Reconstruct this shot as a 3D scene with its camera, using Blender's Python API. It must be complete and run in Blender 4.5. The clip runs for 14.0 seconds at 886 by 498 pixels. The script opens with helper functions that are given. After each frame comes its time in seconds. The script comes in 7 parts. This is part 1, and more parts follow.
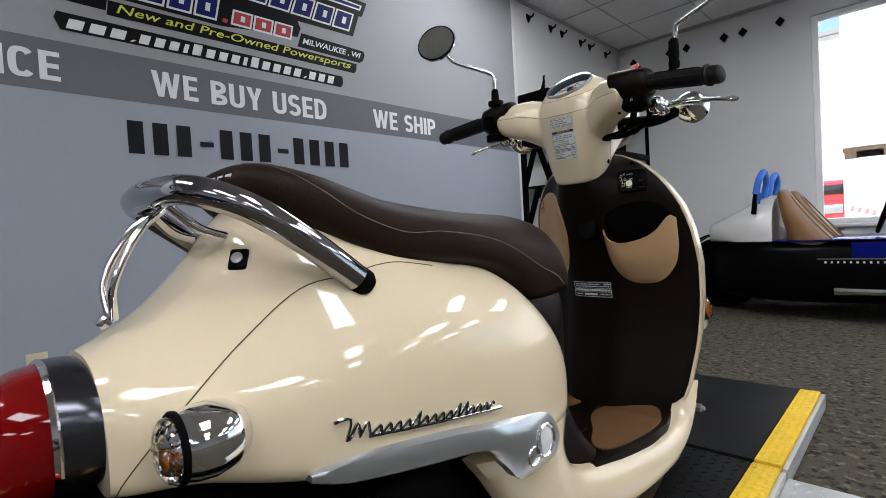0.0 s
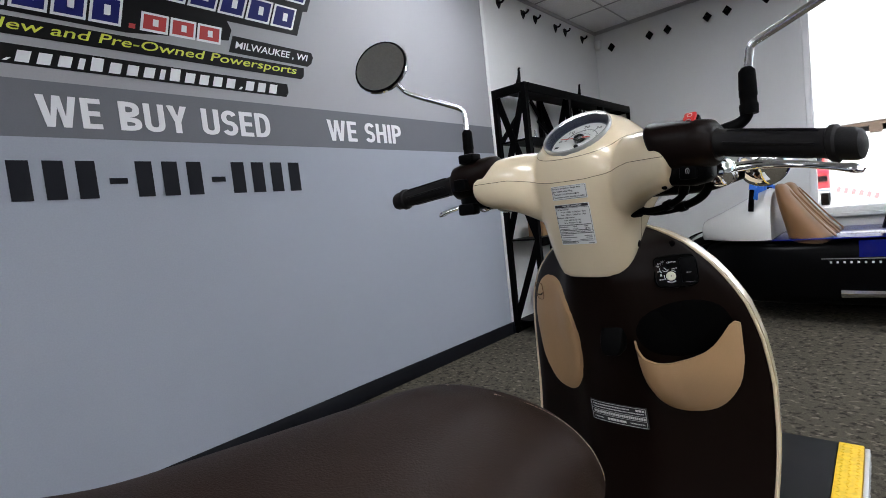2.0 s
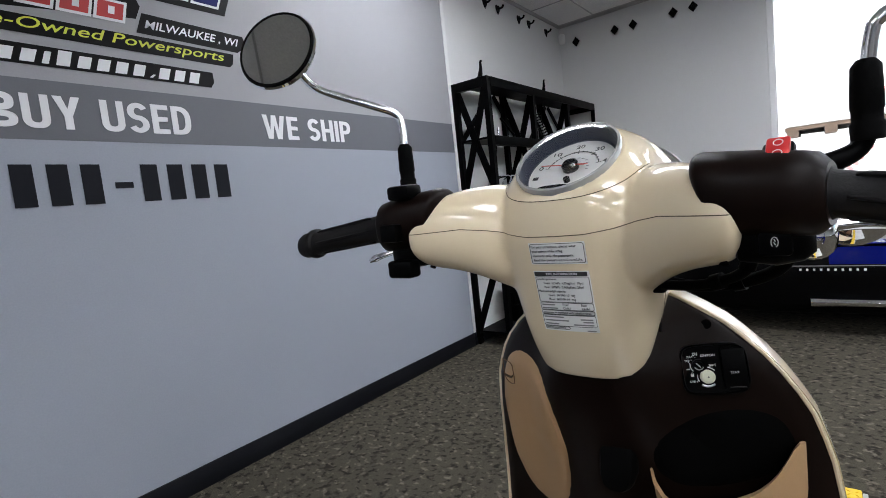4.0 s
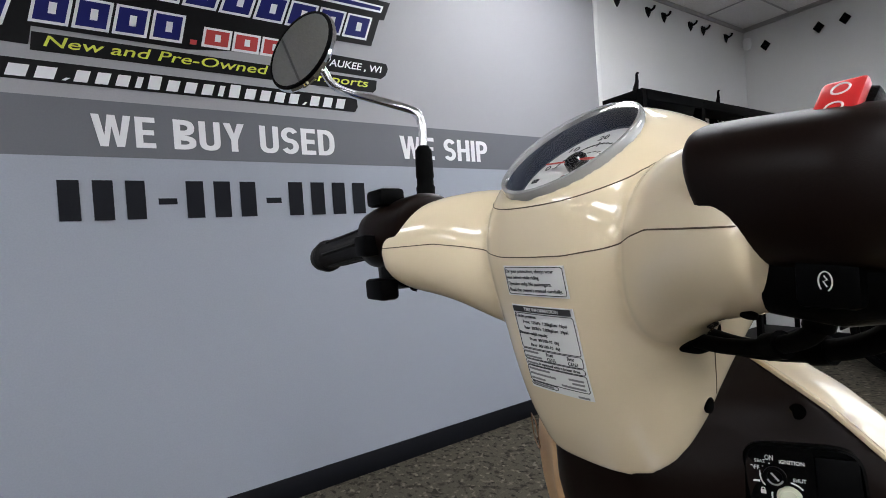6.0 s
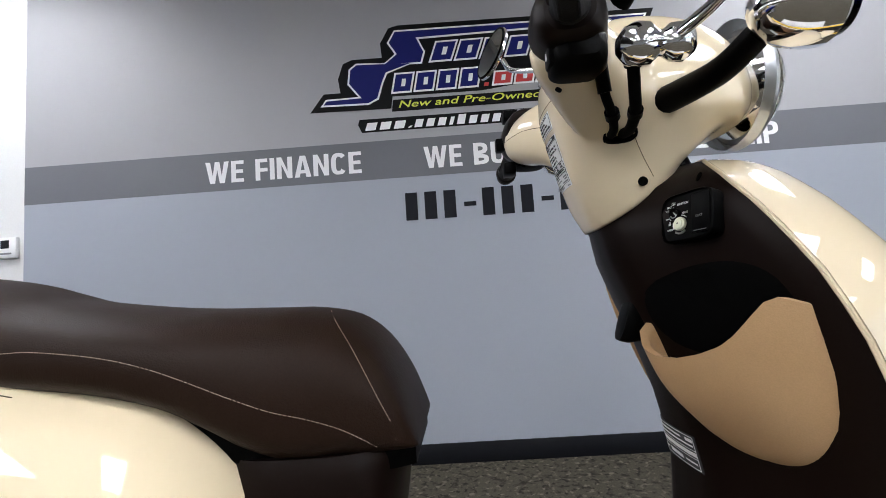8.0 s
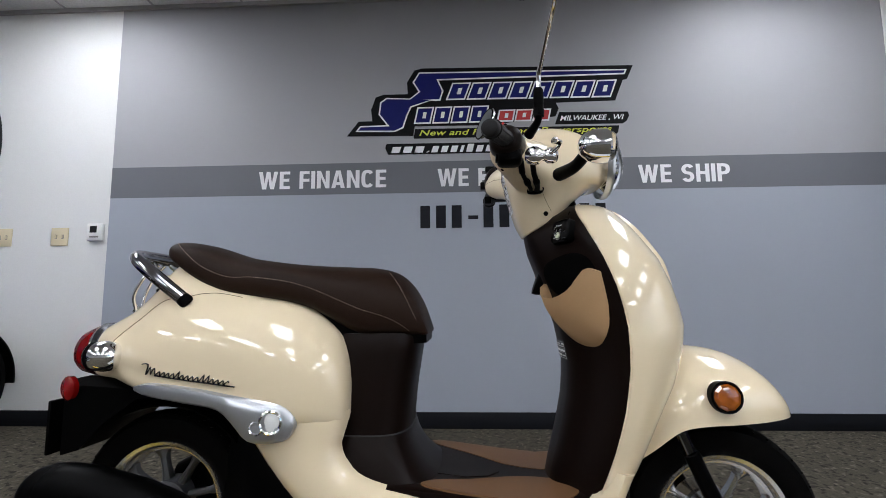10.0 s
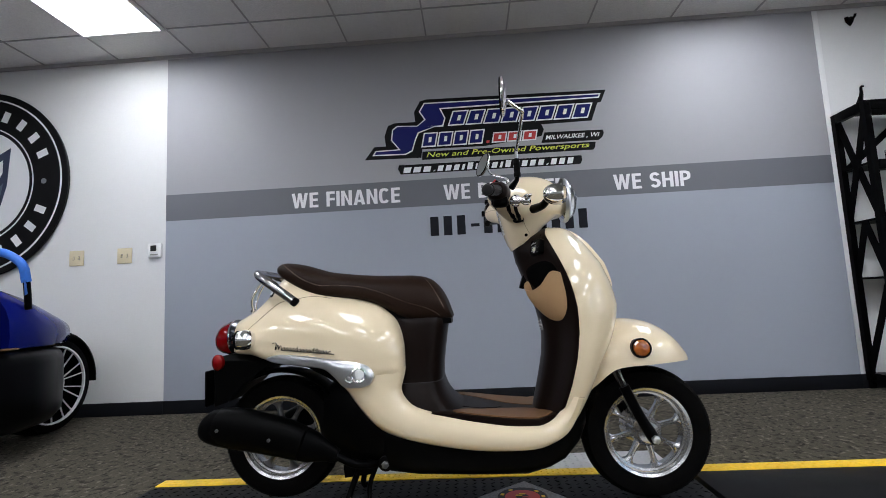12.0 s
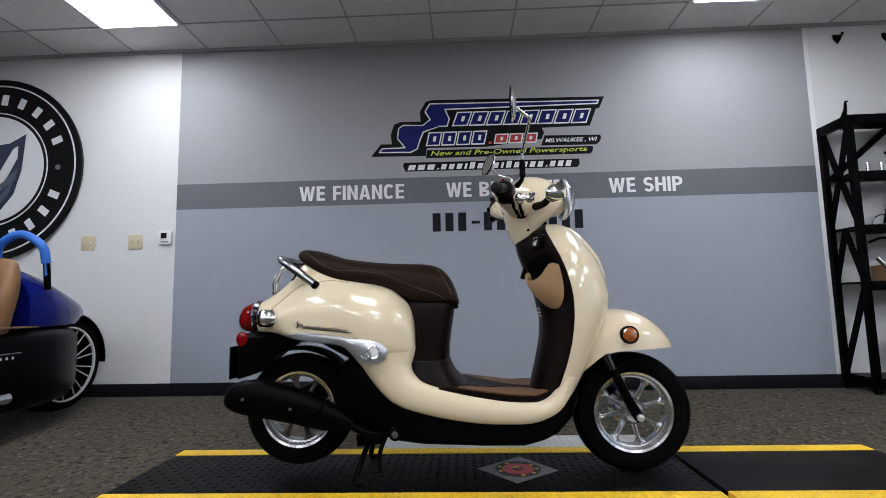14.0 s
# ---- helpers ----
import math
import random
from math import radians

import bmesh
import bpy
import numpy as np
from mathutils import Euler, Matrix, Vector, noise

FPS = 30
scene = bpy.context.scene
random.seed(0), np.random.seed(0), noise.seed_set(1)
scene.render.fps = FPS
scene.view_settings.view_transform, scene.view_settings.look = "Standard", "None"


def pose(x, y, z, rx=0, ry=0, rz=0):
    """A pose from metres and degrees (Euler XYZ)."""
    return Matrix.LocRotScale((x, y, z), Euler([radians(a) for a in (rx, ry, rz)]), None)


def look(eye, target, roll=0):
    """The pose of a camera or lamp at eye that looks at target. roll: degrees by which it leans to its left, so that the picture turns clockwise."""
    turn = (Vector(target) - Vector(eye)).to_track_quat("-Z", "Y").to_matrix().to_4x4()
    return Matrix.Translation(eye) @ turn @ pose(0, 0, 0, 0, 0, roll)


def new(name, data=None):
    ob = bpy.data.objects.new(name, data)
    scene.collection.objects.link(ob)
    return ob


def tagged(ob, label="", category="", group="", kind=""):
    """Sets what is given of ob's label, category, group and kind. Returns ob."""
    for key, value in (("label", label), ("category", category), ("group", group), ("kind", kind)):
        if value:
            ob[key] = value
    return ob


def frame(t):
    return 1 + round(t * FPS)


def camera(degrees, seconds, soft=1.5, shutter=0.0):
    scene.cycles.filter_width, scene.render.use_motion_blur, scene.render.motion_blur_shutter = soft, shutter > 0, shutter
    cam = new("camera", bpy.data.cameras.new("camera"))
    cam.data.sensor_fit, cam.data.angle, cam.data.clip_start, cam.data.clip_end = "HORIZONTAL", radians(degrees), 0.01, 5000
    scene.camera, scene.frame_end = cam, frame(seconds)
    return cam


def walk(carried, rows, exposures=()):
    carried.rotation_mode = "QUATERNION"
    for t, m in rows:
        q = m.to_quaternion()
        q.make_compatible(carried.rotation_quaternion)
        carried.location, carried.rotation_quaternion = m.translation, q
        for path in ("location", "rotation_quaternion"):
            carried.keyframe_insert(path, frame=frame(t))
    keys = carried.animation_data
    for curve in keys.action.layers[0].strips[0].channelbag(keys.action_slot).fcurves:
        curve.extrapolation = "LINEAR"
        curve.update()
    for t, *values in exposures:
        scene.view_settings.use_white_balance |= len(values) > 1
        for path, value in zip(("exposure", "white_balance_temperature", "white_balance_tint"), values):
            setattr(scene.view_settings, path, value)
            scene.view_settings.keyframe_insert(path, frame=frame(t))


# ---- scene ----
cam = camera(84.0, 14.0, soft=0.9)
# seconds, place, then yaw, pitch, roll
ROWS = [
    (0, -0.2580, -0.6365, 0.8159, -45.76, -1.88, -3.29),
    (0.5, -0.1690, -0.5868, 0.8735, -44.65, -2.43, -4.61),
    (1, -0.0924, -0.5233, 0.9350, -45.30, -3.85, -5.61),
    (1.5, -0.0304, -0.4662, 0.9784, -46.14, -3.74, -5.98),
    (2, 0.0649, -0.4021, 1.0407, -48.03, -3.89, -6.24),
    (2.5, 0.1230, -0.3514, 1.0661, -49.10, -4.55, -6.30),
    (3, 0.1924, -0.3027, 1.0903, -51.02, -4.87, -6.24),
    (3.2, 0.2197, -0.2848, 1.0990, -52.53, -5.29, -6.33),
    (5.3, 0.4652, -0.2365, 1.1185, -46.96, -2.41, -3.32),
    (5.5, 0.4832, -0.2456, 1.1130, -43.13, -1.87, -3.73),
    (6, 0.5259, -0.2929, 1.0862, -33.76, -0.75, -4.02),
    (6.5, 0.5549, -0.3619, 1.0347, -24.47, 0.86, -3.71),
    (7, 0.5993, -0.4570, 0.9750, -11.72, 2.75, -3.62),
    (7.5, 0.6318, -0.5548, 0.9131, -2.82, 4.07, -5.14),
    (7.7, 0.6375, -0.5973, 0.8841, 0.37, 4.70, -5.36),
    (9.8, 0.6806, -1.1761, 0.7613, 3.67, 6.77, 0.01),
    (10, 0.6772, -1.2324, 0.7523, 2.85, 6.64, -0.37),
    (10.5, 0.6538, -1.3772, 0.7314, 2.05, 6.66, -1.07),
    (11, 0.6424, -1.5375, 0.7356, 2.17, 6.66, -1.80),
    (11.5, 0.6557, -1.6870, 0.7385, 2.16, 6.30, -2.31),
    (12, 0.6557, -1.8172, 0.7409, 2.97, 6.27, -2.75),
    (12.5, 0.6323, -1.8929, 0.7206, 2.62, 6.40, -2.95),
    (13, 0.6154, -1.9444, 0.7149, 2.56, 6.72, -2.62),
    (13.5, 0.6095, -1.9699, 0.7075, 2.17, 6.60, -1.74),
    (14, 0.6067, -1.9720, 0.6983, 2.27, 6.11, -1.16),
]
walk(cam, [(t, pose(x, y, z, 90 + pitch, 0, yaw) @ pose(0, 0, 0, 0, 0, roll)) for t, x, y, z, yaw, pitch, roll in ROWS], exposures=[(0, 1.09, 6350, 10), (1, 1.16, 6300, 10), (3, 1.30, 6250, 10), (5.5, 1.28, 6350, 10), (6, 1.42, 6400, 10), (7, 1.76, 6400, 10), (7.5, 1.70, 6400, 10), (10, 1.17, 6270, 10), (11, 1.18, 6250, 10), (14, 1.12, 6200, 10)])
from mathutils.bvhtree import BVHTree

# ---- light ----
world = bpy.data.worlds.new("sky")
scene.world = world
world.use_nodes = True
wn = world.node_tree.nodes
sky = wn.new("ShaderNodeTexSky")
sky.sky_type, sky.sun_disc = "NISHITA", False
sky.sun_elevation, sky.sun_rotation = radians(50), radians(-104)
world.node_tree.links.new(sky.outputs[0], wn["Background"].inputs[0])
wn["Background"].inputs[1].default_value = 0.15
sun = new("sun", bpy.data.lights.new("sun", "SUN"))
sun.data.energy, sun.data.angle, sun.data.color = 5.0, radians(0.6), (1.0, 0.95, 0.88)
sun.matrix_world = look((0, 0, 20), (16.3, 3.9, 0))
PANEL_GLOW = 6.4


# ---- materials ----
def material(name, colour, rough=0.5, metal=0.0, coat=0.0, grain=0.0, grain_size=200.0, stain=0.0, stain_size=3.0, bump=0.0, spec=0.5, sheen=0.0):
    """Plain surface with two scales of variation: fine grain and broad stains, both in metres of the object."""
    m = bpy.data.materials.new(name)
    m.use_nodes = True
    n, l = m.node_tree.nodes, m.node_tree.links
    b = n["Principled BSDF"]
    b.inputs["Roughness"].default_value, b.inputs["Metallic"].default_value = rough, metal
    b.inputs["Coat Weight"].default_value, b.inputs["Coat Roughness"].default_value = coat, 0.012
    b.inputs["Specular IOR Level"].default_value = spec
    b.inputs["Sheen Weight"].default_value = sheen
    b.inputs["Base Color"].default_value = (*colour, 1)
    co = n.new("ShaderNodeTexCoord")
    last = None
    for amount, size, detail in ((stain, stain_size, 4.0), (grain, grain_size, 3.0)):
        if not amount:
            continue
        t = n.new("ShaderNodeTexNoise")
        t.inputs["Scale"].default_value, t.inputs["Detail"].default_value = size, detail
        l.new(co.outputs["Object"], t.inputs["Vector"])
        r = n.new("ShaderNodeMapRange")
        r.inputs["From Min"].default_value, r.inputs["From Max"].default_value = 0.3, 0.7
        r.inputs["To Min"].default_value, r.inputs["To Max"].default_value = 1 - amount, 1 + amount
        l.new(t.outputs["Fac"], r.inputs["Value"])
        mix = n.new("ShaderNodeMix")
        mix.data_type, mix.blend_type = "RGBA", "MULTIPLY"
        mix.inputs["Factor"].default_value = 1.0
        mix.inputs["A"].default_value = (*colour, 1)
        if last:
            l.new(last, mix.inputs["A"])
        l.new(r.outputs["Result"], mix.inputs["B"])
        last = mix.outputs["Result"]
        rr = n.new("ShaderNodeMapRange")
        if size == stain_size:
            rr.inputs["To Min"].default_value, rr.inputs["To Max"].default_value = rough * 0.85, min(1, rough * 1.2)
            l.new(t.outputs["Fac"], rr.inputs["Value"])
            l.new(rr.outputs["Result"], b.inputs["Roughness"])
    if last:
        l.new(last, b.inputs["Base Color"])
    if bump:
        t = n.new("ShaderNodeTexNoise")
        t.inputs["Scale"].default_value, t.inputs["Detail"].default_value = grain_size, 3.0
        l.new(co.outputs["Object"], t.inputs["Vector"])
        bp = n.new("ShaderNodeBump")
        bp.inputs["Strength"].default_value, bp.inputs["Distance"].default_value = bump, 0.002
        l.new(t.outputs["Fac"], bp.inputs["Height"])
        l.new(bp.outputs["Normal"], b.inputs["Normal"])
    return m


def glow(name, colour, power):
    m = bpy.data.materials.new(name)
    m.use_nodes = True
    b = m.node_tree.nodes["Principled BSDF"]
    b.inputs["Base Color"].default_value = (*colour, 1)
    b.inputs["Emission Color"].default_value, b.inputs["Emission Strength"].default_value = (*colour, 1), power
    return m


def clear(name, colour, rough=0.02):
    m = bpy.data.materials.new(name)
    m.use_nodes = True
    b = m.node_tree.nodes["Principled BSDF"]
    b.inputs["Base Color"].default_value = (*colour, 1)
    b.inputs["Transmission Weight"].default_value, b.inputs["Roughness"].default_value, b.inputs["IOR"].default_value = 1.0, rough, 1.45
    return m


CREAM = material("cream_paint", (0.745, 0.625, 0.425), 0.45, coat=1.0, stain=0.02, spec=0.25)
CREAM.node_tree.nodes["Principled BSDF"].inputs["Coat IOR"].default_value = 1.6
BROWN_VINYL = material("brown_vinyl", (0.0165, 0.0084, 0.0052), 0.50, spec=0.10, grain=0.10, grain_size=500, bump=0.25, stain=0.06, stain_size=6)
BROWN_PLASTIC = material("dark_brown_plastic", (0.0056, 0.0027, 0.0019), 0.40, spec=0.10, grain=0.10, grain_size=1500, bump=0.05, stain=0.06)
# near-black that puts the shade of holes into the colour
BLACK_HOLE = material("hole_shade_black", (0.001, 0.001, 0.001), 0.95, spec=0.05)
TAN = material("tan_plastic", (0.44, 0.275, 0.135), 0.5, grain=0.05, grain_size=700, bump=0.15, stain=0.04, stain_size=8)
TAN_MAT = material("tan_rubber_mat", (0.150, 0.072, 0.026), 0.5, grain=0.08, grain_size=400, bump=0.2, stain=0.06)
DARK_CHROME = material("smoked_chrome", (0.40, 0.39, 0.41), 0.05, metal=1.0, stain=0.03)
SMOKE = material("smoked_grey_chrome", (0.085, 0.085, 0.10), 0.20, metal=0.9, stain=0.05)
MIRROR = material("mirror_glass", (0.66, 0.68, 0.65), 0.02, metal=1.0)
SPOKE_SILVER = material("silver_spoke_paint", (0.74, 0.74, 0.74), 0.35, metal=0.2, coat=0.4)
CHROME = material("chrome", (0.82, 0.82, 0.83), 0.06, metal=1.0, stain=0.02)
SILVER = material("silver_paint", (0.50, 0.52, 0.54), 0.30, metal=0.85, coat=0.6, stain=0.03)
ALLOY = material("cast_alloy", (0.44, 0.44, 0.44), 0.22, metal=0.85, stain=0.06, stain_size=12, grain=0.04)
BLACK_RUBBER = material("black_rubber", (0.002, 0.002, 0.002), 0.7, spec=0.05, grain=0.15, grain_size=300, bump=0.2, stain=0.1)
GRIP_RUBBER = material("grip_rubber", (0.0065, 0.006, 0.0062), 0.55, spec=0.2, grain=0.12, grain_size=500, bump=0.2, stain=0.1)
BLACK_PLASTIC = material("black_plastic", (0.0010, 0.0010, 0.0010), 0.42, spec=0.04, grain=0.1, grain_size=800, bump=0.12, stain=0.06)
BLACK_SATIN = material("black_satin_paint", (0.0011, 0.0011, 0.0012), 0.42, spec=0.04, stain=0.1, stain_size=8)
BLACK_GLOSS = material("black_gloss", (0.008, 0.008, 0.009), 0.08, coat=0.5)
RED_LENS = material("red_lens", (0.17, 0.0014, 0.0018), 0.05, coat=0.0, spec=0.45, stain=0.15, stain_size=25)
AMBER_LENS = material("amber_lens", (0.30, 0.075, 0.007), 0.15, coat=1.0, stain=0.2, stain_size=60)
RED_SWITCH = material("red_switch", (0.55, 0.02, 0.02), 0.35)
def film_glass(name):
    """Thin clear cover: see-through, with a gloss that grows towards the edge."""
    m = bpy.data.materials.new(name)
    m.use_nodes = True
    n, l = m.node_tree.nodes, m.node_tree.links
    n.remove(n["Principled BSDF"])
    a, g, f, x = n.new("ShaderNodeBsdfTransparent"), n.new("ShaderNodeBsdfGlossy"), n.new("ShaderNodeFresnel"), n.new("ShaderNodeMixShader")
    g.inputs["Roughness"].default_value, f.inputs["IOR"].default_value = 0.02, 1.35
    l.new(f.outputs[0], x.inputs[0]), l.new(a.outputs[0], x.inputs[1]), l.new(g.outputs[0], x.inputs[2])
    l.new(x.outputs[0], n["Material Output"].inputs["Surface"])
    return m


COVER_GLASS = film_glass("thin_clear_cover")
GLASS = clear("clear_glass", (0.95, 0.97, 0.97))
PAPER = material("label_paper", (0.74, 0.74, 0.72), 0.5, stain=0.04)
INK = material("label_ink", (0.02, 0.02, 0.022), 0.6)
GREY_INK = material("grey_ink", (0.22, 0.22, 0.22), 0.6)
WHITE_INK = material("white_ink", (0.78, 0.78, 0.77), 0.5)
STITCH = material("tan_thread", (0.34, 0.26, 0.20), 0.8)
DIAL = material("dial_face", (0.66, 0.66, 0.64), 0.5)
# grey painted for the reflection in the clear cover's edge
RIM_GREY = material("rim_reflection_grey", (0.36, 0.36, 0.35), 0.15, coat=1.0, stain=0.04)
WELL = material("dial_well", (0.020, 0.028, 0.050), 0.35)
BRASS = material("pale_brass_knob", (0.72, 0.72, 0.56), 0.40, metal=0.35)
GAP = material("panel_gap", (0.085, 0.058, 0.030), 0.8)
PINK_INK = material("dial_needle", (0.6, 0.08, 0.06), 0.4)
GREASE = material("engine_metal", (0.10, 0.10, 0.10), 0.5, metal=0.6, stain=0.2, stain_size=20)

WALL_GREY_UP = material("grey_wall_paint", (0.335, 0.335, 0.35), 0.55, grain=0.03, grain_size=160, bump=0.10, stain=0.025, stain_size=0.8)
WALL_GREY_LOW = material("blue_grey_wall_paint", (0.325, 0.35, 0.40), 0.55, grain=0.03, grain_size=160, bump=0.10, stain=0.025, stain_size=0.8)
WALL_BAND = material("dark_grey_band_paint", (0.130, 0.135, 0.150), 0.55, grain=0.03, grain_size=160, bump=0.08, stain=0.03, stain_size=1.0)
WALL_WHITE = material("white_wall_paint", (0.70, 0.70, 0.69), 0.6, grain=0.02, grain_size=140, bump=0.10, stain=0.03, stain_size=0.9)
WALL_BACK = material("grey_back_wall_paint", (0.38, 0.38, 0.385), 0.6, stain=0.08, stain_size=0.7)
WHITE_TRIM = material("white_trim", (0.78, 0.78, 0.77), 0.4, stain=0.02)
BASEBOARD = material("charcoal_baseboard", (0.005, 0.0055, 0.008), 0.55, spec=0.2, stain=0.12, stain_size=5)
TILE = material("ceiling_tile", (0.80, 0.79, 0.77), 0.9, grain=0.10, grain_size=120, bump=0.3, stain=0.04, stain_size=1.5)
# white bars darkened: the shadow lines at the tiles are in this colour
GRID = material("ceiling_grid_shade_grey", (0.42, 0.41, 0.40), 0.5)
PANEL = glow("lamp_diffuser", (0.97, 0.98, 1.02), PANEL_GLOW)
VINYL_BLACK = material("black_wall_vinyl", (0.004, 0.004, 0.0045), 0.45, spec=0.12)
VINYL_BLUE = material("blue_wall_vinyl", (0.011, 0.014, 0.125), 0.45, spec=0.12)
VINYL_RED = material("red_wall_vinyl", (0.48, 0.03, 0.03), 0.4)
VINYL_WHITE = material("white_wall_vinyl", (0.80, 0.80, 0.81), 0.4)
VINYL_YELLOW = material("yellow_wall_vinyl", (0.66, 0.70, 0.06), 0.4)
VINYL_GREY = material("grey_wall_vinyl", (0.16, 0.17, 0.18), 0.4)
VINYL_SLATE = material("slate_wall_vinyl", (0.022, 0.026, 0.042), 0.45, spec=0.2)
VINYL_NIGHT = material("night_blue_wall_vinyl", (0.045, 0.055, 0.095), 0.45, spec=0.2)
VINYL_MIST = material("mist_grey_wall_vinyl", (0.10, 0.13, 0.17), 0.45, spec=0.2)
VINYL_DIGIT = material("dark_wall_vinyl", (0.008, 0.009, 0.013), 0.45, spec=0.12)
ALMOND = material("almond_plastic", (0.62, 0.54, 0.36), 0.4, stain=0.03)
YELLOW_MAT = material("yellow_edge", (0.78, 0.50, 0.015), 0.5, grain=0.12, grain_size=60, bump=0.3, stain=0.12, stain_size=7)
DARK_PLATE = material("worn_tread_plate", (0.20, 0.20, 0.20), 0.45, metal=0.5, grain=0.3, grain_size=120, bump=0.5, stain=0.25, stain_size=9)
DIAMOND_PLATE = material("aluminium_plate", (0.58, 0.58, 0.58), 0.42, metal=0.6, grain=0.05, stain=0.12, stain_size=6)
CAR_BLUE = material("blue_car_paint", (0.004, 0.009, 0.15), 0.10, spec=0.22, stain=0.05)
CAR_BLACK = material("black_car_panel", (0.0012, 0.0012, 0.0014), 0.3, spec=0.08, stain=0.1, stain_size=4)
CAR_WHITE = material("white_car_paint", (0.70, 0.69, 0.66), 0.3, coat=0.8, stain=0.02)
LEATHER = material("tan_leather", (0.205, 0.10, 0.034), 0.5, grain=0.08, grain_size=300, bump=0.25, stain=0.08, stain_size=5)
BLUE_TAPE = material("blue_tape", (0.03, 0.16, 0.62), 0.55, grain=0.1, grain_size=50, bump=0.4)
CARD = material("cardboard", (0.36, 0.21, 0.10), 0.8, stain=0.1)
STEEL = material("bare_steel", (0.55, 0.55, 0.55), 0.3, metal=0.95, stain=0.08)


def carpet():
    m = bpy.data.materials.new("speckled_carpet")
    m.use_nodes = True
    n, l = m.node_tree.nodes, m.node_tree.links
    b = n["Principled BSDF"]
    b.inputs["Roughness"].default_value, b.inputs["Specular IOR Level"].default_value = 0.95, 0.15
    co = n.new("ShaderNodeTexCoord")

    def layer(scale, detail, lo, hi, stretch, turn):
        mp = n.new("ShaderNodeMapping")
        mp.inputs["Scale"].default_value, mp.inputs["Rotation"].default_value = stretch, (0, 0, turn)
        l.new(co.outputs["Object"], mp.inputs["Vector"])
        t = n.new("ShaderNodeTexNoise")
        t.inputs["Scale"].default_value, t.inputs["Detail"].default_value = scale, detail
        l.new(mp.outputs["Vector"], t.inputs["Vector"])
        r = n.new("ShaderNodeMapRange")
        r.inputs["From Min"].default_value, r.inputs["From Max"].default_value = lo, hi
        l.new(t.outputs["Fac"], r.inputs["Value"])
        return r.outputs["Result"]

    def mix(f, a, c):
        x = n.new("ShaderNodeMix")
        x.data_type = "RGBA"
        l.new(f, x.inputs["Factor"])
        for k, v in (("A", a), ("B", c)):
            if isinstance(v, tuple):
                x.inputs[k].default_value = (*v, 1)
            else:
                l.new(v, x.inputs[k])
        return x.outputs["Result"]

    base = mix(layer(0.9, 3, 0.35, 0.65, (1, 1, 1), 0), (0.048, 0.042, 0.030), (0.065, 0.057, 0.042))
    base = mix(layer(240, 2, 0.35, 0.7, (1, 1, 1), 0), base, (0.087, 0.077, 0.058))
    base = mix(layer(40, 4, 0.545, 0.64, (1, 0.75, 1), 0.5), base, (0.019, 0.017, 0.013))
    base = mix(layer(21, 6, 0.56, 0.66, (0.8, 1, 1), 0.9), base, (0.024, 0.021, 0.0155))
    base = mix(layer(36, 4, 0.57, 0.68, (1, 0.8, 1), 2.2), base, (0.150, 0.134, 0.103))
    l.new(base, b.inputs["Base Color"])
    t = n.new("ShaderNodeTexNoise")
    t.inputs["Scale"].default_value, t.inputs["Detail"].default_value = 320, 2
    l.new(co.outputs["Object"], t.inputs["Vector"])
    bp = n.new("ShaderNodeBump")
    bp.inputs["Strength"].default_value, bp.inputs["Distance"].default_value = 0.5, 0.004
    l.new(t.outputs["Fac"], bp.inputs["Height"])
    l.new(bp.outputs["Normal"], b.inputs["Normal"])
    return m


def tread_mat():
    """Black rubber deck with raised diamond lugs."""
    m = material("black_tread_rubber", (0.0026, 0.0026, 0.0027), 0.5, spec=0.09, stain=0.25, stain_size=4)
    n, l = m.node_tree.nodes, m.node_tree.links
    co = n.new("ShaderNodeTexCoord")
    outs = []
    for turn in (0.785, -0.785):
        mp = n.new("ShaderNodeMapping")
        mp.inputs["Rotation"].default_value, mp.inputs["Scale"].default_value = (0, 0, turn), (38, 38, 38)
        l.new(co.outputs["Object"], mp.inputs["Vector"])
        v = n.new("ShaderNodeTexVoronoi")
        v.inputs["Scale"].default_value, v.inputs["Randomness"].default_value = 1.0, 0.0
        st = n.new("ShaderNodeMapping")
        st.inputs["Scale"].default_value = (1, 0.5, 1)
        l.new(mp.outputs["Vector"], st.inputs["Vector"])
        l.new(st.outputs["Vector"], v.inputs["Vector"])
        r = n.new("ShaderNodeMapRange")
        r.inputs["From Min"].default_value, r.inputs["From Max"].default_value = 0.32, 0.22
        l.new(v.outputs["Distance"], r.inputs["Value"])
        outs.append(r.outputs["Result"])
    mx = n.new("ShaderNodeMath")
    mx.operation = "MAXIMUM"
    l.new(outs[0], mx.inputs[0]), l.new(outs[1], mx.inputs[1])
    bp = n.new("ShaderNodeBump")
    bp.inputs["Strength"].default_value, bp.inputs["Distance"].default_value = 0.6, 0.002
    l.new(mx.outputs[0], bp.inputs["Height"])
    l.new(bp.outputs["Normal"], n["Principled BSDF"].inputs["Normal"])
    return m


CARPET, TREAD = carpet(), tread_mat()
PLAIN_DECK = material("plain_deck_rubber", (0.0042, 0.0042, 0.0045), 0.55, spec=0.12, grain=0.12, grain_size=260, bump=0.12, stain=0.25, stain_size=5)


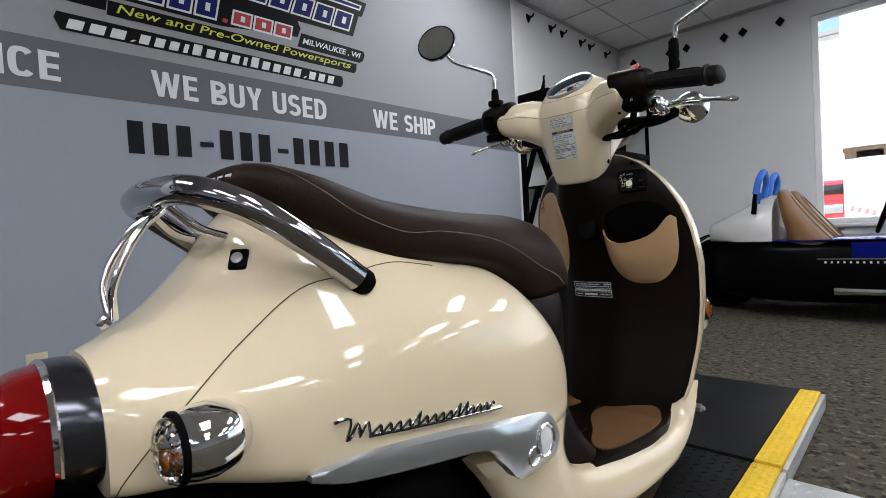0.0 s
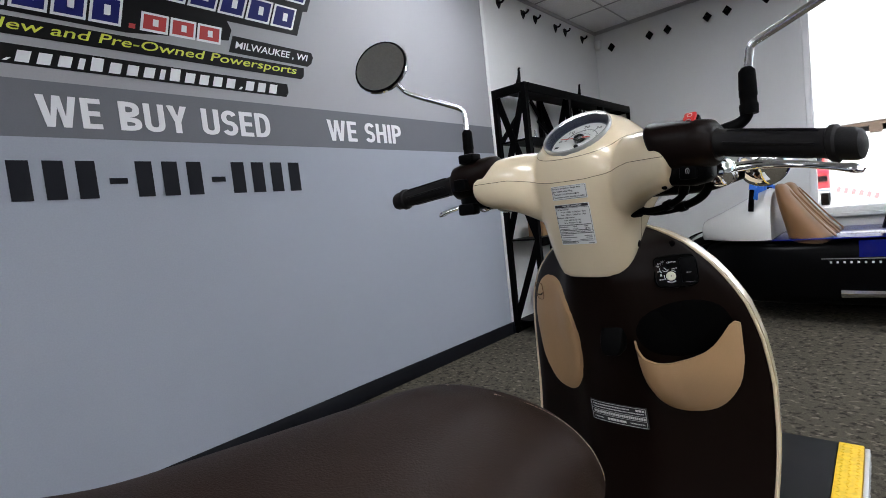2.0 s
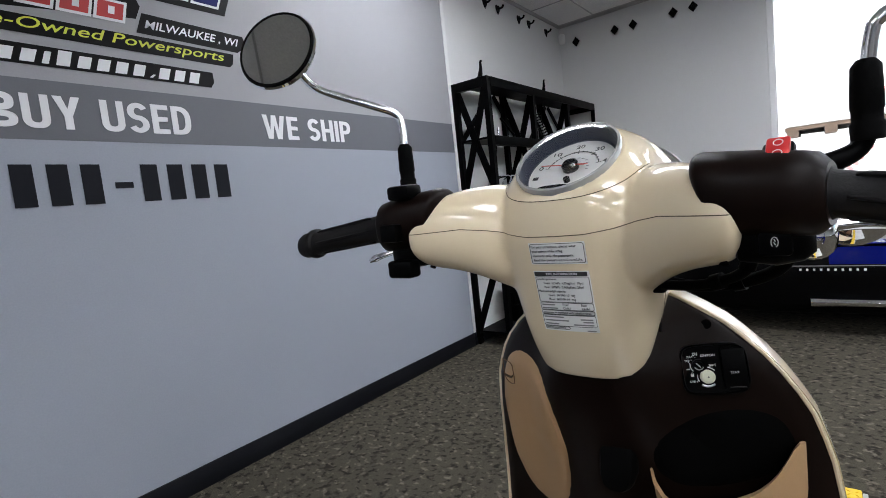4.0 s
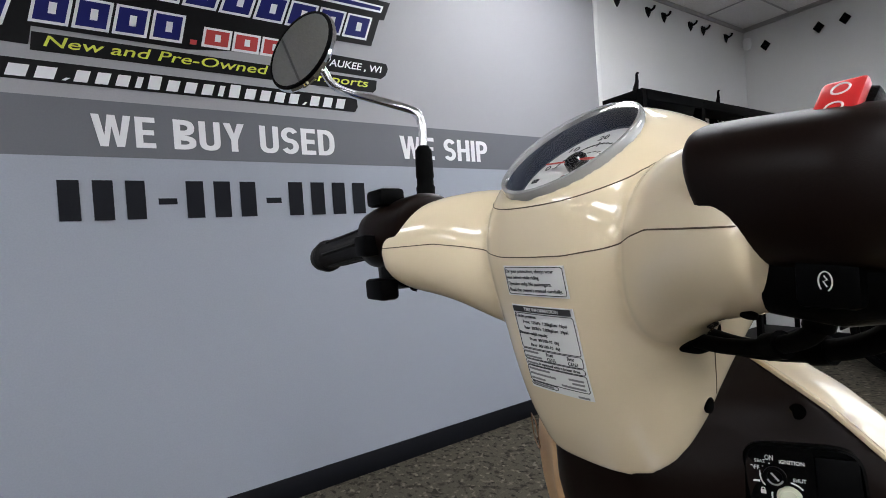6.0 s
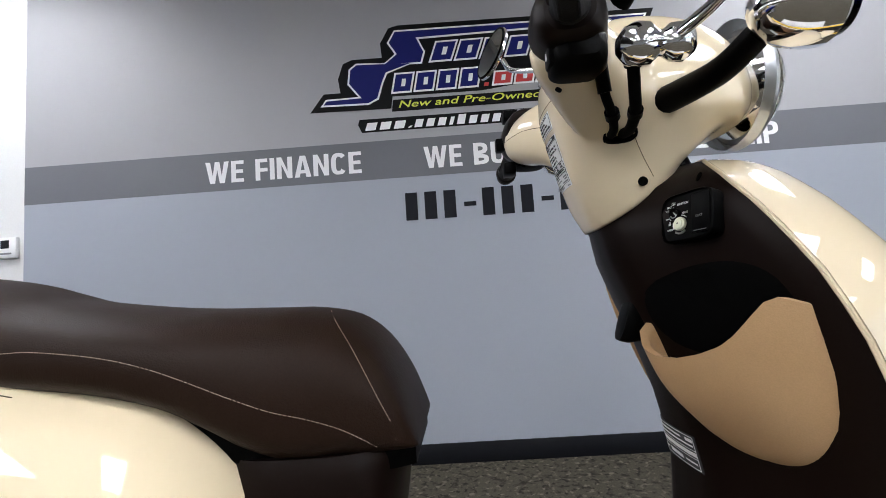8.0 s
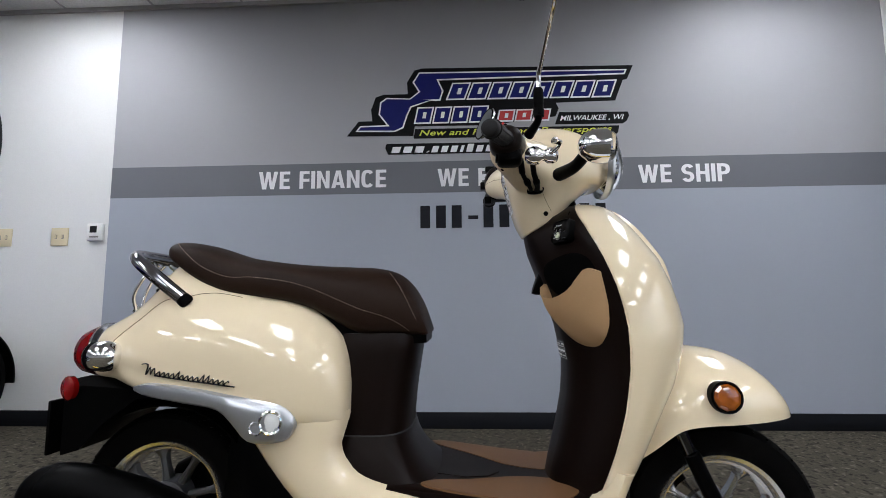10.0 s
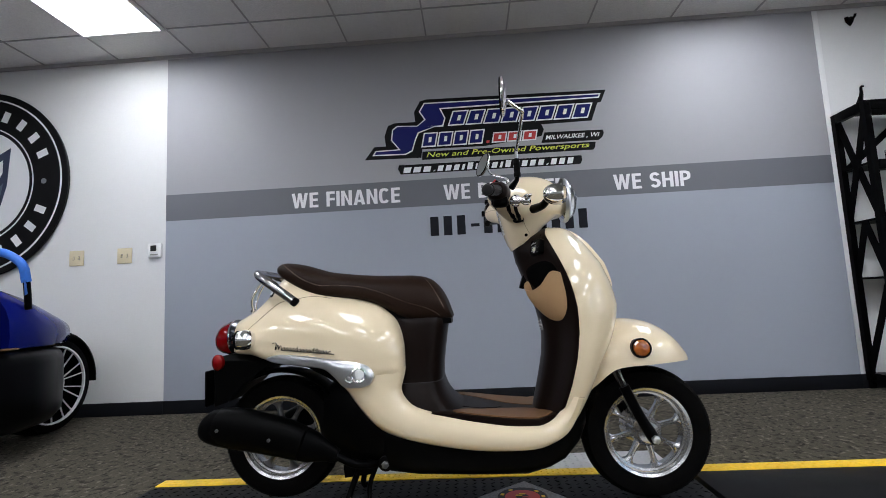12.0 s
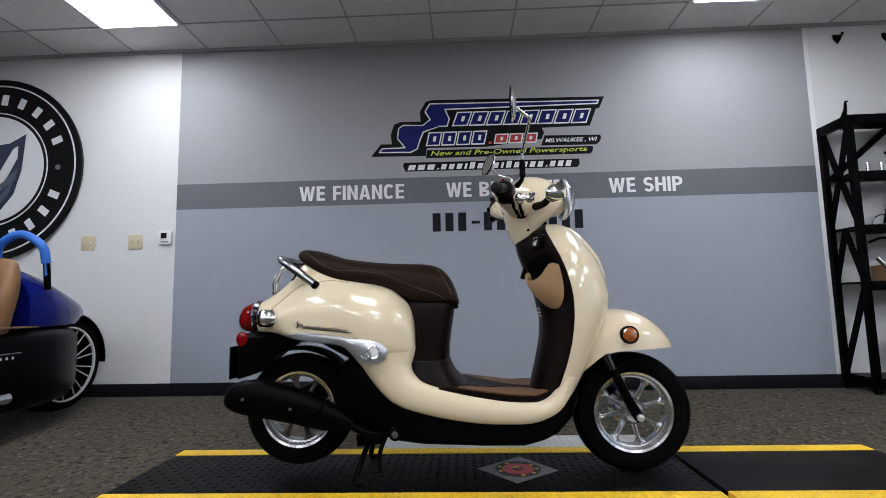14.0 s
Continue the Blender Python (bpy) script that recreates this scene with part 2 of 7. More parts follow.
# ---- building helpers ----
def spline(pts, n):
    """Points of a smooth curve through pts, n to a span."""
    P = [Vector(p) for p in pts]
    P = [2 * P[0] - P[1]] + P + [2 * P[-1] - P[-2]]
    out = []
    for a, b, c, d in zip(P, P[1:], P[2:], P[3:]):
        for k in range(n):
            t = k / n
            out.append(0.5 * (2 * b + (c - a) * t + (2 * a - 5 * b + 4 * c - d) * t * t + (3 * b - a - 3 * c + d) * t ** 3))
    return out + [P[-2]]


def table(pts, x):
    """Smooth value at x of a table of (x, value)."""
    pts = sorted(pts)
    return float(np.interp(x, [p[0] for p in pts], [p[1] for p in pts]))


def loft(rings, closed=True, caps=True, bm=None):
    bm = bm or bmesh.new()
    rows = [[bm.verts.new(p) for p in r] for r in rings]
    n = len(rows[0])
    for a, b in zip(rows, rows[1:]):
        for i in range(n if closed else n - 1):
            j = (i + 1) % n
            bm.faces.new((a[i], a[j], b[j], b[i]))
    if caps and closed:
        bm.faces.new(rows[0][::-1]), bm.faces.new(rows[-1])
    return bm


def oval(c, u, v, a, b, n=24, e=2.0):
    """Ring round c in the plane of u and v; e: 2 is an ellipse, more is squarer."""
    c, u, v = Vector(c), Vector(u), Vector(v)
    out = []
    for k in range(n):
        t = 2 * math.pi * k / n
        co, si = math.cos(t), math.sin(t)
        out.append(c + u * (a * math.copysign(abs(co) ** (2 / e), co)) + v * (b * math.copysign(abs(si) ** (2 / e), si)))
    return out


def tube(pts, r, n=10, span=6, bm=None, flat=1.0):
    """A bar along a smooth curve; r: one radius or one for each point."""
    rs = [r] * len(pts) if isinstance(r, (int, float)) else r
    path = spline([(*p, q) for p, q in zip(pts, rs)], span) if len(pts) > 2 else [Vector((*p, q)) for p, q in zip(pts, rs)]
    rings, up = [], None
    for i, p in enumerate(path):
        d = (path[min(i + 1, len(path) - 1)].xyz - path[max(i - 1, 0)].xyz).normalized()
        if up is None:
            up = d.orthogonal().normalized()
        up = (up - d * up.dot(d)).normalized()
        rings.append(oval(p.xyz, up, d.cross(up), p.w, p.w * flat, n))
    return loft(rings, bm=bm)


def lathe(profile, c, axis, n=32, bm=None, caps=True):
    """Turned body: profile of (along axis, radius)."""
    d = Vector(axis).normalized()
    u = d.orthogonal().normalized()
    return loft([oval(Vector(c) + d * a, u, d.cross(u), max(r, 1e-4), max(r, 1e-4), n) for a, r in profile], bm=bm, caps=caps)


def box(lo, hi, bevel=0.0, bm=None, seg=2):
    bm2 = bmesh.new()
    bmesh.ops.create_cube(bm2, size=1)
    lo, hi = Vector(lo), Vector(hi)
    for v in bm2.verts:
        v.co = Vector(((lo[k] + hi[k]) / 2 + v.co[k] * (hi[k] - lo[k]) for k in range(3)))
    if bevel:
        bmesh.ops.bevel(bm2, geom=bm2.edges[:], offset=bevel, segments=seg, affect="EDGES", profile=0.5)
    if bm is None:
        return bm2
    me = bpy.data.meshes.new("join")
    bm2.to_mesh(me), bm2.free()
    bm.from_mesh(me)
    bpy.data.meshes.remove(me)
    return bm


def beam(a, b, w, h, bm=None):
    """Rectangular bar from a to b."""
    a, b = Vector(a), Vector(b)
    d = (b - a).normalized()
    u = d.cross((0, 0, 1)) if abs(d.z) < 0.95 else Vector((1, 0, 0))
    u.normalize()
    v = d.cross(u)
    ring = lambda p: [p + u * w / 2 * s + v * h / 2 * t for s, t in ((1, 1), (-1, 1), (-1, -1), (1, -1))]
    return loft([ring(a), ring(b)], bm=bm)


def slab(pts, thick, bm=None):
    """A flat outline (list of points) given thickness along thick."""
    bm = bm or bmesh.new()
    t = Vector(thick)
    a, b = [bm.verts.new(p) for p in pts], [bm.verts.new(Vector(p) + t) for p in pts]
    n = len(a)
    bm.faces.new(a), bm.faces.new(b[::-1])
    for i in range(n):
        bm.faces.new((a[i], b[i], b[(i + 1) % n], a[(i + 1) % n]))
    return bm


def part(name, bm, mat, parent=None, label="", smooth=True):
    """Links a bmesh, built in place, as one mesh under a thing or a part."""
    root = parent
    while root is not None and root.parent:
        root = root.parent
    if root is not None:
        bmesh.ops.translate(bm, verts=bm.verts[:], vec=-root.location)
    bmesh.ops.recalc_face_normals(bm, faces=bm.faces[:])
    me = bpy.data.meshes.new(name)
    bm.to_mesh(me), bm.free()
    me.materials.append(mat)
    if smooth:
        me.shade_smooth()
        me.set_sharp_from_angle(angle=radians(38))
    ob = new(name, me)
    ob.parent = parent
    return tagged(ob, label) if label else ob


def thing(name, at, label, category, group="", kind=""):
    ob = new(name)
    ob.location = at
    ob.empty_display_size = 0.05
    return tagged(ob, label, category, group, kind)


def solid(name, bm, mat, at, label, category="", group="", kind="", smooth=True):
    """A thing of one mesh, with its origin at its base."""
    bmesh.ops.translate(bm, verts=bm.verts[:], vec=-Vector(at))
    ob = part(name, bm, mat, smooth=smooth)
    ob.location = at
    return tagged(ob, label, category, group, kind)


def letters(text, width, height, depth=0.002, bold=0.0, slant=0.0):
    """Flat letters in the x z plane, reading along x, as a bmesh of that width and height with its lower left corner at the origin."""
    cu = bpy.data.curves.new("letters", "FONT")
    cu.body, cu.extrude, cu.offset, cu.shear, cu.resolution_u = text, 0.5, bold, slant, 3
    ob = new("letters", cu)
    dg = bpy.context.evaluated_depsgraph_get()
    me = bpy.data.meshes.new_from_object(ob.evaluated_get(dg))
    bm = bmesh.new()
    bm.from_mesh(me)
    bpy.data.objects.remove(ob), bpy.data.curves.remove(cu), bpy.data.meshes.remove(me)
    lo = [min(v.co[k] for v in bm.verts) for k in range(3)]
    hi = [max(v.co[k] for v in bm.verts) for k in range(3)]
    for v in bm.verts:
        f = [(v.co[k] - lo[k]) / (hi[k] - lo[k]) for k in range(3)]
        v.co = Vector((f[0] * width, -f[2] * depth, f[1] * height))
    return bm


def placed(bm, m):
    bmesh.ops.transform(bm, matrix=m, verts=bm.verts[:])
    return bm


def joined(a, b):
    me = bpy.data.meshes.new("join")
    b.to_mesh(me), b.free()
    a.from_mesh(me)
    bpy.data.meshes.remove(me)
    return a


def fused(bms, voxel, rounds):
    """Closed bodies grown together into one skin with soft inner corners."""
    bm = bms[0]
    for other in bms[1:]:
        joined(bm, other)
    bmesh.ops.recalc_face_normals(bm, faces=bm.faces[:])
    me = bpy.data.meshes.new("fused")
    bm.to_mesh(me), bm.free()
    ob = new("fused", me)
    rm = ob.modifiers.new("remesh", "REMESH")
    rm.mode, rm.voxel_size = "VOXEL", voxel
    sm = ob.modifiers.new("smooth", "SMOOTH")
    sm.factor, sm.iterations = 0.5, rounds
    dg = bpy.context.evaluated_depsgraph_get()
    done = bpy.data.meshes.new_from_object(ob.evaluated_get(dg))
    out = bmesh.new()
    out.from_mesh(done)
    bpy.data.objects.remove(ob), bpy.data.meshes.remove(me), bpy.data.meshes.remove(done)
    return out


# ---- room ----
WALL_Y, EAST, WEST, SOUTH, TOP = 1.92, 5.55, -6.5, -10.0, 2.84
solid("floor", box((WEST - 0.2, SOUTH - 0.2, -0.2), (EAST + 0.2, WALL_Y + 0.2, 0)), CARPET, (0, 0, 0), "olive grey carpet flecked with dark brown", kind="structure", smooth=False)


def wall(name, lo, hi, mat, label):
    return solid(name, box(lo, hi), mat, ((lo[0] + hi[0]) / 2, (lo[1] + hi[1]) / 2, 0), label, kind="structure", smooth=False)


BAND_LO, BAND_HI, GREY_L, GREY_R = 1.492, 1.703, -1.733, 3.393
wall("wall_north_west", (WEST, WALL_Y, 0), (GREY_L, WALL_Y + 0.15, TOP + 0.10), WALL_WHITE, "white painted wall beside the grey one")
wall("wall_north_lower", (GREY_L, WALL_Y, 0), (GREY_R, WALL_Y + 0.15, BAND_LO), WALL_GREY_LOW, "blue grey painted lower wall")
wall("wall_north_band", (GREY_L, WALL_Y - 0.001, BAND_LO), (GREY_R, WALL_Y + 0.15, BAND_HI), WALL_BAND, "dark grey painted band across the wall")
wall("wall_north_upper", (GREY_L, WALL_Y, BAND_HI), (GREY_R, WALL_Y + 0.15, TOP + 0.10), WALL_GREY_UP, "light grey painted upper wall")
wall("wall_north_east", (GREY_R, WALL_Y, 0), (EAST, WALL_Y + 0.15, TOP + 0.10), WALL_WHITE, "white painted wall behind the rack")
WIN_L, WIN_R, WIN_LO, WIN_HI = 0.07, -8.2, 0.69, 2.64
wall("wall_east_corner", (EAST, WIN_L, 0), (EAST + 0.15, WALL_Y + 0.15, TOP + 0.10), WALL_WHITE, "white painted wall beside the window")
wall("wall_east_sill", (EAST, WIN_R, 0), (EAST + 0.15, WIN_L, WIN_LO), WALL_WHITE, "white wall below the window")
wall("wall_east_head", (EAST, WIN_R, WIN_HI), (EAST + 0.15, WIN_L, TOP + 0.10), WALL_WHITE, "white wall over the window")
wall("wall_east_far", (EAST, SOUTH, 0), (EAST + 0.15, WIN_R, TOP + 0.10), WALL_WHITE, "white painted wall past the window")
wall("wall_south", (WEST, SOUTH - 0.15, 0), (EAST, SOUTH, TOP + 0.10), WALL_BACK, "grey painted wall of the showroom")
wall("wall_west", (WEST - 0.15, SOUTH, 0), (WEST, WALL_Y, TOP + 0.10), WALL_BACK, "grey painted wall of the showroom")
for nm, a, b in (("baseboard_west", WEST, GREY_L), ("baseboard_middle", GREY_L, GREY_R), ("baseboard_east", GREY_R, EAST)):
    solid(nm, box((a, WALL_Y - 0.012, 0), (b, WALL_Y - 0.001, 0.10), 0.003), BASEBOARD, ((a + b) / 2, WALL_Y, 0), "charcoal vinyl baseboard", kind="structure")
solid("baseboard_side", box((EAST - 0.012, SOUTH, 0), (EAST - 0.001, WALL_Y - 0.012, 0.10), 0.003), BASEBOARD, (EAST, 0, 0), "charcoal vinyl baseboard", kind="structure")
solid("corner_trim", box((GREY_R - 0.002, WALL_Y - 0.008, 0.10), (GREY_R + 0.035, WALL_Y + 0.001, TOP), 0.002), WHITE_TRIM, (GREY_R, WALL_Y, 0.1), "white strip at the edge of the grey paint", kind="structure")

# ceiling: mineral tiles in a white grid greyed for its shadow lines, lamps two by four feet
STEP = 0.6385
GX0, GY0 = -2.1455, 1.53
LAMP_AT = [(GX0 + STEP * i, GY0 - STEP * j) for j, cols in ((2, (0, 7)), (6, (-4, 0, 3, 7, 10)), (10, (-4, 0, 3, 7, 10)), (14, (-4, 0, 3, 7, 10))) for i in cols]
tiles = bmesh.new()
box((WEST, SOUTH, TOP + 0.03), (EAST, WALL_Y, TOP + 0.12), bm=tiles)
solid("ceiling", tiles, TILE, (0, 0, TOP), "off-white speckled mineral ceiling tiles", kind="structure", smooth=False)
grid = bmesh.new()
k = math.floor((WEST - GX0) / STEP) + 1
while GX0 + k * STEP < EAST:
    x = GX0 + k * STEP
    box((x - 0.006, SOUTH, TOP + 0.024), (x + 0.006, WALL_Y, TOP + 0.035), bm=grid)
    k += 1
y = GY0
while y > SOUTH:
    box((WEST, y - 0.006, TOP + 0.0245), (EAST, y + 0.006, TOP + 0.0345), bm=grid)
    y -= STEP
box((WEST, WALL_Y - 0.02, TOP + 0.002), (EAST, WALL_Y - 0.002, TOP + 0.035), bm=grid)
box((EAST - 0.02, SOUTH, TOP + 0.002), (EAST - 0.002, WALL_Y - 0.02, TOP + 0.035), bm=grid)
solid("ceiling_grid", grid, GRID, (0, 0, TOP), "white metal ceiling grid, greyed for its shadow lines", kind="structure", smooth=False)


def ceiling_lamp(x, y):
    t = thing("ceiling_lamp", (x + STEP / 2, y + STEP, TOP), "lit white fluorescent panel set in the ceiling", "ceiling lamp", "ceiling lamps")
    fr = bmesh.new()
    a, b, c, d = x + 0.004, x + STEP - 0.004, y + 0.004, y + 2 * STEP - 0.004
    for lo, hi in (((a, c), (b, c + 0.02)), ((a, d - 0.02), (b, d)), ((a, c + 0.02), (a + 0.02, d - 0.02)), ((b - 0.02, c + 0.02), (b, d - 0.02))):
        box((*lo, TOP + 0.004), (*hi, TOP + 0.03), bm=fr)
    part("frame", fr, WHITE_TRIM, t, smooth=False)
    part("diffuser", box((a + 0.02, c + 0.02, TOP + 0.010), (b - 0.02, d - 0.02, TOP + 0.02)), PANEL, t, "glowing white diffuser", smooth=False)
    return t


for x, y in LAMP_AT:
    ceiling_lamp(x, y)

# window and what lies outside
WINDOW_WHITE = WHITE_TRIM
win = thing("window_1", (EAST, (WIN_L + WIN_R) / 2, WIN_LO), "tall shop window with a white frame", "window", kind="structure")
fr = bmesh.new()
for y0, y1 in ((WIN_L - 0.05, WIN_L), (WIN_R, WIN_R + 0.05)):
    box((EAST + 0.03, y0, WIN_LO), (EAST + 0.10, y1, WIN_HI), 0.004, bm=fr)
for z0, z1 in ((WIN_LO, WIN_LO + 0.05), (WIN_HI - 0.05, WIN_HI)):
    box((EAST + 0.031, WIN_R + 0.05, z0), (EAST + 0.099, WIN_L - 0.05, z1), 0.004, bm=fr)
part("window_frame", fr, WINDOW_WHITE, win)
for k in range(1, 4):
    y = WIN_L + (WIN_R - WIN_L) * k / 4
    part("mullion", box((EAST + 0.032, y - 0.03, WIN_LO + 0.051), (EAST + 0.098, y + 0.03, WIN_HI - 0.051), 0.003), WINDOW_WHITE, win)
part("window_sill", box((EAST - 0.05, WIN_R - 0.03, WIN_LO - 0.03), (EAST + 0.03, WIN_L + 0.03, WIN_LO), 0.004), WINDOW_WHITE, win)
pane = part("pane", box((EAST + 0.060, WIN_R + 0.05, WIN_LO + 0.05), (EAST + 0.066, WIN_L - 0.05, WIN_HI - 0.05)), GLASS, win)
pane.visible_shadow = False
GROUND_OUT = material("concrete_yard", (0.42, 0.41, 0.39), 0.9, stain=0.15, stain_size=0.6, grain=0.1, grain_size=30)
solid("ground", box((EAST + 0.15, -400, -0.3), (800, 400, -0.02)), GROUND_OUT, (EAST + 1, 0, -0.3), "pale concrete yard outside the window", kind="structure", smooth=False)

# ---- lift platform ----
DECK = 0.065
lift = thing("lift_platform", (0.8, 0, 0), "low display platform with black tread deck and yellow edges", "platform")
for nm, a, b in (("main_deck", -0.66, 1.418), ("front_deck", 1.440, 2.25)):
    part(nm, box((a, -0.212, 0.01), (b, 0.212, DECK), 0.003), TREAD if a < 0 else PLAIN_DECK, lift, "black rubber deck with raised diamond tread" if a < 0 else "smooth black rubber deck")
    for s in (-1, 1):
        part("edge_strip", box((a, min(s * 0.214, s * 0.285), 0.012), (b, max(s * 0.214, s * 0.285), DECK + 0.002), 0.004), YELLOW_MAT, lift, "yellow safety edge strip")


def plate_lugs(bm, o, u, v, lu, lv, pitch=0.03):
    """Raised bars of a tread plate over the field o + u*lu, v*lv."""
    o, u, v = Vector(o), Vector(u).normalized(), Vector(v).normalized()
    w = u.cross(v)
    i = 0
    a = pitch / 2
    while a < lu:
        b = pitch / 2
        j = 0
        while b < lv:
            d = (u + v if (i + j) % 2 else u - v).normalized()
            e = w.cross(d)
            c = o + u * a + v * b
            top = bm.verts.new(c + w * 0.0025)
            ring = [bm.verts.new(c + d * pitch * 0.42), bm.verts.new(c + e * pitch * 0.13), bm.verts.new(c - d * pitch * 0.42), bm.verts.new(c - e * pitch * 0.13)]
            for q in range(4):
                bm.faces.new((ring[q], ring[(q + 1) % 4], top))
            b += pitch
            j += 1
        a += pitch
        i += 1


for s in (-1, 1):
    for a, b in ((-0.66, 1.418), (1.440, 2.25)):
        part("skirt_plate", box((a, min(s * 0.287, s * 0.300), 0), (b, max(s * 0.287, s * 0.300), DECK - 0.008), 0.001), DIAMOND_PLATE, lift, "aluminium tread plate skirt")
for nm, mat, x0, x1, y0, y1, z, pt in (("deck_tread", TREAD, -0.655, 1.414, -0.208, 0.205, DECK, 0.034), ("strip_tread", YELLOW_MAT, -0.655, 1.414, -0.283, -0.218, DECK + 0.002, 0.0215), ("strip_tread", YELLOW_MAT, 1.444, 2.245, -0.283, -0.218, DECK + 0.002, 0.0215), ("strip_tread", YELLOW_MAT, -0.655, 2.245, 0.218, 0.283, DECK + 0.002, 0.0215)):
    lugs = bmesh.new()
    plate_lugs(lugs, (x0, y0, z + 0.0002), (1, 0, 0), (0, 1, 0), x1 - x0, y1 - y0, pt)
    tagged(part(nm, lugs, mat, lift), kind="stuff")
lugs = bmesh.new()
for a, b in ((-0.66, 1.418), (1.440, 2.25)):
    plate_lugs(lugs, (a, -0.3005, 0.002), (1, 0, 0), (0, 0, 1), b - a, DECK - 0.012, 0.026)
tagged(part("skirt_tread", lugs, DIAMOND_PLATE, lift), kind="stuff")
for s in (-1, 1):
    y0, y1 = sorted((s * 0.304, s * 0.56))
    part("side_wing", box((0.20, y0, 0.03), (1.42, y1, 0.042), 0.002), DIAMOND_PLATE, lift, "aluminium tread plate side wing")
    wing = bmesh.new()
    plate_lugs(wing, (0.21, y0 + 0.005, 0.0421), (1, 0, 0), (0, 1, 0), 1.2, 0.245, 0.03)
    tagged(part("wing_tread", wing, DIAMOND_PLATE, lift), kind="stuff")
    for x in (0.3, 0.8, 1.3):
        part("wing_foot", box((x, y0 + 0.02, 0), (x + 0.05, y1 - 0.02, 0.0295)), BLACK_SATIN, lift)
# plate with a round emblem set in the deck
em = part("deck_emblem", slab([(0.632, 0.012, DECK + 0.001), (0.766, -0.14, DECK + 0.001), (0.931, -0.014, DECK + 0.001), (0.804, 0.153, DECK + 0.001)], (0, 0, 0.002)), DARK_PLATE, lift, "tread plate lozenge with a red and yellow round mark")
EMB = Vector((0.783, 0.004, DECK + 0.003))
part("emblem_ring", lathe([(0, 0.085), (0.0006, 0.085)], EMB, (0, 0, 1)), INK, em)
part("emblem_mark", lathe([(0.0006, 0.060), (0.0012, 0.060)], EMB, (0, 0, 1)), VINYL_RED, em)
part("emblem_core", lathe([(0.0013, 0.022), (0.0018, 0.022)], EMB, (0, 0, 1)), INK, em)
for a, b in ((-0.012, 0.010), (0.010, -0.006), (0.0, 0.022)):
    part("emblem_dash", slab([EMB + Vector((a + p, b + q, 0.0019)) for p, q in ((-0.012, -0.003), (0.010, -0.005), (0.014, 0.003), (-0.008, 0.005))], (0, 0, 0.0005)), YELLOW_MAT if b > 0 else VINYL_RED, em)
for k in range(9):
    if k in (2, 6):
        continue
    a = 2 * math.pi * k / 9
    c = EMB + Vector((math.cos(a), math.sin(a), 0)) * 0.071 + Vector((0, 0, 0.0008))
    part("emblem_bar", slab([c + Matrix.Rotation(a, 3, "Z") @ Vector(p) for p in ((-0.006, -0.008, 0), (0.006, -0.008, 0), (0.006, 0.008, 0), (-0.006, 0.008, 0))], (0, 0, 0.0006)), YELLOW_MAT, em)

lift.location += Vector((0.012, -0.040, 0))

# ---- scooter ----
sc = thing("scooter", (0.6, 0, DECK), "cream retro scooter with brown seat on a centre stand", "scooter")
Y, Z, X = Vector((0, 1, 0)), Vector((0, 0, 1)), Vector((1, 0, 0))


def rows_of(pts, n=4):
    """Smooth the rows of a table of stations."""
    P = [np.array(p, float) for p in pts]
    P = [2 * P[0] - P[1]] + P + [2 * P[-1] - P[-2]]
    out = []
    for a, b, c, d in zip(P, P[1:], P[2:], P[3:]):
        for k in range(n):
            t = k / n
            out.append(0.5 * (2 * b + (c - a) * t + (2 * a - 5 * b + 4 * c - d) * t * t + (3 * b - a - 3 * c + d) * t ** 3))
    return out + [P[-2]]


# rear body: x, top, foot, half width, rise of the hump under the seat
BODY = rows_of([(-0.176, 0.715, 0.598, 0.098, 0.004), (-0.165, 0.718, 0.596, 0.106, 0.006), (-0.15, 0.720, 0.595, 0.114, 0.012), (-0.11, 0.725, 0.592, 0.133, 0.032),
                (-0.06, 0.735, 0.578, 0.158, 0.072), (-0.02, 0.752, 0.568, 0.175, 0.105), (0.03, 0.772, 0.563, 0.190, 0.100), (0.09, 0.787, 0.560, 0.202, 0.06), (0.16, 0.794, 0.553, 0.211, 0.02),
                (0.22, 0.794, 0.520, 0.217, 0.0), (0.28, 0.784, 0.500, 0.220, 0.0), (0.33, 0.765, 0.500, 0.217, 0.0), (0.375, 0.730, 0.502, 0.208, 0.0), (0.402, 0.695, 0.506, 0.196, 0.0), (0.416, 0.655, 0.512, 0.182, 0.0), (0.4215, 0.61, 0.53, 0.165, 0.0)], 4)


def hump(x, y):
    """Share of the hump's rise at y: a flat-topped ridge that widens under the seat."""
    return math.exp(-(abs(y) / table([(-0.09, 0.112), (-0.03, 0.122), (0.02, 0.137), (0.1, 0.144), (0.2, 0.15)], x)) ** 4)


def body_ring(x, top, foot, hw, rise, n=64):
    zc = foot + (top - foot) * 0.36
    out = []
    for k in range(n):
        t = 2 * math.pi * k / n
        co, si = math.cos(t), math.sin(t)
        e = 2.5 if si > 0 else 5.0
        y = hw * math.copysign(abs(co) ** (2 / e), co)
        h = (top - zc) if si > 0 else (zc - foot)
        z = zc + h * math.copysign(abs(si) ** (2 / e), si)
        if si > 0:
            z += rise * hump(x, y) * si
        out.append(Vector((x, y, z)))
    return out


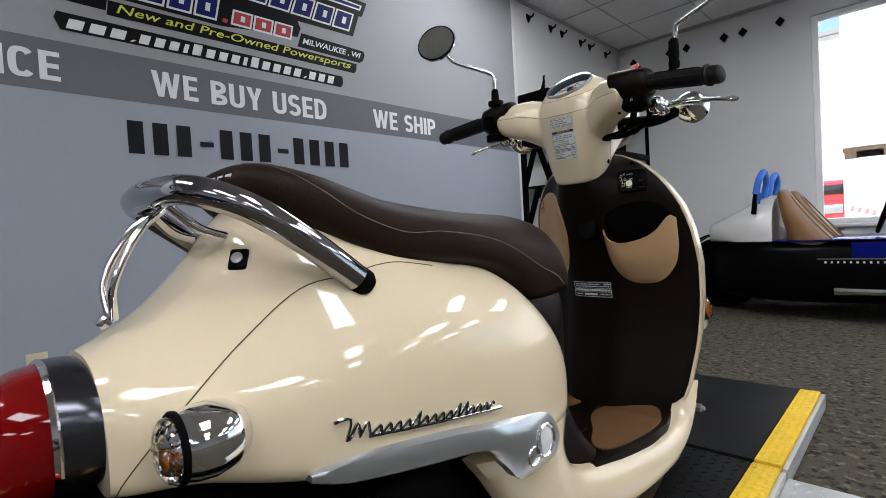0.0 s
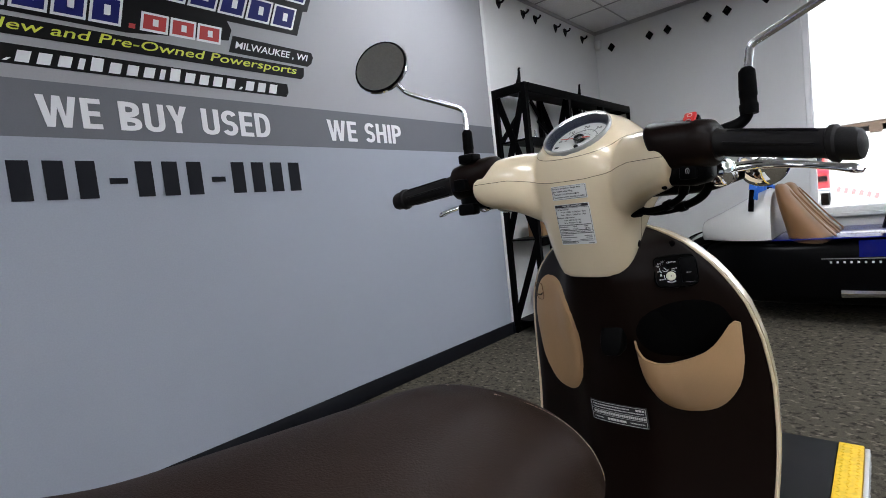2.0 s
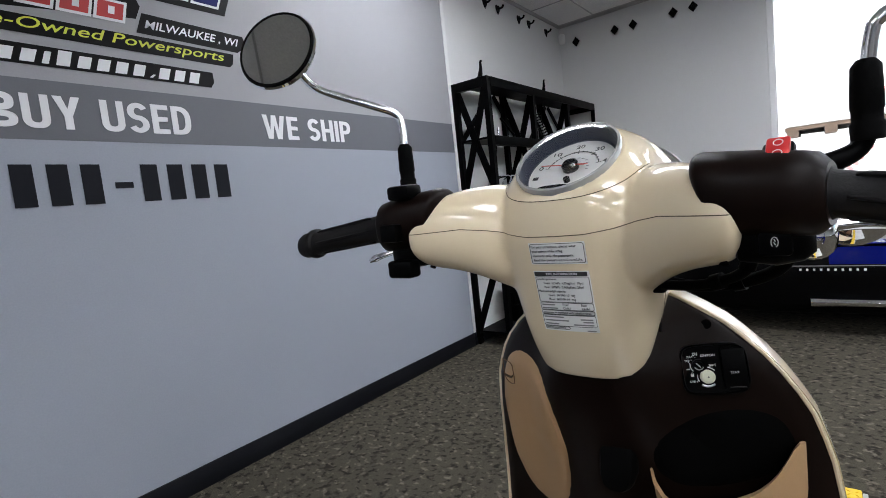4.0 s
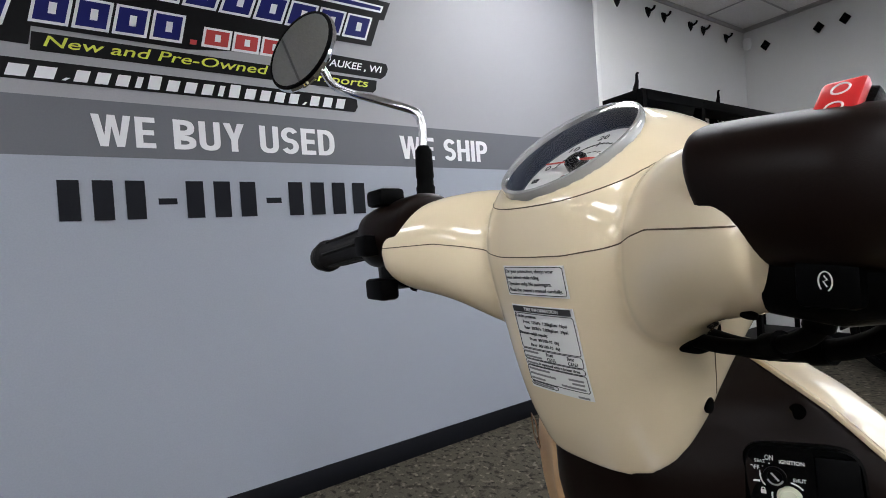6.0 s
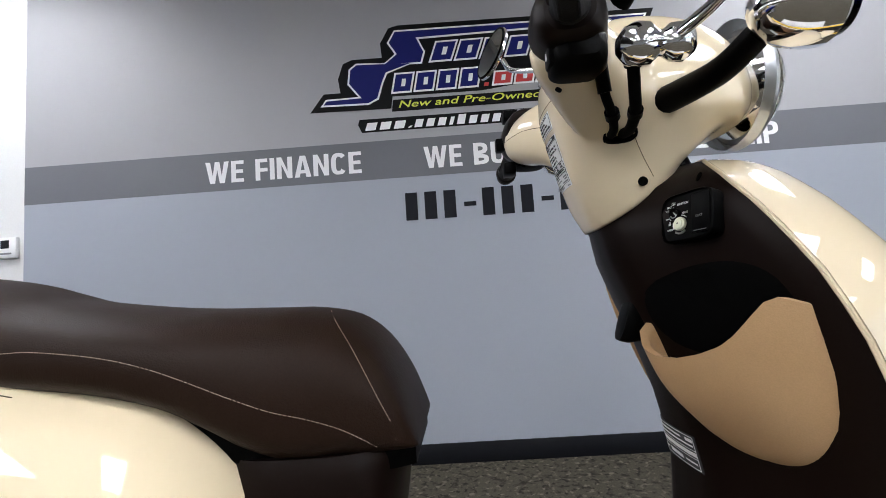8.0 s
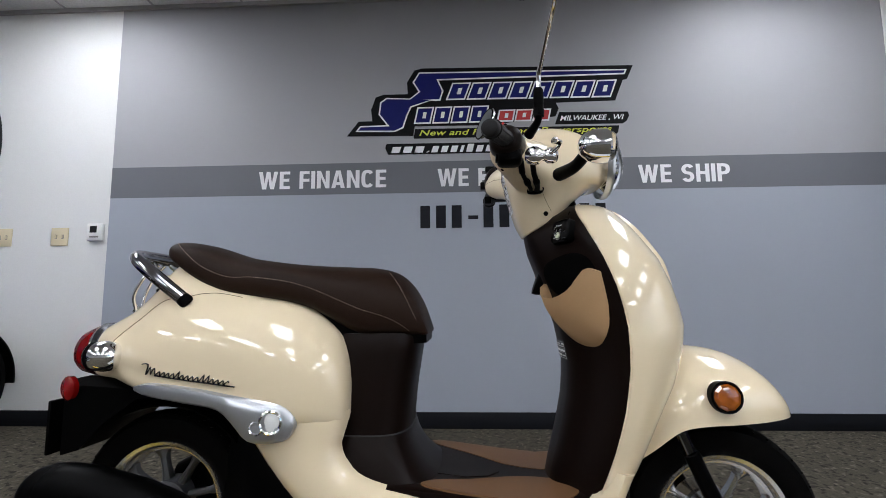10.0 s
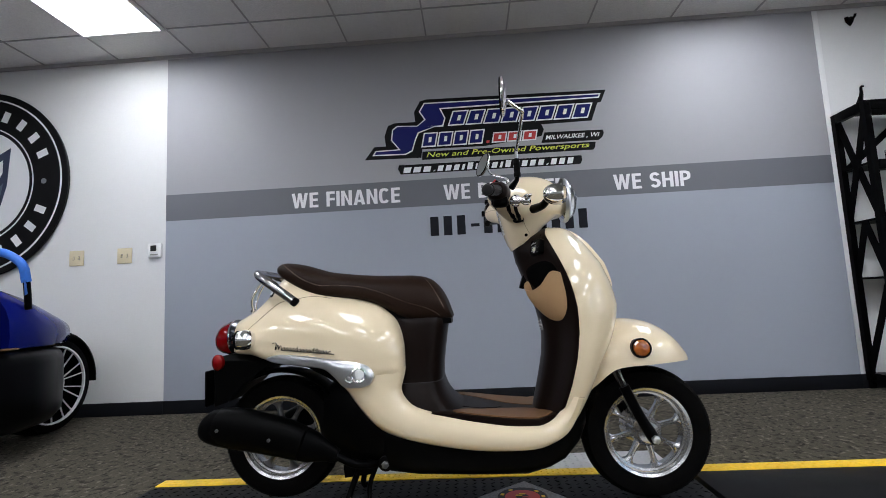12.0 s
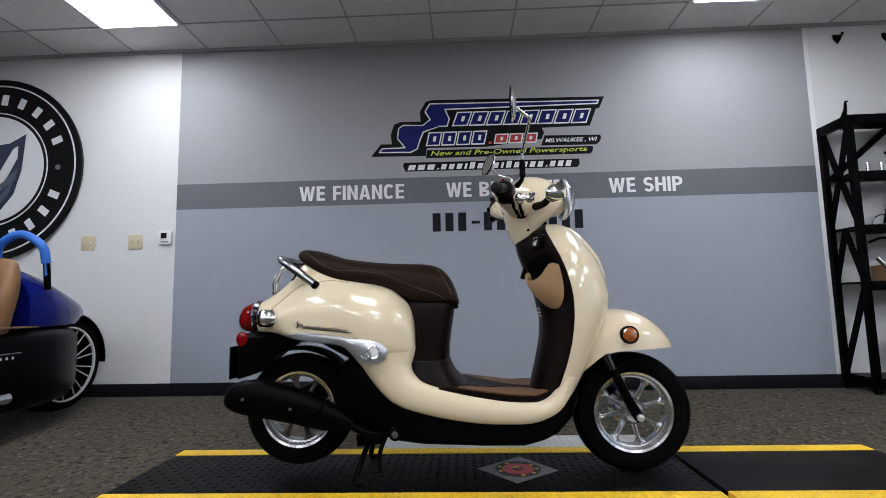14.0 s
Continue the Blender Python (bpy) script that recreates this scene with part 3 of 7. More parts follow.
def body_at(x, z, side=-1):
    """The outer skin of the rear body at x and height z."""
    xs = [b[0] for b in BODY]
    top, foot, hw = (float(np.interp(x, xs, [b[k] for b in BODY])) for k in (1, 2, 3))
    zc = foot + (top - foot) * 0.36
    e = 2.5 if z > zc else 5.0
    f = min(0.999, abs(z - zc) / ((top - zc) if z > zc else (zc - foot)))
    y = hw * (1 - f ** e) ** (1 / e)
    rise = float(np.interp(x, xs, [b[4] for b in BODY])) if z > zc else 0.0
    return Vector((x, side * y, z + rise * hump(x, y) * f ** (e / 2)))


body = part("rear_body", loft([body_ring(*b) for b in BODY]), CREAM, sc, "glossy cream rear bodywork")
BODY_SKIN = BVHTree.FromPolygons([v.co + sc.location for v in body.data.vertices], [tuple(p.vertices) for p in body.data.polygons])
# seam between tail piece and side covers, and the seam above the floor
for s in (-1, 1):
    p = spline([body_at(x, z, s) for x, z in ((-0.172, 0.602), (-0.158, 0.632), (-0.122, 0.672), (-0.065, 0.708), (-0.005, 0.734), (0.05, 0.750), (0.09, 0.762), (0.13, 0.769), (0.18, 0.770))], 6)
    p = [BODY_SKIN.find_nearest(q)[0] for q in p]
    part("panel_seam", tube([q + Vector((0, s * 0.0003, 0.0003)) for q in p], 0.0007, 6, 1), GAP, body)

# silver side trim with two round inserts
TRIM_TOP = rows_of([(-0.03, 0.590), (0.0, 0.598), (0.03, 0.600), (0.106, 0.594), (0.182, 0.583), (0.258, 0.572), (0.302, 0.562), (0.324, 0.545), (0.331, 0.530), (0.3305, 0.52)], 3)
TRIM_LOW = rows_of([(-0.03, 0.583), (0.0, 0.574), (0.03, 0.570), (0.106, 0.561), (0.172, 0.551), (0.208, 0.524), (0.238, 0.494), (0.285, 0.490), (0.316, 0.498), (0.330, 0.519)], 3)
for s in (-1, 1):
    rings = []
    for a, b in zip(TRIM_TOP, TRIM_LOW):
        hw = float(np.interp(a[0], [q[0] for q in BODY], [q[3] for q in BODY])) - 0.002
        pa, pb = Vector((a[0], s * hw, a[1])), Vector((b[0], s * hw, b[1]))
        w = max((pa - pb).length, 0.002)
        rings.append([pa.lerp(pb, f) + Vector((0, s * min(d, w * 0.4), 0)) for f, d in ((0, -0.012), (0.0, 0.003), (0.12, 0.009), (0.5, 0.012), (0.88, 0.009), (1.0, 0.003), (1.0, -0.012))])
    trim = part("side_trim", loft(rings), SILVER, body, "satin silver trim strip with a round insert")
    for cx, cz, r in ((0.285, 0.531, 0.0185), (0.2565, 0.520, 0.0105)):
        y = s * (0.218 + 0.008)
        part("insert_ring", lathe([(-0.006, r * 1.28), (0.003, r * 1.28), (0.0048, r * 1.14), (0.003, r), (-0.006, r)], (cx, y, cz), (0, s, 0), 28), CHROME, body)
        part("insert_disc", lathe([(-0.006, r * 0.98), (0.0015, r * 0.95), (0.0030, r * 0.6), (0.0033, 0.001)], (cx, y, cz), (0, s, 0), 28), PAPER if r > 0.015 else SILVER, body, "white round insert" if r > 0.015 else "")

# script badge as a plain running line
for s in (-1,):
    def on(x, z, lift=0.003):
        p = body_at(x, z, s)
        return p + Vector((0, s * lift, 0))
    bz = lambda x: 0.625 - 0.085 * (x + 0.02)
    zig = [(-0.016, 0.015), (-0.006, 0.018), (0.003, 0.017), (0.001, 0.004), (-0.003, -0.009), (0.003, -0.004), (0.011, 0.012), (0.013, 0.002), (0.012, -0.007), (0.018, 0.004), (0.024, 0.011), (0.025, 0.0), (0.026, -0.006)]
    for k in range(60):
        top = 0.012 if k in (18, 38, 42) else 0.0048
        z = (-0.0060, 0.0, top, 0.0)[k % 4]
        zig.append((0.030 + 0.0033 * k + 0.55 * z, z))
    strokes = [zig, [(0.024 + 0.024 * k, -0.0078 + 0.0004 * (k % 2)) for k in range(10)]]
    bd = bmesh.new()
    for st in strokes:
        tube([on(x * 0.84 + 0.006, bz(x) + z * 0.80) for x, z in st], 0.0014, 6, 2, bm=bd, flat=0.8)
    badge = part("badge", bd, BLACK_GLOSS, body, "black script badge with chrome edges")
    bk = bmesh.new()
    for st in strokes:
        tube([on(x * 0.84 + 0.006, bz(x) + z * 0.80, 0.0010) for x, z in st], 0.0017, 6, 2, bm=bk, flat=0.8)
    part("chrome_edge", bk, CHROME, badge)

# seat: x, top, foot, half width
SEAT = rows_of([(-0.036, 0.893, 0.880, 0.050), (-0.028, 0.904, 0.868, 0.080), (-0.005, 0.911, 0.850, 0.103), (0.05, 0.902, 0.814, 0.121), (0.10, 0.886, 0.788, 0.130), (0.15, 0.871, 0.773, 0.137), (0.244, 0.857, 0.764, 0.146),
                (0.32, 0.850, 0.746, 0.149), (0.37, 0.848, 0.721, 0.148), (0.41, 0.846, 0.697, 0.145), (0.451, 0.844, 0.683, 0.140), (0.50, 0.833, 0.683, 0.132), (0.535, 0.806, 0.684, 0.124), (0.56, 0.765, 0.686, 0.115), (0.574, 0.725, 0.688, 0.105), (0.580, 0.702, 0.691, 0.095)], 4)


def seat_ring(x, top, foot, hw, n=56):
    zc = foot + (top - foot) * 0.40
    out = []
    for k in range(n):
        t = 2 * math.pi * k / n
        co, si = math.cos(t), math.sin(t)
        e = 2.5 if si > 0 else 4.5
        y = hw * math.copysign(abs(co) ** (2 / e), co) * (1 - 0.06 * max(0, -si))
        h = (top - zc) if si > 0 else (zc - foot)
        out.append(Vector((x, y, zc + h * math.copysign(abs(si) ** (2 / e), si))))
    return out


def seat_at(x, ang):
    """Point of the seat's skin at x and an angle up from its side (degrees)."""
    top, foot, hw = (float(np.interp(x, [b[0] for b in SEAT], [b[k] for b in SEAT])) for k in (1, 2, 3))
    zc, e, a = foot + (top - foot) * 0.40, 2.5 if ang > 0 else 4.5, radians(abs(ang))
    h = (top - zc) if ang > 0 else (foot - zc)
    return Vector((x, hw * math.cos(a) ** (2 / e) * (1 if ang > 0 else 1 - 0.06 * math.sin(a)), zc + h * math.sin(a) ** (2 / e)))


seat = part("seat", loft([seat_ring(*b) for b in SEAT]), BROWN_VINYL, sc, "dark brown stitched vinyl seat")
for s in (-1, 1):
    for pts in (((-0.022, 70), (-0.012, 50), (0.01, 30), (0.04, 14), (0.08, 4), (0.14, 3), (0.2, 8), (0.27, 8), (0.32, 5), (0.36, 2.5), (0.40, 1), (0.44, -0.05), (0.475, -0.8), (0.505, -4), (0.527, -11), (0.541, -24)), ((0.478, 80), (0.495, 60), (0.515, 42), (0.532, 26), (0.546, 12), (0.556, 2))):
        line = [Vector((q.x, s * (q.y + 0.0003), q.z + 0.0003)) for q in spline([seat_at(x, a) for x, a in pts], 40)]
        st, run = bmesh.new(), 0.0
        for p, q in zip(line, line[1:]):
            run += (q - p).length
            if run % 0.0046 < 0.0032:
                tube([p, q + (q - p) * 0.2], 0.00045, 5, 1, bm=st)
        part("stitching", st, STITCH, seat, "tan stitching line")
# row of plain bars on the seat's back
SEAT_SKIN = BVHTree.FromPolygons([v.co + sc.location for v in seat.data.vertices], [tuple(p.vertices) for p in seat.data.polygons])
for k in range(5):
    y0 = 0.048 - k * 0.0205
    quad = []
    for g, f in ((-0.0065, -1), (0.0065, -1), (0.0065, 1), (-0.0065, 1)):
        y, z = y0 - 0.008 + g, 0.887 + 0.008 * f
        quad.append(SEAT_SKIN.ray_cast(Vector((-0.5, y, z)), X)[0] + Vector((0.001, 0, 0)))
    part("marking", slab(quad, (-0.0022, 0, 0)), WHITE_INK, seat)
part("seat_base", loft([[Vector((v.x, v.y * table([(0.0, 0.55), (0.12, 0.66), (0.25, 0.80)], v.x), table([(-0.02, 0.866), (0.05, 0.818), (0.14, 0.778), (0.26, 0.766), (0.37, 0.72), (0.44, 0.68), (0.57, 0.684)], v.x) - d)) for v in
     [Vector((p[0], p[3] * sy, 0)) for p, sy in [(b, -1) for b in SEAT[6:-3]] + [(b, 1) for b in SEAT[6:-3]][::-1]]] for d in (-0.01, 0.012)]), BLACK_PLASTIC, seat)

# grab rail
rail = part("grab_rail", tube([(0.056, -0.150, 0.770), (0.0, -0.148, 0.812), (-0.055, -0.135, 0.850), (-0.092, -0.095, 0.870), (-0.104, -0.03, 0.874), (-0.104, 0.03, 0.874), (-0.092, 0.095, 0.870), (-0.055, 0.135, 0.850), (0.0, 0.148, 0.812), (0.056, 0.150, 0.770)], 0.0150, 24, 8), DARK_CHROME, sc, "polished chrome grab rail")
for s in (-1, 1):
    part("end_cap", lathe([(-0.004, 0.0151), (0.008, 0.0154), (0.014, 0.012), (0.016, 0.001)], (0.056, s * 0.150, 0.770), (0.8, 0, -0.6), 20), BLACK_RUBBER, rail)
    part("rail_bracket", tube([(-0.094, s * 0.012, 0.858), (-0.122, s * 0.018, 0.832), (-0.146, s * 0.021, 0.785), (-0.146, s * 0.011, 0.748)], 0.0042, 10, 6), CHROME, rail)
    part("rail_stay", tube([(-0.095, s * 0.035, 0.860), (-0.07, s * 0.045, 0.835), (-0.045, s * 0.05, 0.825)], 0.0052, 10, 6), CHROME, rail)
part("rail_foot", lathe([(-0.004, 0.010), (0.004, 0.010), (0.007, 0.006)], (-0.150, 0, 0.747), (-0.6, 0, 0.8), 16), CHROME, rail)
lp = BODY_SKIN.ray_cast(Vector((-0.6, -0.078, 0.800)), X)
lie = Matrix.Translation(lp[0]) @ lp[1].to_track_quat("Z", "Y").to_matrix().to_4x4()
latch = part("seat_latch", placed(box((-0.010, -0.012, -0.006), (0.010, 0.012, 0.004), 0.003), lie), BLACK_PLASTIC, body, "black seat latch bezel")
part("key_slot", placed(lathe([(0.004, 0.006), (0.006, 0.006), (0.0064, 0.004)], (0, 0, 0), (0, 0, 1), 18), lie), STEEL, latch)

# tail light
tl = part("tail_light", loft([oval((x, 0, zc), Y, Z, a, b, 32, 2.3) for x, zc, a, b in ((-0.2045, 0.654, 0.0745, 0.0605), (-0.225, 0.652, 0.070, 0.060), (-0.252, 0.649, 0.060, 0.052), (-0.270, 0.646, 0.044, 0.040), (-0.279, 0.644, 0.022, 0.022), (-0.281, 0.644, 0.003, 0.003))]), RED_LENS, sc, "red domed tail light lens")
part("bezel", loft([oval((x, 0, 0.6545 + dz), Y, Z, a, b, 40, 2.3) for x, dz, a, b in ((-0.202, 0, 0.0790, 0.0615), (-0.2055, 0, 0.0812, 0.0638), (-0.2095, 0, 0.0790, 0.0618), (-0.207, 0, 0.072, 0.057))], caps=False), CHROME, tl, "chrome ring round the lens")
part("housing", loft([oval((x, 0, z), Y, Z, a, b, 32, 2.4) for x, z, a, b in ((-0.205, 0.6555, 0.0785, 0.0612), (-0.19, 0.6560, 0.0860, 0.0605), (-0.176, 0.6565, 0.0925, 0.0575), (-0.15, 0.657, 0.092, 0.054), (-0.12, 0.66, 0.08, 0.045))]), SMOKE, tl, "smoked chrome lamp housing")

# rear turn signals
for s in (-1, 1):
    ts = part("rear_turn_signal", loft([oval((x, s * 0.148, 0.650), Y, Z, r, r, 28) for x, r in ((-0.138, 0.028), (-0.128, 0.0315), (-0.112, 0.033), (-0.095, 0.030), (-0.082, 0.020), (-0.077, 0.005))]), CHROME, sc, "chrome bullet turn signal")
    C = Vector((-0.139, s * 0.148, 0.650))
    part("rim", lathe([(0.003, 0.0305), (-0.001, 0.0312), (-0.003, 0.0295), (0.002, 0.0280)], C, (1, 0, 0), 32, caps=False), BLACK_RUBBER, ts)
    dish = bmesh.new()
    for r0, r1, n, dx in ((0.0, 0.010, 6, 0.0), (0.010, 0.019, 12, 0.002), (0.019, 0.028, 16, 0.004)):
        for k in range(n):
            q = [C + Vector((dx, r * math.sin(a), r * math.cos(a))) for r, a in ((r0, 2 * math.pi * k / n), (r1, 2 * math.pi * k / n), (r1, 2 * math.pi * (k + 1) / n), (r0, 2 * math.pi * (k + 1) / n))]
            peak = dish.verts.new(sum(q, Vector()) / 4 + Vector((-0.006, 0, 0)))
            vs = [dish.verts.new(p) for p in q]
            for u, v in zip(vs, vs[1:] + vs[:1]):
                if (u.co - v.co).length > 1e-6:
                    dish.faces.new((u, v, peak))
    part("reflector", dish, CHROME, ts, "faceted chrome reflector", smooth=False)
    part("lens", lathe([(0.0, 0.0282), (-0.008, 0.0262), (-0.013, 0.018), (-0.015, 0.002)], C, (1, 0, 0), 28), GLASS, ts, "clear lens")
    part("bulb", lathe([(0.002, 0.006), (-0.006, 0.0085), (-0.0105, 0.003)], C + Vector((0, s * 0.006, -0.004)), (1, 0, 0), 16), AMBER_LENS, ts, "amber bulb")
    part("stem", tube([(-0.105, s * 0.13, 0.648), (-0.09, s * 0.09, 0.645)], 0.014, 12), BLACK_PLASTIC, ts)

# rear guard, reflector, plate holder
guard = bmesh.new()
loft([[Vector((x, y, z)) for y, z in ((-w, zl), (-w, zt - 0.02), (-w + 0.02, zt), (w - 0.02, zt), (w, zt - 0.02), (w, zl))] for x, zt, zl, w in
      ((-0.262, 0.50, 0.43, 0.07), (-0.25, 0.59, 0.425, 0.085), (-0.20, 0.600, 0.44, 0.095), (-0.14, 0.598, 0.50, 0.105), (-0.06, 0.594, 0.555, 0.115), (0.06, 0.592, 0.565, 0.125), (0.20, 0.57, 0.49, 0.13))], bm=guard)
rg = part("rear_guard", guard, BLACK_PLASTIC, sc, "black plastic rear mudguard")
for s in (-1, 1):
    part("reflector", lathe([(0, 0.027), (0.010, 0.027), (0.014, 0.022), (0.016, 0.002)], (-0.235, s * 0.082, 0.573), (-0.45, s, 0), 28), RED_LENS, rg, "round red reflector")
part("plate_holder", box((-0.284, -0.09, 0.425), (-0.276, 0.09, 0.545), 0.003), BLACK_SATIN, rg)

# wheels
AXR, AXF = Vector((-0.035, 0, 0.305)), Vector((1.213, 0, 0.281))


def wheel(name, c, r, rim_r, spokes, label, arm):
    w = part(name, lathe([(-0.034, rim_r * 1.0), (-0.041, rim_r * 1.075), (-0.047, r * 0.80), (-0.043, r * 0.92), (-0.030, r * 0.975), (0, r), (0.030, r * 0.975), (0.043, r * 0.92), (0.047, r * 0.80), (0.041, rim_r * 1.075), (0.034, rim_r * 1.0)], c, (0, 1, 0), 64, caps=False), BLACK_RUBBER, sc, label)
    rim = bmesh.new()
    lathe([(-0.040, rim_r * 1.0), (-0.044, rim_r * 1.06), (-0.040, rim_r * 1.07), (-0.037, rim_r * 1.00), (-0.030, rim_r * 0.985), (-0.030, rim_r * 0.955), (-0.024, rim_r * 0.95), (-0.022, rim_r * 0.905), (-0.010, rim_r * 0.895), (0.010, rim_r * 0.895), (0.022, rim_r * 0.905), (0.024, rim_r * 0.95), (0.030, rim_r * 0.955), (0.030, rim_r * 0.985), (0.037, rim_r * 1.00), (0.040, rim_r * 1.07), (0.044, rim_r * 1.06), (0.040, rim_r * 1.0), (0.0, rim_r * 0.99), (-0.040, rim_r * 1.0)], c, (0, 1, 0), 56, bm=rim, caps=False)
    part("rim", rim, ALLOY, w, "silver cast alloy rim")
    for k in range(spokes):
        a = 2 * math.pi * (k + 0.3) / spokes
        d = Vector((math.cos(a), 0, math.sin(a)))
        t = Vector((-d.z, 0, d.x))
        rings = []
        for f, hw, hy in ((0.26, 0.0120, 0.020), (0.38, 0.0088, 0.018), (0.56, 0.0070, 0.015), (0.72, 0.0070, 0.014), (0.80, 0.0095, 0.014), (0.86, 0.0165, 0.014), (0.915, 0.0285, 0.015)):
            p = c + d * rim_r * f
            rings.append([p + t * hw + Y * hy * 0.6, p + t * hw * 0.3 + Y * hy, p - t * hw * 0.3 + Y * hy, p - t * hw + Y * hy * 0.6, p - t * hw - Y * hy * 0.6, p - t * hw * 0.3 - Y * hy, p + t * hw * 0.3 - Y * hy, p + t * hw - Y * hy * 0.6])
        part("spoke", loft(rings), arm, w)
    part("hub", lathe([(-0.055, 0.014), (-0.050, 0.034), (-0.035, 0.042), (-0.028, 0.048), (0.028, 0.048), (0.035, 0.042), (0.050, 0.034), (0.055, 0.014)], c, (0, 1, 0), 40), arm, w)
    tr = bmesh.new()
    for side in (-1, 1):
        for k in range(40):
            a = 2 * math.pi * k / 40
            d, t = Vector((math.cos(a), 0, math.sin(a))), Vector((-math.sin(a), 0, math.cos(a)))
            p, q = c + d * r * 0.990 + Y * side * 0.006, c + d * r * 0.952 + Y * side * 0.036 + t * 0.016
            beam(p, q, 0.004, 0.004, bm=tr)
    part("tread", tr, BLACK_SATIN, w)
    return w


wheel("front_wheel", AXF, 0.2150, 0.136, 8, "black tyre on a spoked silver wheel", ALLOY)
wheel("rear_wheel", AXR, 0.207, 0.132, 8, "black tyre on a silver rim with dark spokes", GREASE)

arc = []
for k in range(13):
    a = radians(38 + 100 * k / 12)
    d = Vector((math.cos(a), 0, math.sin(a)))
    arc.append([AXR + d * r + Y * y for r, y in ((0.222, -0.055), (0.222, 0.055), (0.227, 0.058), (0.232, 0.040), (0.234, 0.0), (0.232, -0.040), (0.227, -0.058))])
part("inner_fender", loft(arc), BLACK_PLASTIC, sc, "black plastic inner fender over the wheel")

# engine block, muffler, stand
eng = bmesh.new()
loft([oval((x, y, z), Y, Z, a, b, 20, 3) for x, y, z, a, b in ((-0.06, 0.075, 0.31, 0.035, 0.06), (0.06, 0.06, 0.33, 0.06, 0.10), (0.18, 0.02, 0.37, 0.12, 0.14), (0.27, 0, 0.35, 0.14, 0.15), (0.36, 0, 0.31, 0.13, 0.10), (0.44, 0, 0.28, 0.10, 0.07))], bm=eng)
eg = part("engine", eng, BLACK_SATIN, sc, "black engine and swing arm")
part("crank_cover", lathe([(0, 0.024), (0.012, 0.024), (0.016, 0.016), (0.018, 0.002)], (0.345, -0.125, 0.235), (0, -1, 0), 24), BLACK_SATIN, eg)
part("drain_bolt", lathe([(0, 0.012), (0.01, 0.012), (0.013, 0.006)], (0.345, -0.142, 0.235), (0, -1, 0), 6), GREASE, eg)
mu = part("muffler", loft([oval((x, -0.175, z), Y, (0.35, 0, 1), a, b, 24, 2.4) for x, z, a, b in ((-0.250, 0.384, 0.008, 0.010), (-0.247, 0.384, 0.018, 0.022), (-0.238, 0.384, 0.029, 0.034), (-0.223, 0.384, 0.039, 0.046), (-0.20, 0.382, 0.046, 0.054), (-0.17, 0.378, 0.050, 0.059), (-0.12, 0.370, 0.052, 0.061), (-0.02, 0.350, 0.050, 0.058), (0.06, 0.326, 0.047, 0.053), (0.12, 0.305, 0.04, 0.045), (0.16, 0.292, 0.025, 0.03), (0.20, 0.275, 0.018, 0.02))]), BLACK_SATIN, sc, "matt black exhaust silencer")
part("heat_shield", loft([oval((x, -0.182, z), Y, (0.35, 0, 1), a, b, 24, 2.4) for x, z, a, b in ((-0.214, 0.386, 0.020, 0.024), (-0.206, 0.386, 0.032, 0.038), (-0.19, 0.386, 0.041, 0.049), (-0.16, 0.382, 0.048, 0.057), (-0.10, 0.370, 0.051, 0.061), (0.04, 0.336, 0.049, 0.055), (0.09, 0.318, 0.044, 0.049), (0.10, 0.315, 0.03, 0.03))]), BLACK_PLASTIC, mu)
for x, z in ((-0.165, 0.379), (0.0, 0.345)):
    part("bolt", lathe([(0, 0.0055), (0.003, 0.0055), (0.0045, 0.003)], (x, -0.2330, z), (0, -1, 0), 12), GREASE, mu)
part("exhaust_pipe", tube([(0.19, -0.175, 0.28), (0.26, -0.15, 0.24), (0.33, -0.08, 0.23), (0.38, 0.0, 0.25)], 0.014, 12), BLACK_SATIN, mu)
st = part("centre_stand", tube([(0.255, -0.10, 0.225), (0.225, -0.115, 0.15), (0.205, -0.15, 0.078), (0.235, -0.155, 0.0735)], 0.010, 10), BLACK_SATIN, sc, "black steel centre stand")
part("stand_leg", tube([(0.255, 0.10, 0.225), (0.225, 0.115, 0.15), (0.205, 0.15, 0.078), (0.235, 0.155, 0.0735)], 0.010, 10), BLACK_SATIN, st)
part("cross_tube", tube([(0.255, -0.11, 0.222), (0.255, 0.11, 0.222)], 0.012, 12), BLACK_SATIN, st)
part("stand_plate", beam((0.20, -0.10, 0.205), (0.30, -0.10, 0.215), 0.010, 0.04), BLACK_SATIN, st)
part("side_arm", tube([(0.31, -0.09, 0.23), (0.285, -0.11, 0.16), (0.29, -0.13, 0.10)], 0.008, 8), BLACK_SATIN, st)

# lower bodywork
cowl = part("lower_cowl", loft([oval((x, 0, (a + b) / 2), Y, Z, w, (a - b) / 2, 28, 4) for x, a, b, w in ((0.33, 0.36, 0.20, 0.12), (0.36, 0.37, 0.197, 0.15), (0.45, 0.355, 0.190, 0.168), (0.65, 0.34, 0.184, 0.172), (0.80, 0.34, 0.182, 0.170), (0.87, 0.345, 0.200, 0.165), (0.92, 0.36, 0.222, 0.155), (0.97, 0.39, 0.27, 0.135), (1.0, 0.40, 0.32, 0.10))]), BLACK_PLASTIC, sc, "black plastic belly cowl")
UP = [(0.425, 0.545), (0.421, 0.52), (0.412, 0.49), (0.409, 0.474), (0.418, 0.448), (0.446, 0.422), (0.492, 0.405), (0.548, 0.392), (0.640, 0.371), (0.731, 0.355), (0.805, 0.350), (0.852, 0.352), (0.890, 0.370), (0.918, 0.402), (0.935, 0.44)]
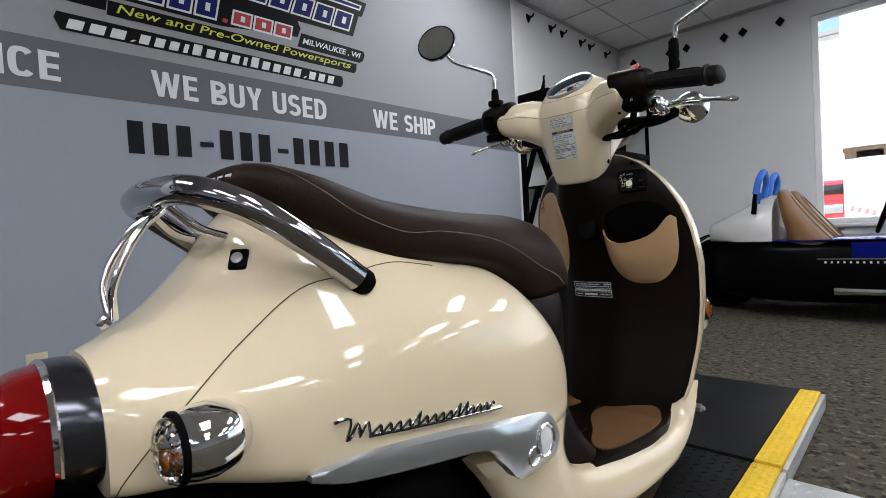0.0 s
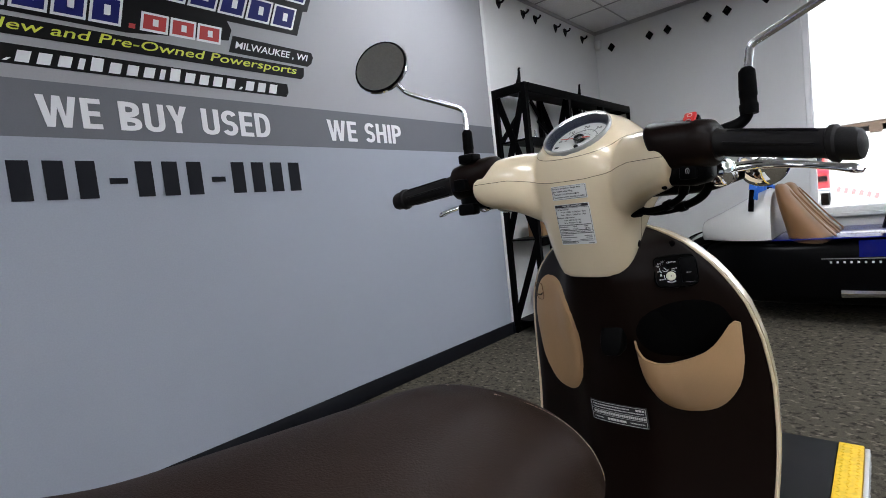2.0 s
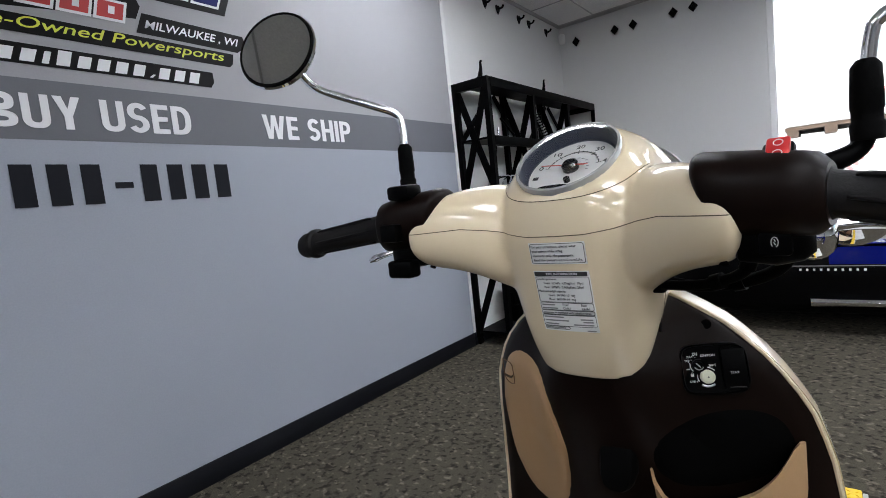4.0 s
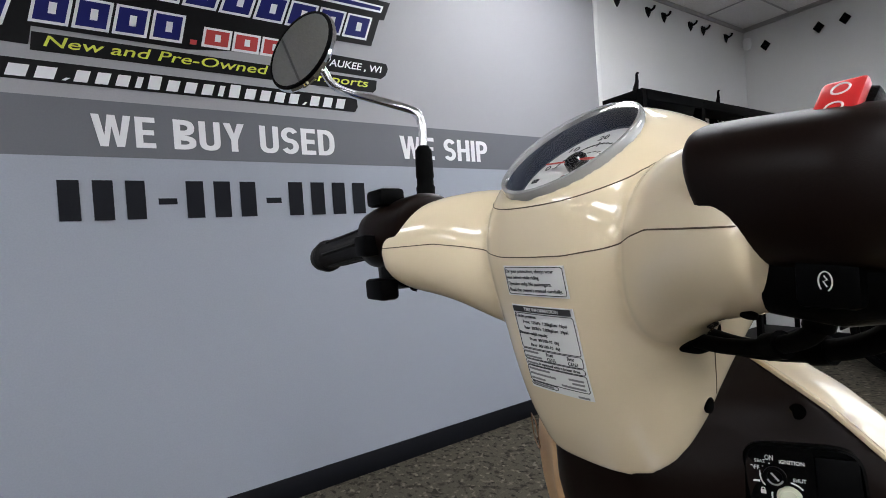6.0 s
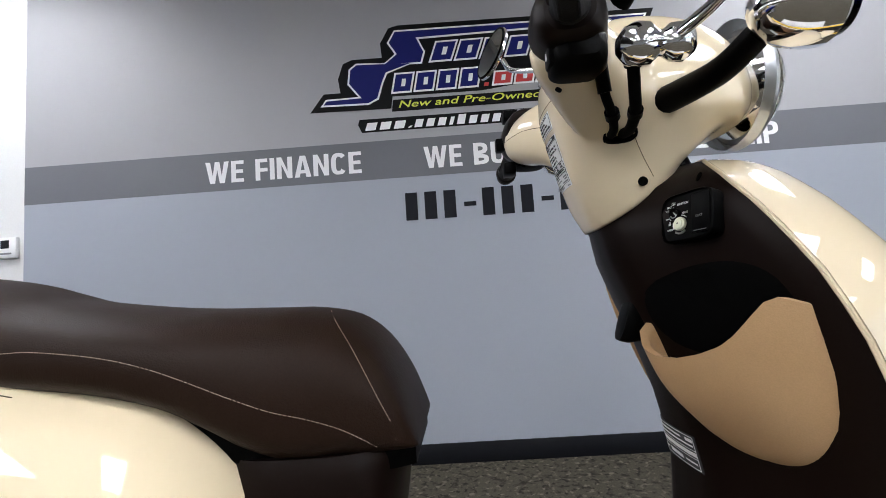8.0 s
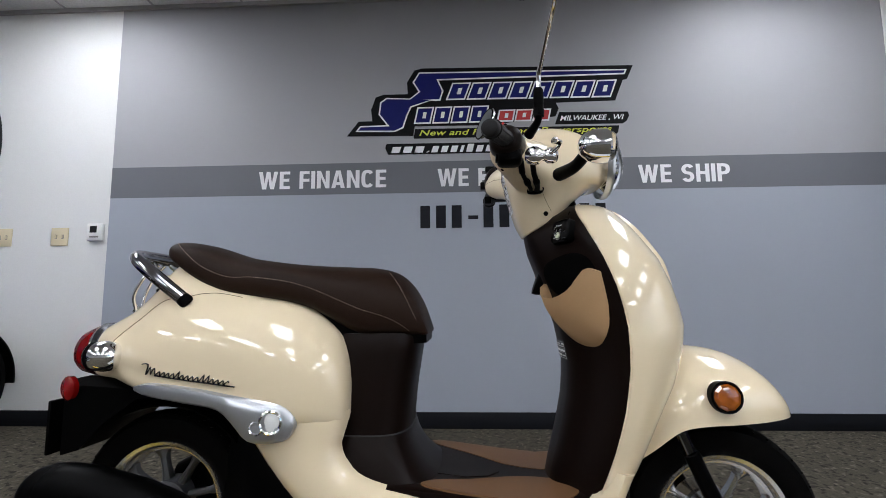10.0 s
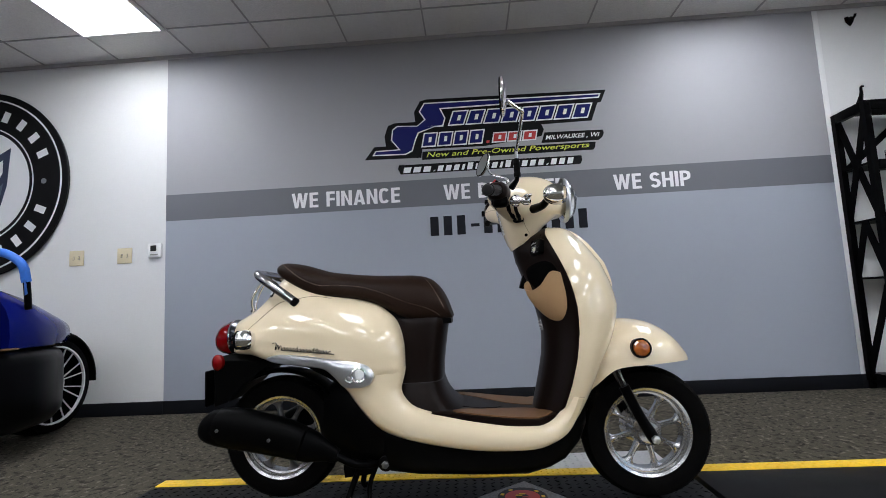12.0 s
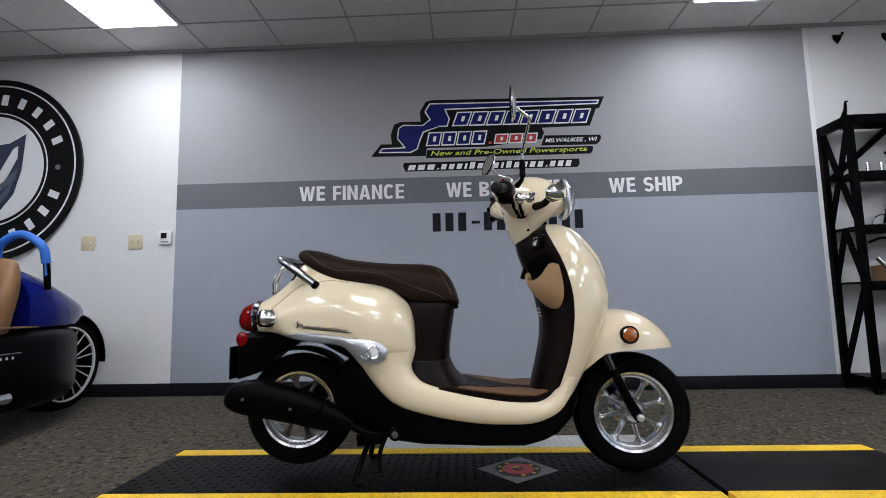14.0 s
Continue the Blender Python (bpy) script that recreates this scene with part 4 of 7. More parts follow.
LO = [(0.205, 0.512), (0.219, 0.494), (0.237, 0.473), (0.264, 0.434), (0.310, 0.378), (0.364, 0.338), (0.456, 0.309), (0.547, 0.291), (0.638, 0.279), (0.729, 0.275), (0.821, 0.277), (0.876, 0.293), (0.923, 0.321), (0.955, 0.366), (0.985, 0.43)]
for s in (-1, 1):
    rings = []
    for u, l in zip(rows_of(UP, 3), rows_of(LO, 3)):
        f = table([(0.40, 0.0), (0.5, 0.3), (0.7, 1.0), (0.9, 1.0)], u[0])
        yo = 0.208 + 0.004 * f
        yi = 0.158 + 0.012 * f
        row = []
        for t, d in ((0.0, 0.0), (0.03, 0.016), (0.10, 0.028), (0.25, 0.038), (0.5, 0.043), (0.75, 0.038), (0.92, 0.026), (1.0, 0.012), (1.0, -0.01), (0.5, 0.02), (0.1, 0.0)):
            y = yi + (yo - yi) * d / 0.043
            row.append(Vector((u[0] + (l[0] - u[0]) * t, s * y, u[1] + (l[1] - u[1]) * t)))
        rings.append(row)
    part("floor_side_cover", loft(rings), CREAM, sc, "glossy cream side cover under the floor")

# brown box under the seat: height, back, front, half width
part("under_seat_cover", loft([oval(((b + f) / 2, 0, z), X, Y, (f - b) / 2, w, 48, 3.2) for z, b, f, w in rows_of([(0.695, 0.36, 0.560, 0.125), (0.675, 0.36, 0.563, 0.130), (0.631, 0.36, 0.556, 0.134), (0.55, 0.36, 0.544, 0.139), (0.49, 0.36, 0.539, 0.145), (0.484, 0.36, 0.541, 0.147), (0.45, 0.36, 0.553, 0.158), (0.416, 0.36, 0.578, 0.168), (0.392, 0.36, 0.610, 0.172), (0.37, 0.36, 0.64, 0.172)], 3)]), BROWN_PLASTIC, sc, "dark brown moulded cover under the seat")
part("cover_seam", loft([oval((0.4495, 0, z), X, Y, 0.0915, 0.1475, 48, 3.2) for z in (0.4855, 0.488)]), INK, sc)
FLOOR = [(0.38, 0.405), (0.55, 0.398), (0.61, 0.392), (0.67, 0.384), (0.75, 0.374), (0.84, 0.367), (0.90, 0.378), (0.94, 0.40)]
part("floor_board", loft([oval((x, 0, z - 0.018), Y, Z, 0.186 - 0.02 * max(0, (x - 0.82) / 0.12), 0.02, 24, 8) for x, z in FLOOR]), BROWN_PLASTIC, sc, "dark brown footboard")
for s in (-1, 1):
    rings = []
    for x, a, b in rows_of([(0.570, 0.152, 0.160), (0.585, 0.135, 0.171), (0.62, 0.115, 0.177), (0.66, 0.098, 0.178), (0.70, 0.075, 0.178), (0.75, 0.045, 0.177), (0.80, 0.030, 0.174), (0.84, 0.030, 0.168), (0.868, 0.040, 0.157), (0.886, 0.065, 0.140), (0.892, 0.090, 0.115)], 3):
        z = table(FLOOR, x) + 0.0035
        rings.append([Vector((x, s * a, z - 0.006)), Vector((x, s * a, z)), Vector((x, s * b, z)), Vector((x, s * b, z - 0.006))])
    part("foot_mat", loft(rings), TAN_MAT, sc, "tan rubber foot mat")
part("centre_mat", loft([[Vector((x, -w, table(FLOOR, x) - 0.004)), Vector((x, -w * 0.95, table(FLOOR, x) + 0.004)), Vector((x, w * 0.95, table(FLOOR, x) + 0.004)), Vector((x, w, table(FLOOR, x) - 0.004))] for x, w in ((0.6, 0.09), (0.66, 0.088), (0.71, 0.06), (0.735, 0.02))]), BROWN_PLASTIC, sc)

# leg shield: tables by height
HW = [(0.30, 0.150), (0.37, 0.188), (0.42, 0.204), (0.52, 0.219), (0.61, 0.225), (0.72, 0.223), (0.80, 0.212), (0.85, 0.198), (0.89, 0.179), (0.93, 0.150), (0.955, 0.122), (0.975, 0.086), (0.986, 0.050), (0.991, 0.015)]
XE = [(0.30, 0.90), (0.37, 0.912), (0.406, 0.925), (0.478, 0.950), (0.55, 0.968), (0.624, 0.979), (0.698, 0.981), (0.772, 0.970), (0.837, 0.950), (0.903, 0.925), (0.95, 0.910), (0.975, 0.916), (0.991, 0.940)]
XF = [(0.30, 0.955), (0.38, 1.005), (0.45, 1.042), (0.532, 1.081), (0.592, 1.115), (0.663, 1.139), (0.714, 1.146), (0.777, 1.133), (0.851, 1.105), (0.925, 1.055), (0.965, 1.02), (0.979, 1.003), (0.991, 0.972)]
XI = [(0.36, 0.842), (0.388, 0.847), (0.459, 0.866), (0.54, 0.885), (0.621, 0.892), (0.704, 0.876), (0.786, 0.850), (0.80, 0.842), (0.88, 0.812), (0.92, 0.806), (0.955, 0.83), (0.985, 0.89)]
ZS = [0.34, 0.37, 0.40, 0.43, 0.47, 0.51, 0.55, 0.59, 0.63, 0.67, 0.71, 0.75, 0.79, 0.82, 0.85, 0.875, 0.90, 0.92, 0.94, 0.955, 0.967, 0.977, 0.984, 0.989]
shell = []
for z in ZS:
    hw, xe, xf = table(HW, z), table(XE, z), table(XF, z)
    row = []
    for k in range(33):
        a = math.pi * k / 32
        row.append(Vector((xe + (xf - xe) * math.sin(a) ** 0.85, -hw * math.cos(a), z)))
    for k in range(33):
        a = math.pi * (32 - k) / 32
        row.append(Vector((xe + 0.004 + max(0, xf - xe - 0.008) * math.sin(a) ** 0.85, -(hw - 0.005) * math.cos(a), z - 0.002)))
    shell.append(row)
ls = part("leg_shield", loft(shell), CREAM, sc, "glossy cream leg shield")
PROUD = [(0.755, 0.028, 0.000), (0.775, 0.048, 0.006), (0.80, 0.062, 0.010), (0.84, 0.073, 0.013), (0.88, 0.076, 0.014), (0.92, 0.072, 0.013), (0.945, 0.064, 0.011), (0.962, 0.052, 0.008), (0.974, 0.036, 0.004)]
middle = []
for z, w, rise in rows_of(PROUD, 3):
    hw, xe, xf = table(HW, z), table(XE, z), table(XF, z)
    row = []
    for f, g in ((-1, -0.3), (-0.97, 0.45), (-0.91, 0.85), (-0.8, 1), (-0.5, 1), (-0.2, 1), (0.2, 1), (0.5, 1), (0.8, 1), (0.91, 0.85), (0.97, 0.45), (1, -0.3)):
        co = min(0.999, abs(w * f) / hw)
        row.append(Vector((xe + (xf - xe) * (1 - co * co) ** 0.425 + rise * g, w * f, z)))
    row += [Vector((p.x - 0.012, p.y, z)) for p in row[::-1]]
    middle.append(row)
part("front_cover", loft(middle), CREAM, ls, "raised cream cover down the middle of the shield")


def inner_x(y, z):
    """Depth of the brown inner panel at (y, z)."""
    hw, xe, xi = table(HW, z), table(XE, z) + 0.004, table(XI, z)
    f = min(1.0, abs(y) / hw)
    core = table([(0.0, 0.0), (0.12, 0.01), (0.2, 0.03), (0.3, 0.11), (0.36, 0.20), (0.42, 0.30), (0.5, 0.42), (0.6, 0.53), (0.8, 0.72), (0.92, 0.84), (1.0, 1.0)], f)
    return xi + (xe - xi) * core


inner = []
for z in ZS:
    hw = table(HW, z) - 0.005
    row = [Vector((inner_x(hw * (k / 20 - 1), z), hw * (k / 20 - 1), z)) for k in range(41)]
    row += [Vector((max(p.x, table(XE, z)) + 0.010, p.y * 0.98, z)) for p in row[::-1]]
    inner.append(row)
ip = part("inner_panel", loft(inner), BROWN_PLASTIC, sc, "dark brown inner leg shield panel")
part("edge_moulding", tube([(table(XE, z) - 0.001, -(table(HW, z) - 0.004), z) for z in ZS] + [(table(XE, z) - 0.001, table(HW, z) - 0.004, z) for z in ZS[::-1]], 0.0028, 8, 1), CREAM, ls)


def face_patch(outline, lift0, lift1, n=10):
    """A swelling cushion over the inner panel inside a (y, z) outline."""
    cy, cz = sum(p[0] for p in outline) / len(outline), sum(p[1] for p in outline) / len(outline)
    rings = []
    for k in range(n + 1):
        f = 1 - k / n * 0.999
        l = lift0 + (lift1 - lift0) * math.sqrt(max(0, 1 - f ** 2.6))
        rings.append([Vector((inner_x(cy + (y - cy) * f, cz + (z - cz) * f) - l, cy + (y - cy) * f, cz + (z - cz) * f)) for y, z in outline])
    return loft(rings)


def outline_oval(cy, cz, a, b, tilt=0.0, n=36, e=2.2):
    out = []
    for k in range(n):
        t = 2 * math.pi * k / n
        co, si = math.cos(t), math.sin(t)
        u, v = a * math.copysign(abs(co) ** (2 / e), co), b * math.copysign(abs(si) ** (2 / e), si)
        out.append((cy + u * math.cos(tilt) - v * math.sin(tilt), cz + u * math.sin(tilt) + v * math.cos(tilt)))
    return out


lid = part("glove_lid", face_patch(outline_oval(0.121, 0.787, 0.071, 0.125, 0.10), -0.004, 0.016), TAN, ip, "tan oval glove box lid")
notch = [(0.157, 0.889), (0.136, 0.889), (0.133, 0.878), (0.134, 0.862), (0.141, 0.857), (0.152, 0.858), (0.157, 0.864), (0.158, 0.878), (0.157, 0.889)]
part("finger_notch", tube([(inner_x(y, z) - 0.0152, y, z) for y, z in notch], 0.0007, 6, 3), TAN_MAT, lid)
# shadow in the finger notch, painted as a dark tapering bar
part("notch_painted_shadow", tube([(inner_x(y, z) - 0.0150, y, z) for y, z in ((0.158, 0.8665), (0.150, 0.8655), (0.141, 0.867), (0.136, 0.8715))], [0.0006, 0.0016, 0.0016, 0.0006], 6, 3), GAP, lid)
# solid black patch painted for the shade in the pocket's opening
part("pocket_mouth_shade", face_patch(outline_oval(-0.115, 0.815, 0.062, 0.048, -0.2), 0.0, 0.006), BLACK_HOLE, ip, "black patch painted as the shade inside the pocket")
# open tan pocket: a bowl with a dipping rim
rings = []
NP = 28
for k in range(NP + 1):
    f = k / NP
    y = -0.049 - 0.137 * f
    rim = 0.768 + table([(0.0, 0.034), (0.05, 0.022), (0.12, 0.009), (0.25, 0.001), (0.38, 0.0), (0.55, 0.006), (0.7, 0.015), (0.8, 0.027), (0.87, 0.041), (0.93, 0.056), (0.97, 0.060), (1.0, 0.052)], f)
    low = 0.757 - 0.092 * max(0.0, 1 - abs(2 * f - 0.98) ** 2.3) ** 0.5
    belly = max(0.0, 1 - abs(2 * f - 1) ** 2.6) ** 0.6
    row, back = [], []
    for j in range(11):
        g = j / 10
        z = low + (rim - low) * g
        out = (0.036 * belly + 0.004) * math.sin(min(1.0, g * 1.25) * math.pi / 2) ** 0.8 + (0.010 * belly * g)
        row.append(Vector((inner_x(y, z) - out, y, z)))
        back.append(Vector((inner_x(y, z) - max(out - 0.009, -0.012), y, z - 0.001)))
    rings.append(row + back[::-1])
part("pocket", loft(rings), TAN, ip, "tan open storage pocket")

# data plate, hook, ignition panel
PLATE_Y, PLATE_Z, PLATE_W, PLATE_H = 0.008, 0.651, 0.106, 0.041
on_panel = lambda y, z, d: Vector((inner_x(y, z) - d, y, z))
ys = [PLATE_Y + PLATE_W * (k / 12 - 0.5) for k in range(13)]
plate = part("data_plate", loft([[on_panel(y, PLATE_Z + PLATE_H * f, 0.0016) for y in ys] + [on_panel(y, PLATE_Z + PLATE_H * f, -0.0004) for y in ys[::-1]] for f in (-0.5, -0.17, 0.17, 0.5)]), INK, ip, "black data plate with pale bars of print")
pr, rnd = bmesh.new(), random.Random(5)


def plate_bar(ya, yb, za, zb):
    n = max(1, round(abs(yb - ya) / 0.008))
    for k in range(n):
        a, b = ya + (yb - ya) * k / n, ya + (yb - ya) * (k + 1) / n
        slab([on_panel(y, z, 0.0019) for y, z in ((a, za), (b, za), (b, zb), (a, zb))], (0.0005, 0, 0), bm=pr)


for za, zb in ((-0.0190, -0.0182), (0.0182, 0.0190), (-0.0065, -0.0060), (0.0030, 0.0035)):
    plate_bar(PLATE_Y + 0.051, PLATE_Y - 0.051, PLATE_Z + za, PLATE_Z + zb)
for y in (0.0510, -0.0502):
    plate_bar(PLATE_Y + y, PLATE_Y + y - 0.0008, PLATE_Z - 0.0182, PLATE_Z + 0.0182)
for z, h, a, b, lo, hi in ((0.0135, 0.0022, 0.046, -0.020, 0.001, 0.003), (0.0080, 0.0020, 0.046, -0.046, 0.001, 0.003), (-0.0015, 0.0048, 0.046, -0.046, 0.002, 0.0035), (-0.0125, 0.0045, 0.020, -0.012, 0.004, 0.006), (-0.0125, 0.0022, 0.046, 0.028, 0.001, 0.003), (-0.0125, 0.0022, -0.022, -0.046, 0.001, 0.003), (0.0140, 0.004, -0.034, -0.047, 0.003, 0.005)):
    y = a
    while y > b:
        w = rnd.uniform(lo, hi)
        plate_bar(PLATE_Y + y, PLATE_Y + y - w, PLATE_Z + z - h / 2, PLATE_Z + z + h / 2)
        y -= w + 0.0009
tagged(part("print", pr, PAPER, plate), kind="stuff")
hk = part("bag_hook", loft([oval((x, -0.017, z), Y, (0.35, 0, 1), a, b, 24, 3) for x, z, a, b in ((0.866, 0.815, 0.019, 0.036), (0.844, 0.814, 0.021, 0.037), (0.835, 0.813, 0.020, 0.034), (0.829, 0.809, 0.017, 0.028), (0.826, 0.804, 0.012, 0.017), (0.825, 0.802, 0.003, 0.004))]), BLACK_PLASTIC, ip, "black folding bag hook")
part("hook_pin", tube([(0.834, -0.024, 0.840), (0.834, -0.010, 0.840)], 0.002, 8), STEEL, hk)
# ignition panel
IU, IV = (Vector((0.894, -0.142, 0.914)) - Vector((0.866, -0.078, 0.911))).normalized(), Vector((0.24, -0.06, 0.97)).normalized()
IN = IU.cross(IV).normalized()
IV = IN.cross(IU)
IC = Vector((0.874, -0.113, 0.9135))
if IN.x > 0:
    IN = -IN
bez = part("ignition_bezel", loft([oval(IC + IN * (d - 0.0018), IU, IV, 0.031 * f, 0.0250 * f, 40, 5) for d, f in ((-0.03, 1.04), (0.003, 1.05), (0.0045, 1.0), (0.0018, 0.965), (0.0014, 0.02))]), BLACK_PLASTIC, ip, "black ignition switch panel")
ipt = lambda a, b, d=0.0: IC + IU * a * 0.97 + IV * b * 0.97 + IN * (d - 0.0016)
frame_m = Matrix((IU, IV, IN)).transposed().to_4x4()
rot = Matrix((IU, -IN, IV)).transposed().to_4x4()
KEY, KNOB = (-0.0153, 0.0047), (-0.0081, -0.0077)


def panel_arc(c, r, a0, a1, thick, mat, name="arc_mark"):
    part(name, tube([ipt(c[0] + r * math.cos(radians(a0 + (a1 - a0) * k / 10)), c[1] + r * math.sin(radians(a0 + (a1 - a0) * k / 10)), 0.0022) for k in range(11)], thick, 6, 1), mat, bez)


lock = part("key_barrel", lathe([(0, 0.0066), (0.0035, 0.0066), (0.0040, 0.0058), (0.0030, 0.0046), (0.0014, 0.0042), (0.0014, 0.001)], ipt(*KEY, 0.0012), IN, 28), BLACK_SATIN, bez)
part("barrel_edge", tube([ipt(KEY[0] + 0.0046 * math.cos(radians(a)), KEY[1] + 0.0046 * math.sin(radians(a)), 0.0042) for a in range(200, 341, 14)], 0.0006, 6, 1), STEEL, lock)
part("key_slot", placed(box((-0.0006, -0.0030, 0), (0.0006, 0.0030, 0.0006)), Matrix.Translation(ipt(*KEY, 0.0024)) @ frame_m @ Matrix.Rotation(0.7, 4, "Z")), STEEL, lock)
knob = part("shutter_knob", lathe([(0, 0.0072), (0.0030, 0.0072), (0.0038, 0.0064), (0.0040, 0.001)], ipt(*KNOB, 0.0014), IN, 28), BRASS, bez, "round pale metal shutter knob")
part("knob_flats", lathe([(0, 0.0056), (0.0008, 0.0054), (0.0010, 0.001)], ipt(*KNOB, 0.0053), IN, 6), BRASS, knob)
part("knob_pin", lathe([(0, 0.0009), (0.0006, 0.0007)], ipt(*KNOB, 0.0064), IN, 12), GREASE, knob)
panel_arc(KNOB, 0.0103, -128, -52, 0.0011, STEEL, "shutter_slot")
panel_arc(KNOB, 0.0098, 165, 208, 0.0005, WHITE_INK)
panel_arc(KNOB, 0.0098, 38, 82, 0.0005, WHITE_INK)
panel_arc(KEY, 0.0084, 168, 225, 0.0005, WHITE_INK)
for a, b, w, h in ((-0.0267, 0.0010, 0.0024, 0.0006), (-0.0227, -0.0056, 0.0015, 0.0012)):
    part("lock_mark", placed(box((-w, -h, 0), (w, h, 0.0004)), Matrix.Translation(ipt(a, b, 0.0019)) @ frame_m), WHITE_INK, bez)
part("lock_mark", tube([ipt(-0.0227 + 0.0010 * math.cos(radians(a)), -0.0042 + 0.0013 * math.sin(radians(a)), 0.0021) for a in range(0, 181, 20)], 0.0003, 6, 1), WHITE_INK, bez)
for a, b in ((-0.0178, 0.0130), (-0.0218, 0.0108), (-0.0238, 0.0072)):
    part("dot_mark", lathe([(0, 0.0004), (0.0004, 0.0004)], ipt(a, b, 0.0019), IN, 10), WHITE_INK, bez)
part("seat_opener", placed(box((-0.0115, -0.0205, -0.001), (0.0115, 0.0205, 0.0024), 0.002), Matrix.Translation(ipt(0.0190, 0.0, 0.0025)) @ frame_m), BLACK_SATIN, bez)
part("opener_line", placed(box((-0.0075, -0.0004, 0), (0.0075, 0.0004, 0.0004)), Matrix.Translation(ipt(0.0195, -0.0195, 0.0049)) @ frame_m), GREASE, bez)
for text, a, b, w, h in (("ON", -0.0178, 0.0168, 0.0046, 0.0034), ("SEAT", -0.0232, 0.0141, 0.0062, 0.0021), ("OFF", -0.0268, 0.0097, 0.0058, 0.0028), ("IGNITION", -0.0053, 0.0148, 0.0136, 0.0024), ("SHUT", -0.0018, 0.0040, 0.0070, 0.0023), ("OPEN", -0.0225, -0.0123, 0.0072, 0.0022)):
    part("lettering", placed(letters(text, w, h, 0.0004, 0.01), Matrix.Translation(ipt(a - w / 2, b - h / 2, 0.0022)) @ rot), WHITE_INK, bez)
part("lettering", placed(letters("SEAT", 0.0082, 0.0022, 0.0004), Matrix.Translation(ipt(0.0143, -0.0054, 0.0052)) @ rot), GREY_INK, bez)
for y in (-0.104, 0.104):
    part("panel_screw", lathe([(0, 0.0052), (0.0010, 0.0052), (0.0013, 0.0035)], (inner_x(y, 0.955) - 0.0005, y, 0.955), (-1, 0, 0.5), 16), BLACK_HOLE, ip)

# front fender and fork: x, top, foot, half width
FEN = rows_of([(1.00, 0.56, 0.425, 0.120), (1.04, 0.615, 0.465, 0.150), (1.085, 0.645, 0.503, 0.166), (1.13, 0.657, 0.514, 0.170), (1.19, 0.658, 0.517, 0.167), (1.255, 0.642, 0.519, 0.152), (1.31, 0.605, 0.520, 0.124), (1.35, 0.556, 0.517, 0.078), (1.372, 0.524, 0.514, 0.025)], 4)
rings = []
for x, top, foot, hw in FEN:
    row = []
    for k in range(25):
        a = math.pi * k / 24
        row.append(Vector((x, -hw * math.cos(a), foot + (top - foot) * math.sin(a) ** 0.8)))
    for k in range(25):
        a = math.pi * (24 - k) / 24
        row.append(Vector((x - 0.003, -(hw - 0.007) * math.cos(a), foot + 0.0005 + max(0.001, top - foot - 0.009) * math.sin(a) ** 0.8)))
    rings.append(row)
fen = part("front_fender", loft(rings), CREAM, sc, "glossy cream front fender")
for s in (-1, 1):
    rf = part("reflector", lathe([(-0.02, 0.031), (0.008, 0.031), (0.011, 0.0285), (0.008, 0.026)], (1.172, s * 0.170, 0.571), (0, s, 0.12), 32), BLACK_PLASTIC, fen, "black rim of the amber reflector")
    part("amber_lens", lathe([(0.0, 0.0265), (0.008, 0.0262), (0.012, 0.020), (0.014, 0.002)], (1.172, s * 0.170, 0.571), (0, s, 0.12), 10), AMBER_LENS, fen, "round faceted amber lens", smooth=False)
    part("fork_leg", tube([(1.083, s * 0.098, 0.56), (1.118, s * 0.098, 0.47), (1.165, s * 0.098, 0.35)], 0.0135, 16), BLACK_GLOSS, sc, "glossy black fork leg")
    part("fork_slider", tube([(1.128, s * 0.104, 0.445), (1.172, s * 0.106, 0.345), (1.203, s * 0.106, 0.287), (1.213, s * 0.106, 0.265)], [0.0165, 0.0170, 0.0190, 0.013], 16), BLACK_SATIN, sc, "black fork slider")
    part("axle_nut", lathe([(0, 0.013), (0.012, 0.013), (0.015, 0.007), (0.022, 0.006)], (1.206, s * 0.128, 0.281), (0, s, 0), 6), STEEL, sc)
part("brake_drum", lathe([(0.04, 0.05), (0.075, 0.062), (0.085, 0.055), (0.09, 0.02)], AXF, (0, 1, 0), 32), ALLOY, sc)
part("steering_tube", tube([(0.90, 0, 1.0), (1.02, 0, 0.70), (1.09, 0, 0.54)], 0.03, 16), BLACK_SATIN, sc)

# ---- handlebar ----
# plane of the dial's rim
DC, TIP = Vector((0.806, 0, 1.148)), radians(35.5)
DN, DU, DV = Vector((-math.sin(TIP), 0, math.cos(TIP))), Vector((0, -1, 0)), Vector((math.cos(TIP), 0, math.sin(TIP)))
RA, RB = 0.0515, 0.0570


def sloped(ring, k):
    """Lift the front of a level ring."""
    return [Vector((q.x, q.y, q.z + k * max(0.0, q.x - 0.79) * 0.55)) for q in ring]


# neck: height, back, front, half width
neck_bm = loft([sloped(oval(((b + f) / 2, 0, z), X, Y, (f - b) / 2, w, 72, 3.0), max(0, min(1, (1.04 - z) / 0.12))) for z, b, f, w in rows_of([(0.905, 0.803, 0.895, 0.060), (0.925, 0.795, 0.915, 0.066), (0.95, 0.785, 0.94, 0.071), (0.985, 0.774, 0.965, 0.077), (1.02, 0.766, 0.985, 0.083), (1.05, 0.759, 1.0, 0.088), (1.071, 0.7555, 1.003, 0.0905)], 3)])
